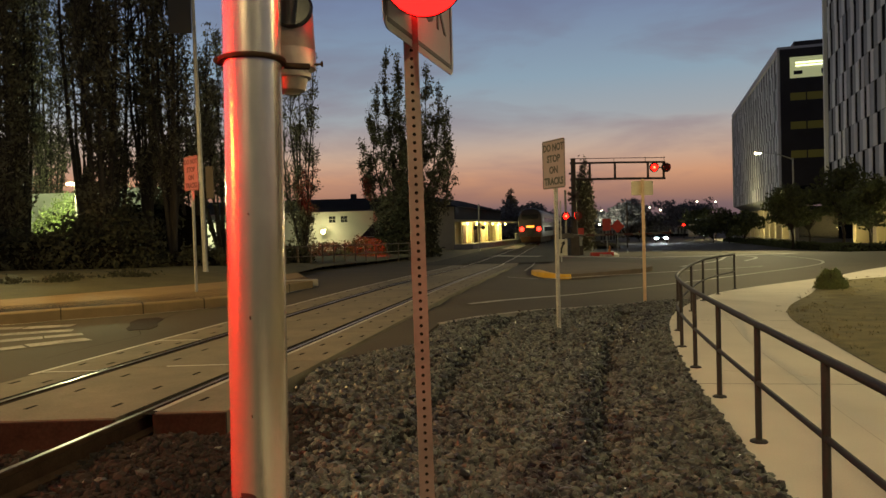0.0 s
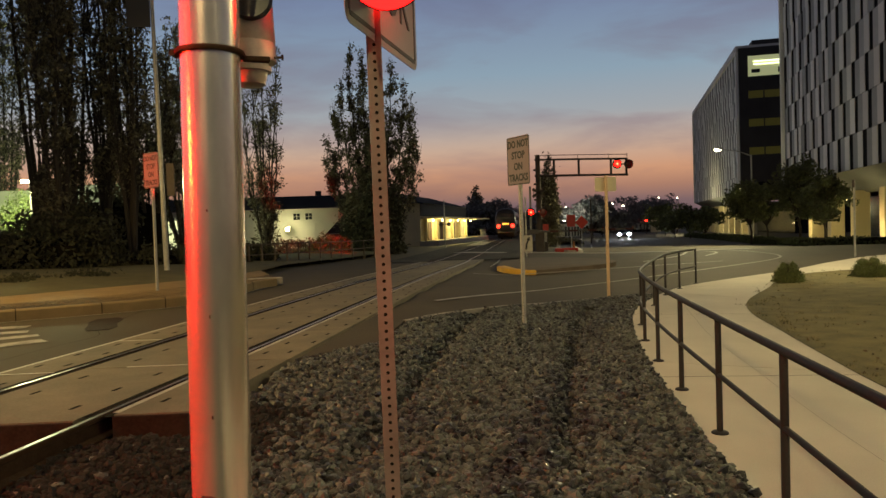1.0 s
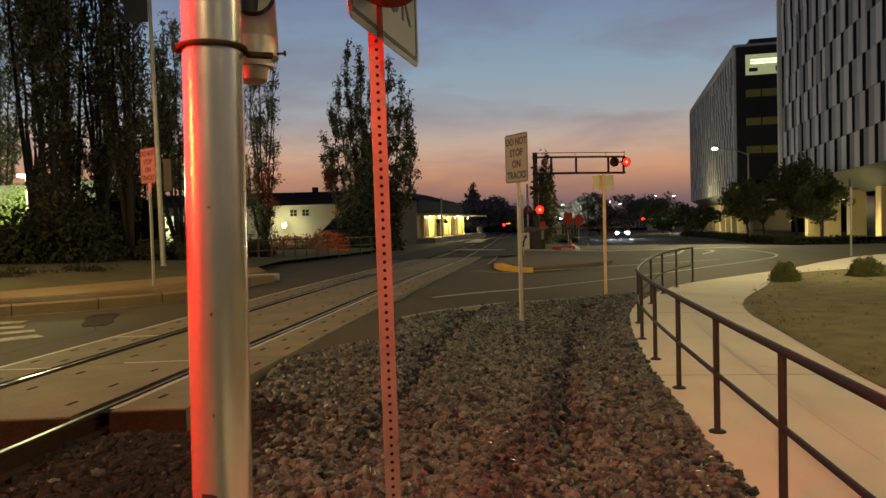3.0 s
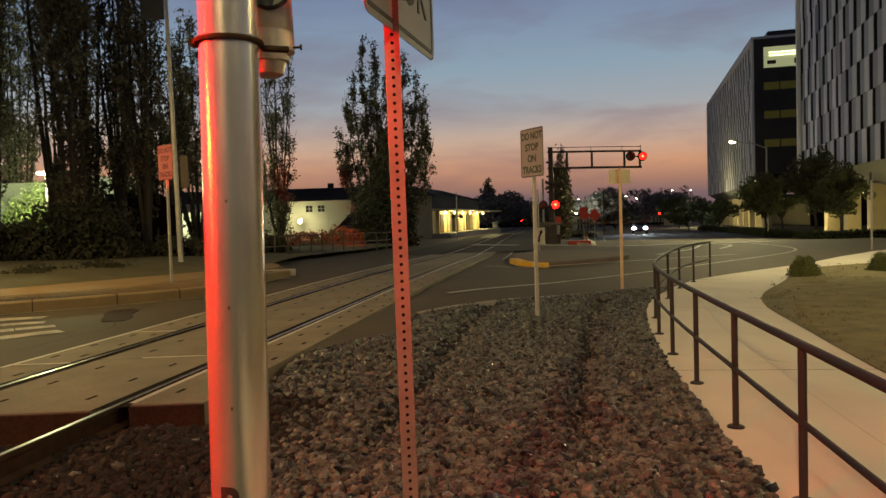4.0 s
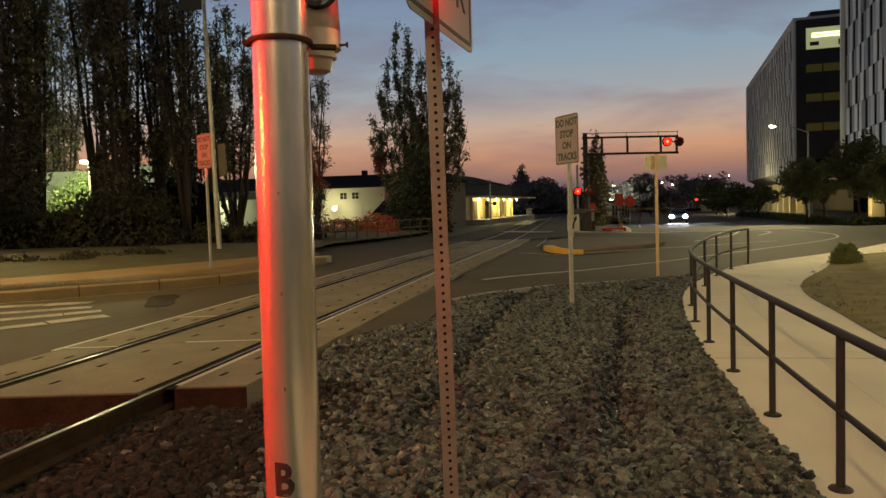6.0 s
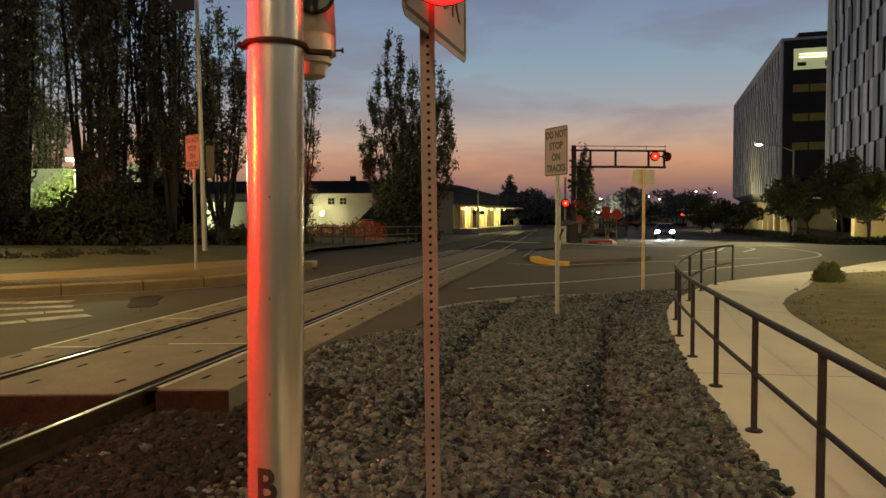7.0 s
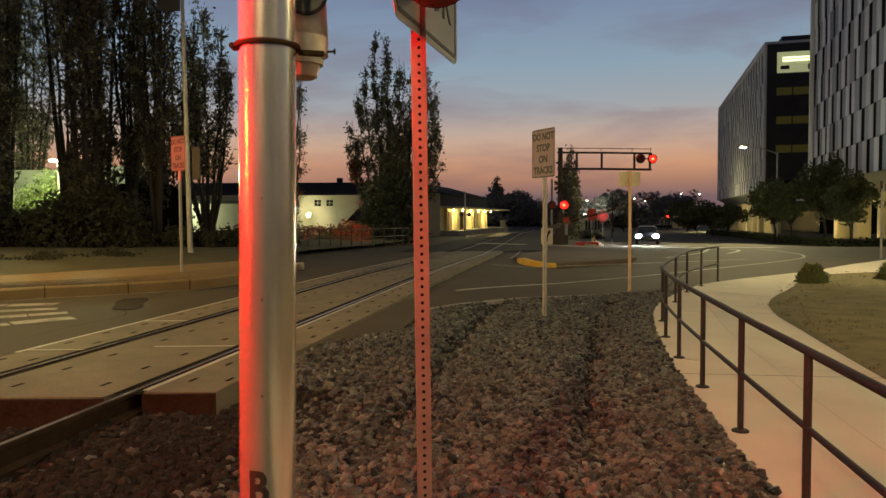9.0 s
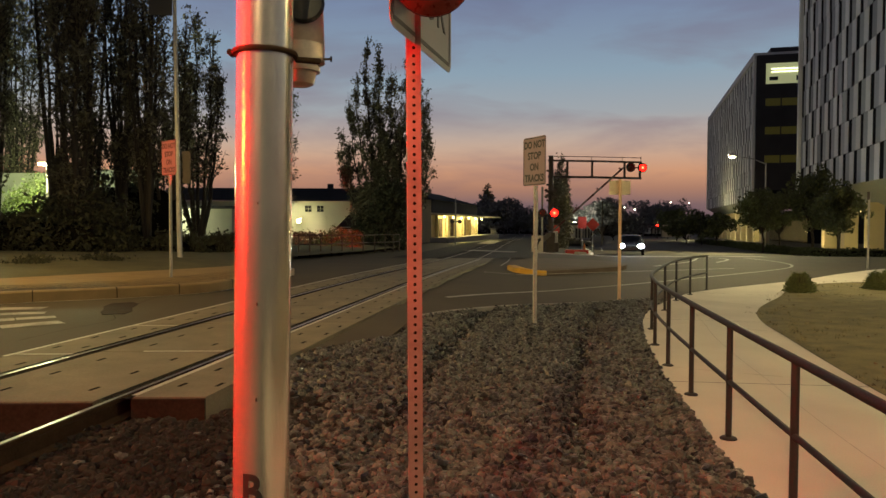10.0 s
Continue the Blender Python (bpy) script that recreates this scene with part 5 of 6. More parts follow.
    poplar((bearing_x(1036, 62), 62, -0.3), fan(141, 13, 6.5, 0.65, 0.62, 1.0), 141, "narrow dark cypress behind the signal gantry", 0.11, LEAF_DARK, clear=0.2, dens=2.2, girth=0.09, skirt=0.85)
    hedge([(3, 230), (40, 225), (80, 215)], 7, 4.0, 12, "far belt of dark trees", 40, 0.55, HAZE_LEAF, 0.5, "tree_belt")
    hedge([(17.0, 76), (18.5, 84), (20.5, 100)], 2.6, 0.35, 13, "low dark planting on the far median", 160, 0.14, LEAF_DARK, 0.3)


build_plants()


# ---- the offices ----
def build_office(name, corner, along_dir, length, z0, z1, floors, tiers, bay, seed, label, end_len, end_mat, lit_rows=()):
    """An office block: light upright panels of two widths, shifted from storey to storey, between dark window slots."""
    u = Vector((*along_dir, 0)).normalized()
    n = Vector((-u.y, u.x, 0))
    if n.x > 0:
        n = -n
    c = Vector((*corner, 0))
    ob = thing(name, (0, 0, 0), label, "building")
    yaw = math.atan2(u.y, u.x)
    base = ground_z(c.x, c.y) - 0.5
    # solid core set back behind the panels
    bm = bmesh.new()
    mid = c + u * length / 2 - n * (end_len / 2 + 0.11)
    bm_box(bm, (mid.x, mid.y, (z0 + z1) / 2), (length - 0.3, end_len, z1 - z0), 0, yaw)
    part("wall", bm, SLOT, ob, "dark window slots behind the panels")
    rng = random.Random(seed)
    fh = (z1 - z0) / floors
    th = (z1 - z0) / tiers
    sizes = {}
    for key, w, m in (("light", 0.36, FACADE), ("grey", 0.38, FACADE_GREY), ("narrow", 0.30, FACADE)):
        bm = bmesh.new()
        bm_box(bm, (0, 0, 0), (bay * w, 0.05, th - 0.03), 0.01)
        sizes[key] = (mesh_of(bm, "panel", m), w * bay)
    # each storey: pairs of a light and a grey panel, then a dark slot; the slots step from storey to storey
    for f in range(tiers):
        s = -bay * (0.18, 0.56, 0.34, 0.72, 0.10, 0.48)[f % 6]
        while s < length:
            for kind, back in (("light", 0.0), ("grey", 0.03)) if rng.random() < 0.75 else (("grey", 0.03), ("narrow", 0.0)):
                me, w = sizes[kind]
                if s > 0.1 and s + w < length:
                    p = c + u * (s + w / 2) - n * (0.05 + back)
                    o = new("panel", me)
                    o.parent = ob
                    o.matrix_basis = Matrix.Translation((p.x, p.y, z0 + th * (f + 0.5))) @ Matrix.Rotation(yaw, 4, "Z")
                s += w + 0.02
            s += bay * 0.25 * rng.uniform(0.85, 1.2)
    # corner fins, roof edge and the sloping soffit over the ground floor
    for s in (0.0, length):
        bm = bmesh.new()
        p = c + u * s - n * 0.15
        bm_box(bm, (p.x, p.y, (z0 + z1) / 2), (0.35, 0.8, z1 - z0), 0.02, yaw)
        part("corner_fin", bm, FACADE, ob)
    bm = bmesh.new()
    p = c + u * length / 2 - n * (end_len / 2 + 0.1)
    bm_box(bm, (p.x, p.y, z1 + 0.35), (length + 0.3, end_len + 0.6, 0.9), 0.03, yaw)
    part("parapet", bm, FACADE, ob)
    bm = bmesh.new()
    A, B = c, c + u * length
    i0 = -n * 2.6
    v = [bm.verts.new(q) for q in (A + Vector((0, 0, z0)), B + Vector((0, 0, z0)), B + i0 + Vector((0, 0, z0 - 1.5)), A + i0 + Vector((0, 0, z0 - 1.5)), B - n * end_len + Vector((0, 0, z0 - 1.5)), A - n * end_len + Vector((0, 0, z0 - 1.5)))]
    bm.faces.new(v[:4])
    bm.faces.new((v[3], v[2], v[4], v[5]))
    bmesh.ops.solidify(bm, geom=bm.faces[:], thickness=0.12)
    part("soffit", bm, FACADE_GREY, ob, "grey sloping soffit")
    # ground floor: lit glazing behind square columns
    p = c + u * length / 2 - n * (end_len / 2 + 5.2)
    bm = bmesh.new()
    bm_box(bm, (p.x, p.y, (base + z0 - 1.5) / 2), (length - 1, end_len - 4, z0 - 1.5 - base), 0, yaw)
    part("lobby_wall", bm, GLASS, ob, "dark glazed ground floor wall")
    k = 0.06
    while k < 1:
        p = c + u * length * k - n * 2.2
        bm = bmesh.new()
        bm_box(bm, (p.x, p.y, (base + z0 - 1.3) / 2), (1.1, 1.1, z0 - 1.3 - base), 0.05, yaw)
        part("column", bm, CREAM, ob, "pale square column")
        if int(k * 100) % 2 == 0:
            q = p + u * 3.0 - n * 1.5
            bm = bmesh.new()
            bm_cyl(bm, (q.x, q.y, z0 - 1.85), (q.x, q.y, z0 - 1.65), 0.22, seg=12)
            part("downlight", bm, WARM_GLOW, ob, "lit downlight")
        k += 6.5 / length
    # dark gable end with bands of windows
    bm = bmesh.new()
    p = c - n * (end_len / 2 + 0.1) - u * 0.35
    bm_box(bm, (p.x, p.y, (z0 + z1) / 2 + 0.2), (0.5, end_len, z1 - z0 + 0.3), 0, yaw)
    part("end_wall", bm, end_mat, ob, "dark end wall")
    for f in range(floors):
        zc = z0 + fh * (f + 0.20) + 0.9 * (f > 0)
        lit = f in lit_rows
        bm = bmesh.new()
        p = c - n * (end_len / 2 + 0.3) - u * 0.62
        bm_box(bm, (p.x, p.y, zc), (0.08, end_len - 2.0, fh * (0.72 if lit else 0.26)), 0, yaw)
        w = part("window", bm, DIM_GLOW if lit else (OLIVE if f > 0 else GLASS), ob, "lit office window band" if lit else "dark window band")
        if lit:
            for dz in (0.22, 0.62):
                bm = bmesh.new()
                bm_box(bm, (p.x - u.x * 0.1, p.y - u.y * 0.1, zc + dz), (0.06, end_len - 3.4, 0.14), 0, yaw)
                part("ceiling_tube", bm, COOL_GLOW, w, "bright ceiling light line")
            for j in range(7):
                q = p - n * ((j / 6 - 0.5) * (end_len - 4)) - u * 0.06
                bm = bmesh.new()
                bm_box(bm, (q.x, q.y, zc - 0.7), (0.06, 1.1 + 0.5 * (j % 3), 0.5 + 0.2 * (j % 2)), 0, yaw)
                part("desk_silhouette", bm, FACADE_DARK, w)
        else:
            for j in range(3):
                q = p - n * ((j / 2 - 0.5) * (end_len - 6)) - u * 0.05
                bm = bmesh.new()
                bm_box(bm, (q.x, q.y, zc), (0.08, 0.15, fh * 0.5), 0, yaw)
                part("mullion", bm, FACADE_DARK, w)
    return ob


DIR = (0.287, 0.958)
build_office("office_building", (47.2, 100.0), DIR, 62.5, 5.3, 25.0, 5, 9, 2.7, 5, "pale panelled office building with a dark glazed end", 26.0, FACADE_DARK, (4,))
build_office("office_building", (22.9, 21.0), DIR, 51.0, 4.75, 27.0, 6, 9, 2.8, 9, "grey panelled office building with staggered window slots", 24.0, FACADE_DARK)


# low lamps added without fittings at the offices' feet, lighting the columns
for x, y in ((29.6, 49.0), (32.2, 58.0), (35.0, 67.0), (47.6, 108.0), (50.5, 118.0), (54.0, 130.0)):
    lamp("lobby_light", "POINT", (x + 1.6, y - 0.5, 0.5), (0, 0, 0), 230, (1.0, 0.80, 0.32), 0.25)


def build_roof_box():
    bm = bmesh.new()
    bm_box(bm, (64.0, 103.0, 26.2), (12, 26, 1.3), 0.1, math.atan2(0.958, 0.287))
    tagged(part("roof_plant", bm, FACADE_DARK), "dark plant housing on the office roof", "roof plant")


build_roof_box()


# ---- warehouse, depot and sheds across the track ----
def build_warehouse():
    ob = thing("warehouse", (0, 0, 0), "long pale warehouse with small windows and a dark roof", "building")
    x0, x1, y0, y1, zt, zr, zb = -30.0, -4.0, 85.0, 100.0, 4.35, 6.05, -0.6
    bm = bmesh.new()
    bm_box(bm, ((x0 + x1) / 2, (y0 + y1) / 2, (zb + zt) / 2), (x1 - x0, y1 - y0, zt - zb))
    part("wall", bm, PLASTER, ob, "pale plaster wall")
    bm = bmesh.new()
    v = [bm.verts.new(p) for p in ((x0 - 0.5, y0 - 0.6, zt), (x1 + 0.5, y0 - 0.6, zt), (x1 + 0.5, y0 + 4, zr), (x0 - 0.5, y0 + 4, zr), (x1 + 0.5, y1, zr), (x0 - 0.5, y1, zr))]
    bm.faces.new(v[:4])
    bm.faces.new((v[3], v[2], v[4], v[5]))
    bmesh.ops.solidify(bm, geom=bm.faces[:], thickness=0.25)
    part("roof", bm, ROOF, ob, "dark sloping roof")
    bm = bmesh.new()
    bm_box(bm, (bearing_x(629, 90), 90, zr + 0.25), (0.7, 0.7, 0.7), 0.04)
    part("roof_vent", bm, ROOF, ob)
    for bear in (552, 590, 611, 470):
        x = bearing_x(bear, 85)
        bm = bmesh.new()
        bm_box(bm, (x, y0 - 0.02, 3.45), (0.78, 0.10, 0.76), 0.01)
        w = part("window", bm, GLASS, ob, "small dark window")
        for dx, dz, sx, sz in ((0, 0, 0.04, 0.76), (0, 0, 0.78, 0.04), (0, 0.40, 0.92, 0.07), (0, -0.40, 0.92, 0.07), (0.42, 0, 0.07, 0.8), (-0.42, 0, 0.07, 0.8)):
            bm = bmesh.new()
            bm_box(bm, (x + dx, y0 - 0.09, 3.45 + dz), (sx, 0.05, sz))
            part("glazing_bar", bm, PLASTER, w)
    bm = bmesh.new()
    bm_box(bm, (bearing_x(600, 85), y0 - 0.03, 1.3), (3.0, 0.08, 2.6), 0.01)
    part("door", bm, PLASTER, ob, "pale sliding door")
    bm = bmesh.new()
    bmesh.ops.create_uvsphere(bm, u_segments=16, v_segments=10, radius=0.26, matrix=Matrix.Translation((bearing_x(573, 83.4), 83.4, 2.0)))
    bm_cyl(bm, (bearing_x(573, 83.4), 83.4, 2.0), (bearing_x(573, 83.4), 85.0, 2.3), 0.05, seg=8)
    part("wall_lamp", bm, glow("wall_lamp_glow", (1.0, 0.85, 0.38), 12), ob, "bright warm wall lamp")
    shed = thing("shed", (0, 0, 0), "small shed with a steep brown roof", "shed")
    bm = bmesh.new()
    a, b = bearing_x(640, 66), bearing_x(700, 66)
    bm_box(bm, ((a + b) / 2, 68, 0.4), (b - a - 0.5, 4, 2.0))
    part("wall", bm, PLASTER, shed)
    bm = bmesh.new()
    v = [bm.verts.new(p) for p in ((a - 0.2, 65.8, 1.2), (b, 65.8, 1.2), (b, 68, 2.55), (a + 0.9, 68, 2.55), (a - 0.2, 70.2, 1.2), (b, 70.2, 1.2))]
    bm.faces.new(v[:4])
    bm.faces.new((v[3], v[2], v[5], v[4]))
    bm.faces.new((v[0], v[3], v[4]))
    bmesh.ops.solidify(bm, geom=bm.faces[:], thickness=0.12)
    part("roof", bm, BROWN_ROOF, shed, "brown pitched roof")


def build_depot():
    ob = thing("railway_depot", (0, 0, 0), "low railway depot with a lit loading canopy", "building")
    A, u = Vector((1.35, 75, 0)), Vector((0.262, 0.965, 0)).normalized()
    n = Vector((u.y, -u.x, 0))
    ln, yaw = 26.0, math.atan2(u.y, u.x)
    zb = -0.6
    def block(nm, s0, s1, o0, o1, z0, z1, m, lab="", bev=0.0, par=None):
        bm = bmesh.new()
        c = A + u * (s0 + s1) / 2 + n * (o0 + o1) / 2
        bm_box(bm, (c.x, c.y, (z0 + z1) / 2), (s1 - s0, abs(o1 - o0), z1 - z0), bev, yaw)
        return part(nm, bm, m, par or ob, lab)
    block("wall", 0, ln, -9, 0, zb, 4.3, CREAM, "cream wall")
    bm = bmesh.new()
    P = lambda s, o, z: bm.verts.new(A + u * s + n * o + Vector((0, 0, z)))
    v = [P(-0.5, 0.6, 4.2), P(ln + 0.5, 0.6, 4.2), P(ln - 3, -4.5, 5.7), P(2.0, -4.5, 5.7), P(-0.5, -9.6, 4.2), P(ln + 0.5, -9.6, 4.2)]
    for f in ((0, 1, 2, 3), (3, 2, 5, 4), (0, 3, 4), (1, 5, 2)):
        bm.faces.new([v[i] for i in f])
    bmesh.ops.solidify(bm, geom=bm.faces[:], thickness=0.15)
    part("roof", bm, ROOF, ob, "dark hipped roof")
    block("upper_wall", -0.02, ln, 0.0, 0.06, 2.9, 4.25, ROOF, "dark upper wall")
    block("canopy", -0.3, ln + 6, 0.0, 2.4, 2.62, 2.80, CREAM, "flat canopy", 0.03)
    block("platform", -0.5, ln + 7, 0.0, 2.0, zb, 0.28, KERB, "concrete platform", 0.02)
    for i in range(6):
        s = 1.5 + i * 4.6
        block("pilaster", s, s + 0.35, 0.05, 0.35, 0.28, 2.62, CREAM, "cream pilaster")
        block("canopy_light", s + 1.95, s + 2.15, 0.5, 0.65, 2.35, 2.58, WARM_GLOW, "lit canopy lamp", 0.03)
    for s in (3.2, 9.0, 16.0):
        block("door", s, s + 1.6, 0.02, 0.09, 0.28, 2.3, BROWN_ROOF, "dark door")
    for i in range(14):
        s = ln + 1 + i * 0.35
        block("baluster", s, s + 0.06, 1.8, 1.86, 0.28, 1.15, SIGN_WHITE)
    block("handrail", ln + 0.8, ln + 6, 1.78, 1.88, 1.12, 1.2, SIGN_WHITE, "pale platform rail")
    for s in (5.0, 15.0, 24.0):
        c = A + u * s + n * 1.3
        lamp("canopy_light", "POINT", (c.x, c.y, 2.3), (0, 0, 0), 420, (1.0, 0.80, 0.30), 0.15)
    bm = bmesh.new()
    # pale gravel strip beyond the platform
    bm_slab(bm, [(5.0, 70), (7.2, 68.5), (10.2, 88), (8.6, 92)], -0.5, lambda x, y: track_z(y) + 0.01)
    tagged(part("platform_apron", bm, KERB), "pale concrete strip beside the far track", "pavement", kind="structure")


def build_left_sheds():
    ob = thing("yard_wall", (0, 0, 0), "pale lit wall behind the trees", "building")
    bm = bmesh.new()
    bm_box(bm, (bearing_x(108, 42), 42.5, 2.0), (3.6, 0.4, 5.0))
    part("wall", bm, PLASTER, ob)
    lo = thing("low_building", (0, 0, 0), "low pale building lit from within the yard", "building")
    bm = bmesh.new()
    bm_box(bm, (bearing_x(365, 50), 51, 1.4), (7.4, 3.0, 2.5))
    part("wall", bm, PLASTER, lo)
    bm = bmesh.new()
    bm_box(bm, (bearing_x(365, 50), 51, 2.75), (7.8, 3.6, 0.2), 0.03)
    part("roof", bm, ROOF, lo)
    lamp("yard_light", "POINT", (bearing_x(350, 47), 48.2, 2.1), (0, 0, 0), 200, (1.0, 1.0, 0.55), 0.15)
    shed = thing("storage_shed", (0, 0, 0), "low dark storage shed behind the hedge", "shed")
    bm = bmesh.new()
    bm_box(bm, (bearing_x(235, 40), 41, 2.2), (4.2, 3.0, 4.2))
    part("wall", bm, ROOF, shed)
    bm = bmesh.new()
    bm_box(bm, (bearing_x(235, 40), 41, 4.4), (4.6, 3.4, 0.2), 0.03)
    part("roof", bm, ROOF, shed)
    ol = thing("yard_lamp", (bearing_x(130, 36), 36.0, 0.2), "bright yard lamp on a thin post among trees", "lamp")
    bm = bmesh.new()
    bm_cyl(bm, (0, 0.5, -0.3), (0, 0.5, 4.5), 0.06, seg=10)
    part("post", bm, DARK_STEEL, ol)
    bm = bmesh.new()
    bm_box(bm, (0, 0.1, 4.32), (0.30, 0.40, 0.13), 0.03)
    part("lamp_head", bm, WHITE_GLOW, ol, "glowing lamp head")


build_warehouse()
build_depot()
build_left_sheds()


# ---- signals, posts and signs in the distance ----
def build_gantry():
    X, Y, Z = 8.5, 46.0, ground_z(8.5, 46.0)
    g = thing("signal_gantry", (X, Y, Z), "brown steel cantilever signal gantry with flashing red lamps", "signal gantry")
    top, b1, b0 = 6.05 - Z, 5.75 - Z, 4.72 - Z
    bm = bmesh.new()
    bm_cyl(bm, (0, 0, -0.2), (0, 0, top), 0.20, 0.15, 18)
    part("mast", bm, DARK_STEEL, g, "tapered steel mast", True)
    bm = bmesh.new()
    bm_box(bm, (0, 0, 0.35), (0.9, 0.9, 0.7), 0.05)
    part("base_casting", bm, DARK_STEEL, g)
    for z, r in ((b1, 0.065), (b0, 0.075), (b1 + 0.28, 0.022)):
        bm = bmesh.new()
        bm_tube(bm, [(-0.2, 0, z), (2.9, 0, z - 0.03), (5.85, 0, z - 0.08)], r, 10)
        part("beam" if r > 0.03 else "hand_wire", bm, DARK_STEEL, g)
    for x in (1.05, 2.65, 4.75, 5.75):
        bm = bmesh.new()
        bm_box(bm, (x, 0, (b0 + b1) / 2 - 0.04), (0.13, 0.10, b1 - b0), 0.01)
        part("strut", bm, DARK_STEEL, g)
    for x in (0.8, 2.6, 4.6, 5.8):
        bm = bmesh.new()
        bm_cyl(bm, (x, 0, b1 - 0.05), (x, 0, b1 + 0.28), 0.018, seg=8)
        part("wire_post", bm, DARK_STEEL, g)
    for z in (1.6, 2.4, 3.3, 4.3, 5.2):
        bm = bmesh.new()
        bm_box(bm, (-0.18, -0.02, z), (0.22, 0.22, 0.12), 0.02)
        part("clamp", bm, DARK_STEEL, g)
    bm = bmesh.new()
    bm_box(bm, (0.12, -0.28, 0.95), (0.55, 0.35, 0.75), 0.03)
    part("control_box", bm, GALV_DULL, g, "grey control box")
    flasher(g, (5.10, -0.25, 5.33 - Z), 0, 0.215, 0, 0.30, LENS_FAR, True)
    flasher(g, (5.86, -0.25, 5.31 - Z), 0, 0.215, 1, 0.30, LENS_FAR, True)
    bm = bmesh.new()
    bm_tube(bm, [(4.9, -0.1, 5.33 - Z), (6.1, -0.1, 5.31 - Z)], 0.04, 8)
    part("lamp_bracket", bm, BLACK, g)
    # a second thinner mast with its own pair of lamps and a back plate
    m = thing("signal_mast", (7.75, 45.4, ground_z(7.75, 45.4)), "thin signal mast with a pair of flashing red lamps", "signal mast")
    bm = bmesh.new()
    bm_cyl(bm, (0.1, 0, -0.2), (0.1, 0, 4.1), 0.07, seg=12)
    part("pole", bm, GALV_DULL, m)
    flasher(m, (0.07, -0.3, 2.46), 0, 0.17, 0, 0.27, LENS_FAR, True)
    flasher(m, (0.82, -0.3, 2.45), 0, 0.235, 1, 0.0, LENS_FAR, True)
    for a in (35, -35):
        bm = bmesh.new()
        bmesh.ops.create_cube(bm, size=1, matrix=Matrix.Translation((0.62, -0.1, 3.68)) @ Matrix.Rotation(radians(a), 4, "Y") @ Matrix.Diagonal((0.9, 0.03, 0.17, 1)))
        part("crossbuck_arm", bm, DARK_STEEL, m, "dull crossbuck board")
    bm = bmesh.new()
    bm_box(bm, (0.1, -0.05, 2.3), (0.7, 0.06, 0.10), 0.01)
    part("lamp_bracket", bm, BLACK, m)
    # gate
    gate = thing("crossing_gate", (8.35, 45.2, ground_z(8.35, 45.2)), "crossing gate with a striped arm on a dark drive box", "gate")
    bm = bmesh.new()
    bm_box(bm, (0, 0.1, 0.6), (0.55, 0.45, 1.3), 0.04)
    part("drive_box", bm, DARK_STEEL, gate, "dark drive housing")
    bm = bmesh.new()
    bm_box(bm, (3.0, 0, 0), (6.2, 0.05, 0.11), 0.01)
    bm_box(bm, (-0.6, 0, 0), (1.0, 0.10, 0.30), 0.03)
    arm = part("arm", bm, GATE_WHITE, gate, "white gate arm with red bands")
    for i in range(5):
        bm = bmesh.new()
        bm_box(bm, (0.9 + i * 1.2, -0.004, 0), (0.55, 0.052, 0.114), 0)
        part("red_band", bm, GATE_RED, arm)
    for x in (2.2, 4.0, 5.9):
        bm = bmesh.new()
        bm_cyl(bm, (x, 0, 0.06), (x, 0, 0.18), 0.05, seg=10)
        part("arm_lamp", bm, LENS_DARK, arm, "small red arm lamp")
    return arm


GATE_ARM = build_gantry()


def build_side_mast():
    m = thing("signal_mast", (-5.05, 0.72, 0.1), "signal mast beyond the track with a lit red lamp", "signal mast")
    bm = bmesh.new()
    bm_cyl(bm, (0, 0, -0.2), (0, 0, 3.6), 0.07, seg=16)
    part("pole", bm, GALV, m, "", True)
    bm = bmesh.new()
    bm_lathe(bm, [(0.05, -0.12), (0.13, -0.08), (0.14, 0.0), (0.10, 0.012)], 24, Matrix.Translation((0.08, 0.12, 2.3)) @ Matrix.Rotation(radians(90), 4, "Y"))
    h = part("signal_head", bm, BLACK, m, "", True)
    bm = bmesh.new()
    bm_cyl(bm, (0.093, 0.12, 2.3), (0.10, 0.12, 2.3), 0.10, seg=24)
    part("lens", bm, LENS_STEADY, h, "lit red lens")


build_side_mast()


def post_sign(name, place, h, w, ph, material, label, shape="rect", post_mat=None, facing=0):
    s = thing(name, place, label, "sign", turn=facing)
    bm = bmesh.new()
    bm_box(bm, (0, 0.03, h / 2), (0.055, 0.055, h), 0.004)
    part("post", bm, post_mat or GALV_DULL, s)
    bm = bmesh.new()
    m = Matrix.Translation((0, 0, h - ph / 2 if shape == "rect" else h - 0.1)) @ (Matrix.Rotation(radians(45), 4, "Y") if shape == "diamond" else Matrix())
    if shape == "octagon":
        out = [(w / 2 / math.cos(radians(22.5)) * math.cos(radians(22.5 + 45 * k)), w / 2 / math.cos(radians(22.5)) * math.sin(radians(22.5 + 45 * k))) for k in range(8)]
        A = [bm.verts.new(m @ Vector((x, 0, z))) for x, z in out]
        bm.faces.new(A)
        bmesh.ops.solidify(bm, geom=bm.faces[:], thickness=0.006)
    else:
        plate(bm, w, ph, min(0.05, w * 0.12), 0.004, m)
    part("plate", bm, material, s)
    return s


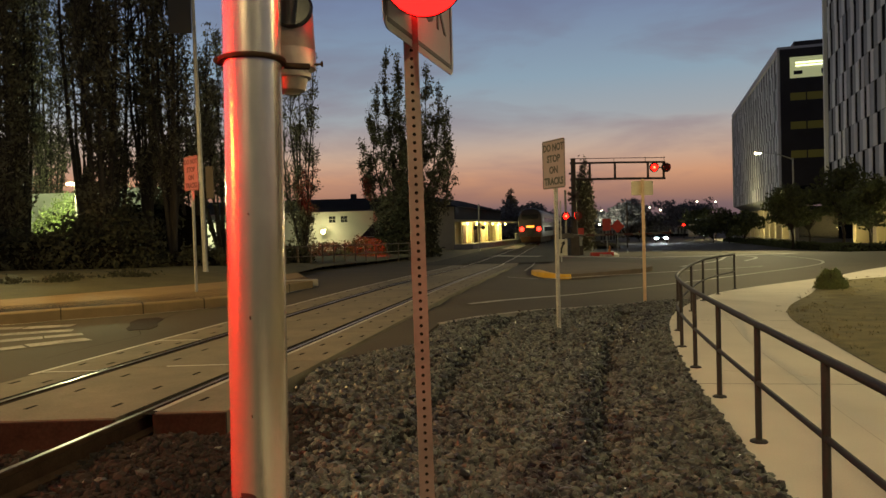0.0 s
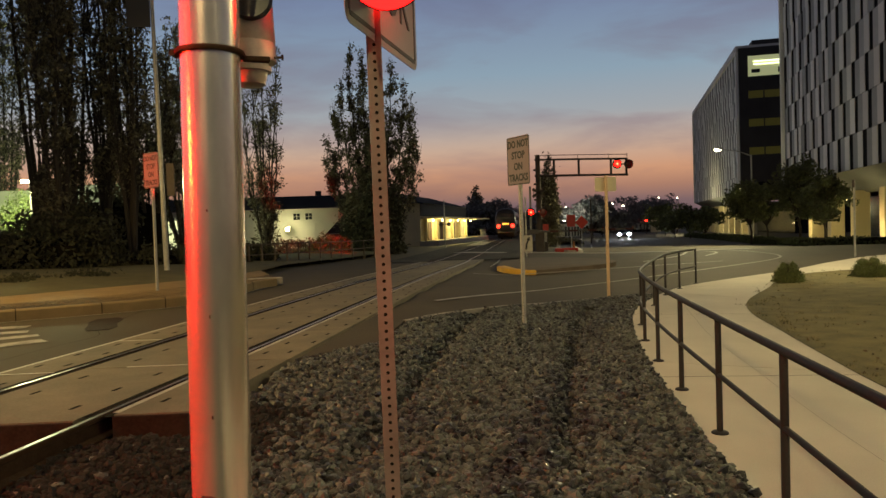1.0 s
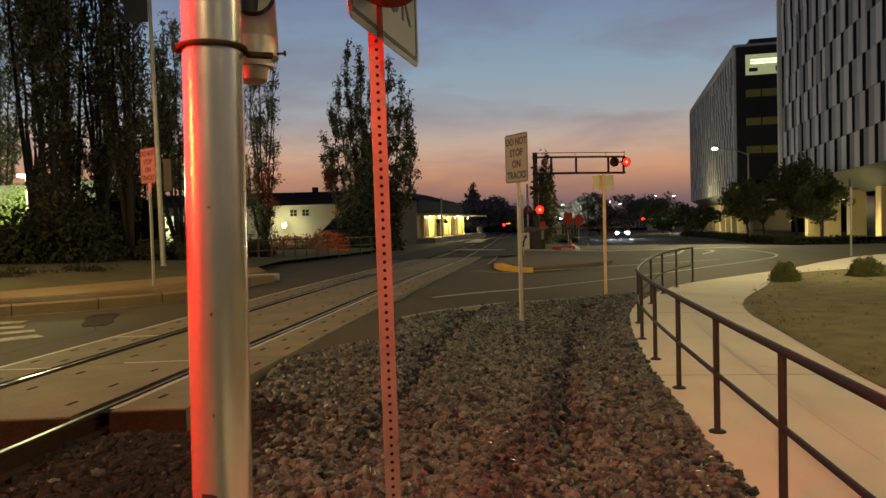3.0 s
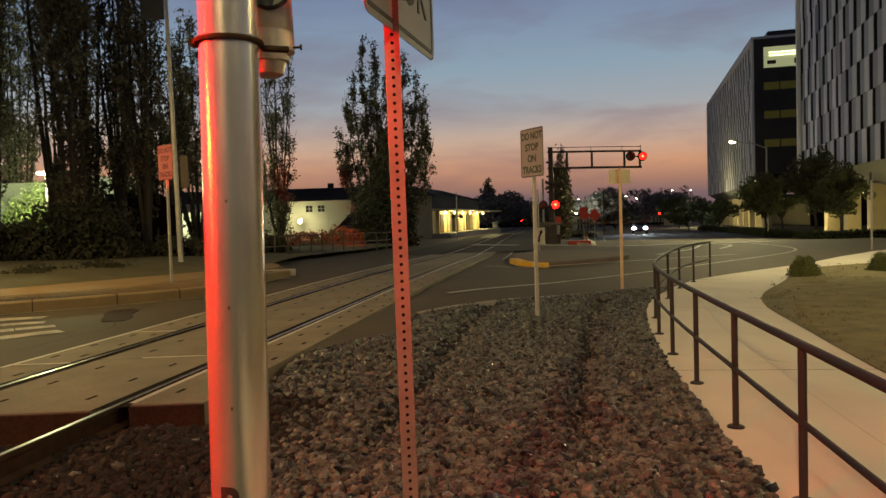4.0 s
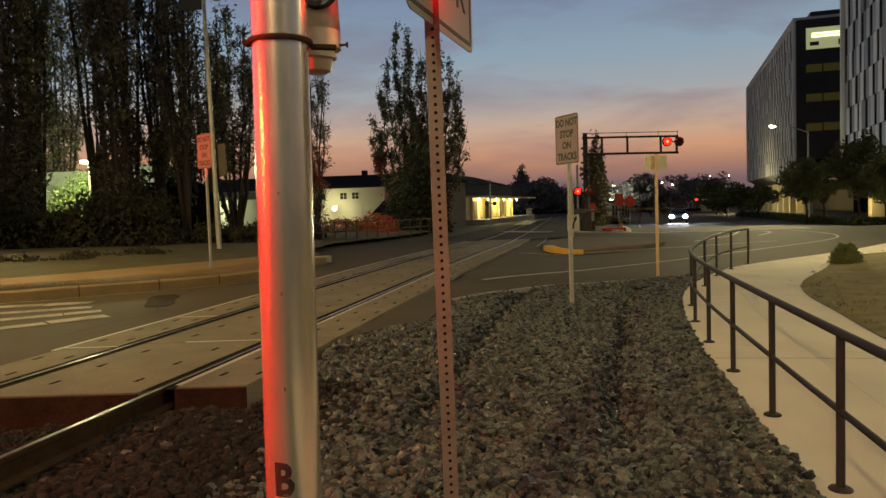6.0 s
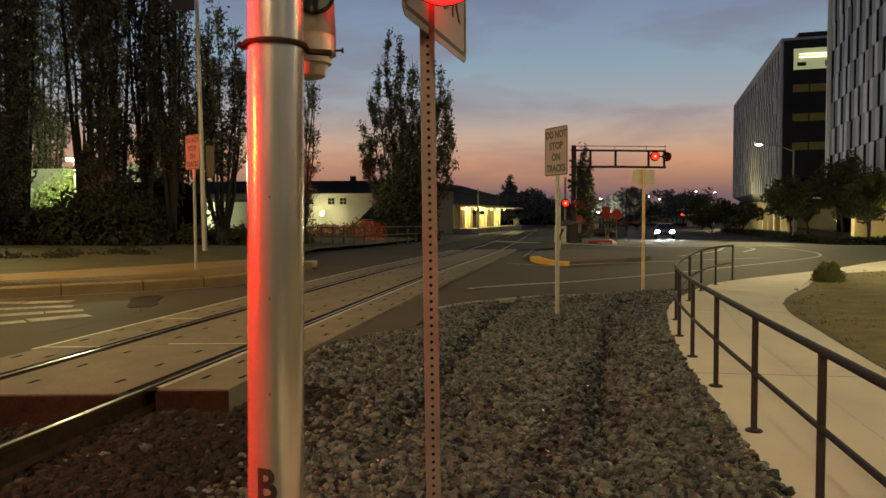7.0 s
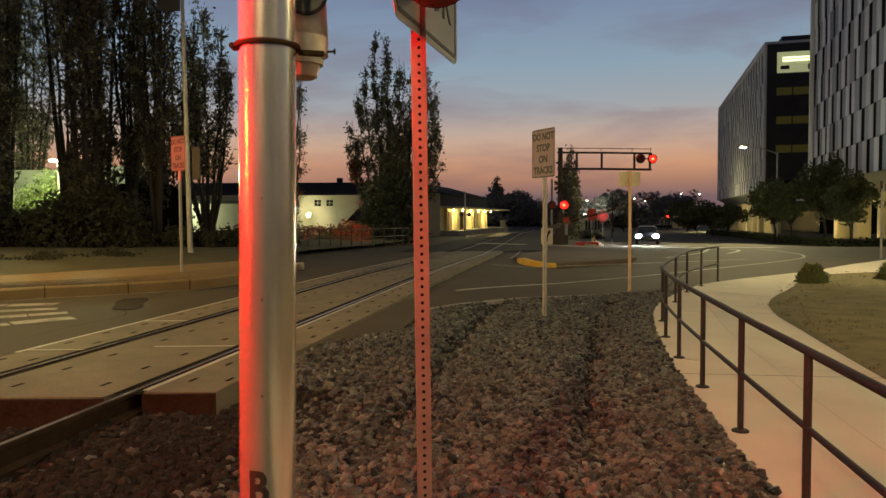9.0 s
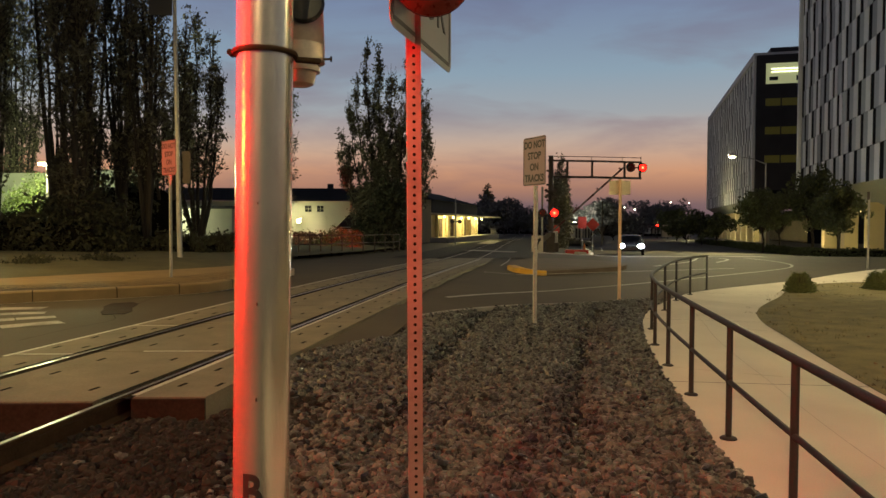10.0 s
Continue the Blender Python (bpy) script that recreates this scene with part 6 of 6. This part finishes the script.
def build_posts():
    # sign seen from its back, on a wooden-looking post at the gravel's edge
    post = thing("back_of_sign", (4.25, 15.15, 0.0), "small sign seen from behind on a square post", "sign")
    bm = bmesh.new()
    bm_box(bm, (0, 0, 1.28), (0.055, 0.055, 2.6), 0.004)
    part("post", bm, mat("weathered_post", (0.62, 0.44, 0.28), 0.5, 0.2, scale=6, vary=0.2), post, "square tan post")
    bm = bmesh.new()
    plate(bm, 0.46, 0.30, 0.03, 0.004, Matrix.Translation((0.0, 0.035, 2.40)) @ Matrix.Rotation(radians(2), 4, "Z"))
    part("plate", bm, SIGN_BACK, post, "dull yellowish sign back")
    # tall lamp post by the far pavement
    lp = thing("lamp_post", (-7.75, 23.8, ground_z(-7.75, 23.8) + 0.1), "tall pale steel lamp post on the far pavement", "lamp post")
    bm = bmesh.new()
    bm_cyl(bm, (0, 0, -0.1), (-0.12, 0, 9.8), 0.085, 0.055, 16)
    part("post", bm, GALV_DULL, lp, "", True)
    bm = bmesh.new()
    bm_box(bm, (0.24, 0, 3.15), (0.26, 0.05, 1.05), 0.01)
    part("back_plate", bm, DARK_STEEL, lp, "dark narrow plate")
    bm = bmesh.new()
    bm_box(bm, (-0.55, 0, 8.6), (0.75, 0.06, 1.15), 0.02)
    part("banner", bm, FACADE_DARK, lp, "dark hanging panel")
    bm = bmesh.new()
    bm_lathe(bm, [(0.17, 0), (0.17, 0.05), (0.10, 0.1), (0.09, 0.3)], 16)
    part("base", bm, GALV_DULL, lp)
    # white board with a black arrow
    b = thing("arrow_board", (5.73, 34.5, ground_z(5.73, 34.5)), "white board with a black curved arrow on a thin post", "sign")
    bm = bmesh.new()
    bm_box(bm, (0, 0.03, 1.45), (0.06, 0.05, 2.95), 0.004)
    part("post", bm, GALV_DULL, b)
    bm = bmesh.new()
    plate(bm, 0.58, 0.78, 0.03, 0.004, Matrix.Translation((0, 0, 0.70)))
    pl = part("plate", bm, PALE_EDGE, b)
    bm = bmesh.new()
    pts = [(-0.02, -0.008, 0.42), (0.0, -0.008, 0.66), (0.10, -0.008, 0.88)]
    bm_tube(bm, pts, 0.045, 6)
    bm_cyl(bm, (0.09, -0.008, 0.86), (0.15, -0.008, 1.02), 0.10, 0.0, 8)
    part("arrow", bm, SIGN_BLACK, pl, "black arrow")
    gz = ground_z
    # red of the first two faces stands in for signal light on them
    for nm, bear, y, h, w, ph, m, lab, shp in (
            ("construction_sign", 1075, 52, 2.62, 0.62, 0.85, SIGN_RED, "reddish road works sign on a thin post", "rect"),
            ("warning_sign", 1094, 58, 2.3, 0.78, 0.78, SIGN_RED, "diamond warning sign coloured red for signal light, on a post", "diamond"),
            ("small_sign", 1029, 50, 1.8, 0.40, 0.55, SIGN_RED, "small reddish sign beside the gantry", "rect"),
            ("median_sign", 1228, 110, 2.6, 1.6, 1.9, SIGN_BACK, "tan sign on the far median", "rect"),
            ("roadside_sign", 1594, 26.5, 2.9, 0.14, 0.30, DARK_STEEL, "dark sign seen from behind by the footway", "rect")):
        x = bearing_x(bear, y)
        post_sign(nm, (x, y, gz(x, y)), h, w, ph, m, lab, shp, facing=-84 if nm == "roadside_sign" else 0)
    for bear, y in ((1079, 50.5), (1019, 49)):
        x = bearing_x(bear, y)
        c = thing("traffic_cone", (x, y, gz(x, y)), "orange traffic cone beside the road", "cone", "road works cones")
        bm = bmesh.new()
        bm_box(bm, (0, 0, 0.02), (0.36, 0.36, 0.04), 0.01)
        part("foot", bm, BLACK, c)
        bm = bmesh.new()
        bm_lathe(bm, [(0.14, 0.03), (0.09, 0.3), (0.05, 0.6), (0.03, 0.72)], 16)
        part("cone", bm, SIGN_ORANGE, c, "orange cone", True)
    bm = bmesh.new()
    bm_box(bm, (10.3, 46.4, gz(10.3, 46.4) + 0.12), (1.5, 0.35, 0.26), 0.06, 0.05)
    tagged(part("road_barrier", bm, SIGN_RED), "low red barrier lying by the gantry", "barrier")
    # signal post beyond the track
    x = bearing_x(849, 62)
    sp = thing("signal_post", (x, 62, gz(x, 62)), "pale signal post before the depot", "signal post")
    bm = bmesh.new()
    bm_cyl(bm, (0, 0, -0.1), (0, 0, 4.1), 0.06, seg=10)
    part("post", bm, GALV_DULL, sp)
    for dx in (-0.32, 0.36):
        bm = bmesh.new()
        bm_cyl(bm, (dx, -0.1, 2.05), (dx, 0.15, 2.05), 0.17, seg=16)
        part("signal_head", bm, BLACK, sp)
    bm = bmesh.new()
    bm_box(bm, (0, 0, 2.05), (0.7, 0.05, 0.06))
    part("bracket", bm, BLACK, sp)
    x = bearing_x(1111, 80)
    up = thing("utility_pole", (x, 80, gz(x, 80)), "slim dark pole beside the far road", "pole")
    bm = bmesh.new()
    bm_cyl(bm, (0, 0, -0.1), (0, 0, 5.0), 0.09, 0.06, 10)
    part("shaft", bm, DARK_STEEL, up, "", True)
    bm = bmesh.new()
    bm_box(bm, (0, -0.06, 1.9), (0.42, 0.12, 0.5), 0.03)
    part("switch_box", bm, DARK_STEEL, up)
    # low fence left of the track
    f = thing("low_fence", (0, 0, 0), "low weathered railing along the far track", "fence")
    P = smooth_line([(-7.4, 30.5), (-5.6, 34.0), (-3.6, 39.5), (-1.2, 46.0)], 5)
    for h in (0.95, 0.5):
        bm = bmesh.new()
        bm_tube(bm, [(p.x, p.y, gz(p.x, p.y) + 0.1 + h) for p in P], 0.03, 6)
        part("rail", bm, DARK_STEEL, f)
    for p in P:
        bm = bmesh.new()
        bm_box(bm, (p.x, p.y, gz(p.x, p.y) + 0.5), (0.07, 0.07, 1.2), 0.005)
        part("post", bm, DARK_STEEL, f)


build_posts()


def street_lamp(place, height, reach, turn, label, glowing=True):
    ob = thing("street_lamp", place, label, "street lamp", turn=turn)
    bm = bmesh.new()
    bm_cyl(bm, (0, 0, -0.1), (0, 0, height), 0.09, 0.06, 12)
    part("post", bm, GALV_DULL, ob, "", True)
    bm = bmesh.new()
    bm_tube(bm, [(0, 0, height - 0.1), (-reach * 0.4, 0, height + 0.35), (-reach + 0.2, 0, height + 0.55)], [0.05, 0.04, 0.035], 8)
    part("arm", bm, GALV_DULL, ob, "", True)
    bm = bmesh.new()
    bm_box(bm, (-reach, 0, height + 0.56), (0.75, 0.3, 0.12), 0.04)
    h = part("lamp_head", bm, DARK_STEEL, ob)
    bm = bmesh.new()
    bmesh.ops.create_uvsphere(bm, u_segments=14, v_segments=8, radius=1, matrix=Matrix.Translation((-reach, 0, height + 0.50)) @ Matrix.Diagonal((0.30, 0.16, 0.13, 1)))
    part("bowl", bm, WHITE_GLOW, h, "glowing lamp bowl")
    return ob


street_lamp((29.35, 60.0, ground_z(29, 60)), 7.5, 2.9, 0, "pale street lamp with a curved arm by the offices")
street_lamp((-6.1, -6.9, 0.2), 7.6, 2.7, 180, "street lamp lighting the crossing")
street_lamp((8.2, -5.5, 0.0), 7.6, 2.6, 0, "street lamp lighting the curved footway")
street_lamp((17.0, 18.6, 0.0), 7.6, 2.6, 0, "street lamp lighting the wide end of the footway")
# added post for the soil bed's fill lamp, out of view
street_lamp((15.6, 6.0, 0.0), 7.6, 2.6, 0, "added unseen street lamp that brightens the soil bed")
street_lamp((-16.2, 9.5, 0.3), 7.6, 2.7, 180, "street lamp lighting the far pavement")


def build_far_lights():
    for bear, rise, y, r, m in ((1235, 357, 260, 0.28, WHITE_GLOW), (1268, 357, 240, 0.28, WHITE_GLOW), (1267, 407, 130, 0.5, WARM_GLOW), (1211, 398, 150, 0.28, RED_TAIL), (1150, 368, 220, 0.4, WHITE_GLOW), (1056, 393, 120, 0.38, WHITE_GLOW), (1063, 398, 118, 0.34, WHITE_GLOW), (1066, 374, 150, 0.3, WHITE_GLOW), (1170, 372, 240, 0.35, WHITE_GLOW)):
        x = bearing_x(bear, y)
        z = 1.59 + (412 - (bear - 784) * 0.03 - rise) * y / 1269.5
        ob = thing("far_lamp", (x, y, ground_z(x, y)), "distant lamp on a thin post", "lamp", "distant lamps")
        top = z - ground_z(x, y)
        bm = bmesh.new()
        bm_cyl(bm, (0, 0, 0), (0, 0, top), 0.10, 0.06, 8)
        part("post", bm, DARK_STEEL, ob)
        bm = bmesh.new()
        bmesh.ops.create_uvsphere(bm, u_segments=10, v_segments=6, radius=r, matrix=Matrix.Translation((0, 0, top)) @ Matrix.Diagonal((1, 1, 0.6, 1)))
        part("bulb", bm, m, ob, "glowing bulb")
    # lit shop fronts and parked lots at the end of the road
    for a0, a1, y, z0, z1, m in ((1198, 1228, 175, -0.4, 1.6, PLASTER), (1062, 1090, 105, -0.3, 1.6, PLASTER), (1140, 1165, 190, -0.6, 0.9, DIM_GLOW)):
        a, b = bearing_x(a0, y), bearing_x(a1, y)
        ob = thing("far_building", (0, 0, 0), "low lit building at the end of the road", "building", "far low buildings")
        bm = bmesh.new()
        bm_box(bm, ((a + b) / 2, y + 3, (z0 + z1) / 2), (b - a, 6, z1 - z0))
        part("wall", bm, m, ob)
        bm = bmesh.new()
        bm_box(bm, ((a + b) / 2, y + 3, z1 + 0.2), (b - a + 0.6, 6.6, 0.35), 0.04)
        part("roof", bm, ROOF, ob)
        for k in range(5):
            bm = bmesh.new()
            bm_box(bm, (a + (b - a) * (k + 0.5) / 5, y - 0.05, (z0 + z1) / 2 - 0.2), (0.25, 0.1, z1 - z0 - 0.5))
            part("pier", bm, ROOF, ob)
    # red signals far down the line
    for i, (bear, rise, y) in enumerate(((1003, 384, 210), (975, 396, 240), (983, 397, 245), (990, 395, 250))):
        x = bearing_x(bear, y)
        z = 1.59 + (412 - (bear - 784) * 0.03 - rise) * y / 1269.5
        ob = thing("track_signal", (x, y, ground_z(x, y)), "distant red railway signal", "signal", "distant red signals")
        bm = bmesh.new()
        bm_cyl(bm, (0, 0, 0), (0, 0, z - ground_z(x, y)), 0.09, seg=8)
        part("post", bm, DARK_STEEL, ob)
        bm = bmesh.new()
        bmesh.ops.create_uvsphere(bm, u_segments=10, v_segments=6, radius=0.42, matrix=Matrix.Translation((0, -0.2, z - ground_z(x, y))))
        part("lens", bm, RED_TAIL, ob, "lit red lens")
    bm = bmesh.new()
    xs = [-1600 + 60 * k for k in range(54)]
    rows = [[bm.verts.new((x, 2300 + 200 * j, (-8 if j == 0 else 34 + 16 * noise.noise(Vector((x * 0.004, 2, 0))) + 7 * noise.noise(Vector((x * 0.02, 5, 0)))))) for x in xs] for j in (0, 1)]
    for k in range(len(xs) - 1):
        bm.faces.new((rows[0][k], rows[0][k + 1], rows[1][k + 1], rows[1][k]))
    tagged(part("backdrop_hills", bm, FAR_HILL), "low hills far behind the town", "hills", kind="structure")


build_far_lights()


# ---- train and car ----
def build_train():
    tr = thing("train", (0, 0, 0), "dark commuter train seen from behind with red tail lamps", "train")
    def car(y0, end):
        """A bilevel car body: rounded roof section, drawn in a little at the end."""
        bm = bmesh.new()
        sec = [(1.5, 1.0), (1.55, 1.6), (1.55, 3.4), (1.42, 4.0), (1.05, 4.42), (0.5, 4.6), (-0.5, 4.6), (-1.05, 4.42), (-1.42, 4.0), (-1.55, 3.4), (-1.55, 1.6), (-1.5, 1.0)]
        rings = []
        for y, k, dz in ((y0, 0.90, -0.10), (y0 + 0.25, 0.97, -0.03), (y0 + 0.8, 1, 0), (y0 + 25, 1, 0), (y0 + 25.6, 0.92, -0.05)):
            rings.append([bm.verts.new((x * k, y, z + dz * (z > 2))) for x, z in sec])
        for a, b in zip(rings, rings[1:]):
            for j in range(len(sec)):
                bm.faces.new((a[j], a[(j + 1) % len(sec)], b[(j + 1) % len(sec)], b[j]))
        bm.faces.new(rings[0])
        bm.faces.new(rings[-1][::-1])
        part("body", bm, TRAIN_RED, tr, "dark painted car body", True)
        bm = bmesh.new()
        bm_box(bm, (0, y0 + 12.6, 0.62), (2.4, 23, 0.7), 0.05)
        part("underframe", bm, RUST, tr)
        for yb in (y0 + 3.2, y0 + 21.5):
            bm = bmesh.new()
            for s in (-1, 1):
                for dy in (-1.2, 1.2):
                    bm_cyl(bm, (s * 0.68, yb + dy, 0.45), (s * 0.82, yb + dy, 0.45), 0.45, seg=20)
            part("bogie", bm, RUST, tr)
        for s in (-1, 1):
            for z in (2.0, 3.2):
                bm = bmesh.new()
                bm_box(bm, (s * 1.552, y0 + 13, z), (0.03, 19, 0.55))
                part("window_band", bm, GLASS, tr, "dark window band")
    car(0, True)
    car(26.2, False)
    bm = bmesh.new()
    bm_box(bm, (0, -0.03, 2.15), (0.85, 0.08, 1.95), 0.03)
    part("end_door", bm, BLACK, tr, "dark end door")
    bm = bmesh.new()
    bm_box(bm, (0, -0.04, 3.55), (2.0, 0.06, 0.55), 0.05)
    part("end_window", bm, GLASS, tr, "dark end window")
    for x in (-1.05, 1.05):
        bm = bmesh.new()
        bm_cyl(bm, (x, 0.05, 2.0), (x, -0.10, 2.0), 0.27, seg=18)
        part("tail_lamp", bm, RED_TAIL, tr, "lit red tail lamp")
    bm = bmesh.new()
    bm_box(bm, (0, -0.10, 2.32), (0.95, 0.06, 0.24), 0.02)
    part("display", bm, AMBER, tr, "lit amber display")
    bm = bmesh.new()
    bm_box(bm, (0, -0.35, 0.85), (0.35, 0.8, 0.3), 0.04)
    bm_box(bm, (0, -0.05, 0.75), (2.5, 0.3, 0.6), 0.05)
    part("coupler", bm, RUST, tr)
    return tr


def build_car():
    car = thing("car", (0, 0, 0), "dark saloon car driving with bright headlights", "car")
    bm = bmesh.new()
    prof = [(-2.2, 0.30), (-2.25, 0.55), (-2.1, 0.78), (-1.1, 0.93), (-0.35, 1.40), (0.9, 1.44), (1.7, 1.0), (2.2, 0.92), (2.25, 0.5), (2.15, 0.30)]
    rings = []
    for x, k in ((-0.90, 0.86), (-0.82, 0.97), (-0.6, 1.0), (0.6, 1.0), (0.82, 0.97), (0.90, 0.86)):
        rings.append([bm.verts.new((x * (0.82 if z > 1.0 else 1.0), y, 0.30 + (z - 0.30) * k)) for y, z in prof])
    for a, b in zip(rings, rings[1:]):
        for j in range(len(prof)):
            bm.faces.new((a[j], a[(j + 1) % len(prof)], b[(j + 1) % len(prof)], b[j]))
    bm.faces.new(rings[0])
    bm.faces.new(rings[-1][::-1])
    part("body", bm, CAR_PAINT, car, "dark painted body", True)
    bm = bmesh.new()
    v = [bm.verts.new(p) for p in ((-0.62, -1.08, 0.965), (0.62, -1.08, 0.965), (0.52, -0.42, 1.38), (-0.52, -0.42, 1.38))]
    bm.faces.new(v)
    bmesh.ops.solidify(bm, geom=bm.faces[:], thickness=0.02)
    part("windscreen", bm, GLASS, car, "dark windscreen")
    bm = bmesh.new()
    bm_box(bm, (0, -2.25, 0.52), (1.1, 0.05, 0.22), 0.02)
    part("grille", bm, BLACK, car)
    for x in (-0.80, 0.80):
        for y in (-1.4, 1.35):
            bm = bmesh.new()
            bm_cyl(bm, (x - 0.1, y, 0.32), (x + 0.1, y, 0.32), 0.32, seg=24)
            w = part("wheel", bm, RUBBER, car, "black tyre", True)
            bm = bmesh.new()
            bm_cyl(bm, (x + 0.10 * (1 if x > 0 else -1), y, 0.32), (x + 0.11 * (1 if x > 0 else -1), y, 0.32), 0.2, seg=16)
            part("rim", bm, GALV_DULL, w)
    for x in (-0.66, 0.66):
        bm = bmesh.new()
        bmesh.ops.create_uvsphere(bm, u_segments=14, v_segments=8, radius=1, matrix=Matrix.Translation((x, -2.2, 0.66)) @ Matrix.Diagonal((0.21, 0.08, 0.16, 1)))
        part("headlight", bm, CAR_GLOW, car, "lit white headlight")
    return car


TRAIN = build_train()
CAR = build_car()


def movers():
    rows = []
    for t, y in ((0, 90), (0.5, 97.5), (1, 107), (1.5, 119), (2, 134), (3.3, 185), (4, 218), (5, 270), (7, 385), (10, 570)):
        yaw = math.degrees(math.atan2(track_x(y + 8) - track_x(y), 8))
        rows.append((t, pose(track_x(y), y, track_z(y), 0, 0, -yaw)))
    walk(TRAIN, rows)
    rows = []
    for t, x, y in ((0, 32.9, 108), (2, 30.2, 99), (3.5, 27.95, 91), (5.5, 24.2, 78), (7.5, 20.7, 66.5), (9, 17.8, 58), (9.5, 16.8, 55.5), (10, 15.7, 52.5)):
        rows.append((t, pose(x, y, ground_z(x, y), 0, 0, -17)))
    walk(CAR, rows)
    up = [(0, 0), (8.2, 0), (8.6, 5), (9.0, 16), (9.5, 31), (9.7, 37), (10, 42)]
    walk(GATE_ARM, [(t, pose(0.0, -0.2, 1.25, 0, -a, 0)) for t, a in up])


# ---- what moves ----
# moments at which the two lamps of a pair change over; the first lamp is lit before the first of them
CHANGES = (0.15, 0.74, 1.34, 1.93, 2.53, 3.10, 3.69, 4.25, 4.87, 5.43, 6.04, 6.65, 7.25, 7.85, 8.47, 9.09, 9.64)


def beat_rows(at, phase):
    """The lens turns over at every change: lit face out, then dark face out."""
    angle = 180 * phase
    R = lambda a: at @ Matrix.Rotation(radians(a), 4, "Z")
    rows = [(0.0, R(angle))]
    for t in CHANGES:
        f = round(t * FPS)
        for j in range(4):
            rows.append(((f - 1 + j) / FPS, R(angle + 60 * j)))
        angle += 180
    rows.append((10.0, R(angle)))
    return rows


def motions():
    for lens, at, phase in MOVING:
        walk(lens, beat_rows(at, phase))
    movers()


motions()
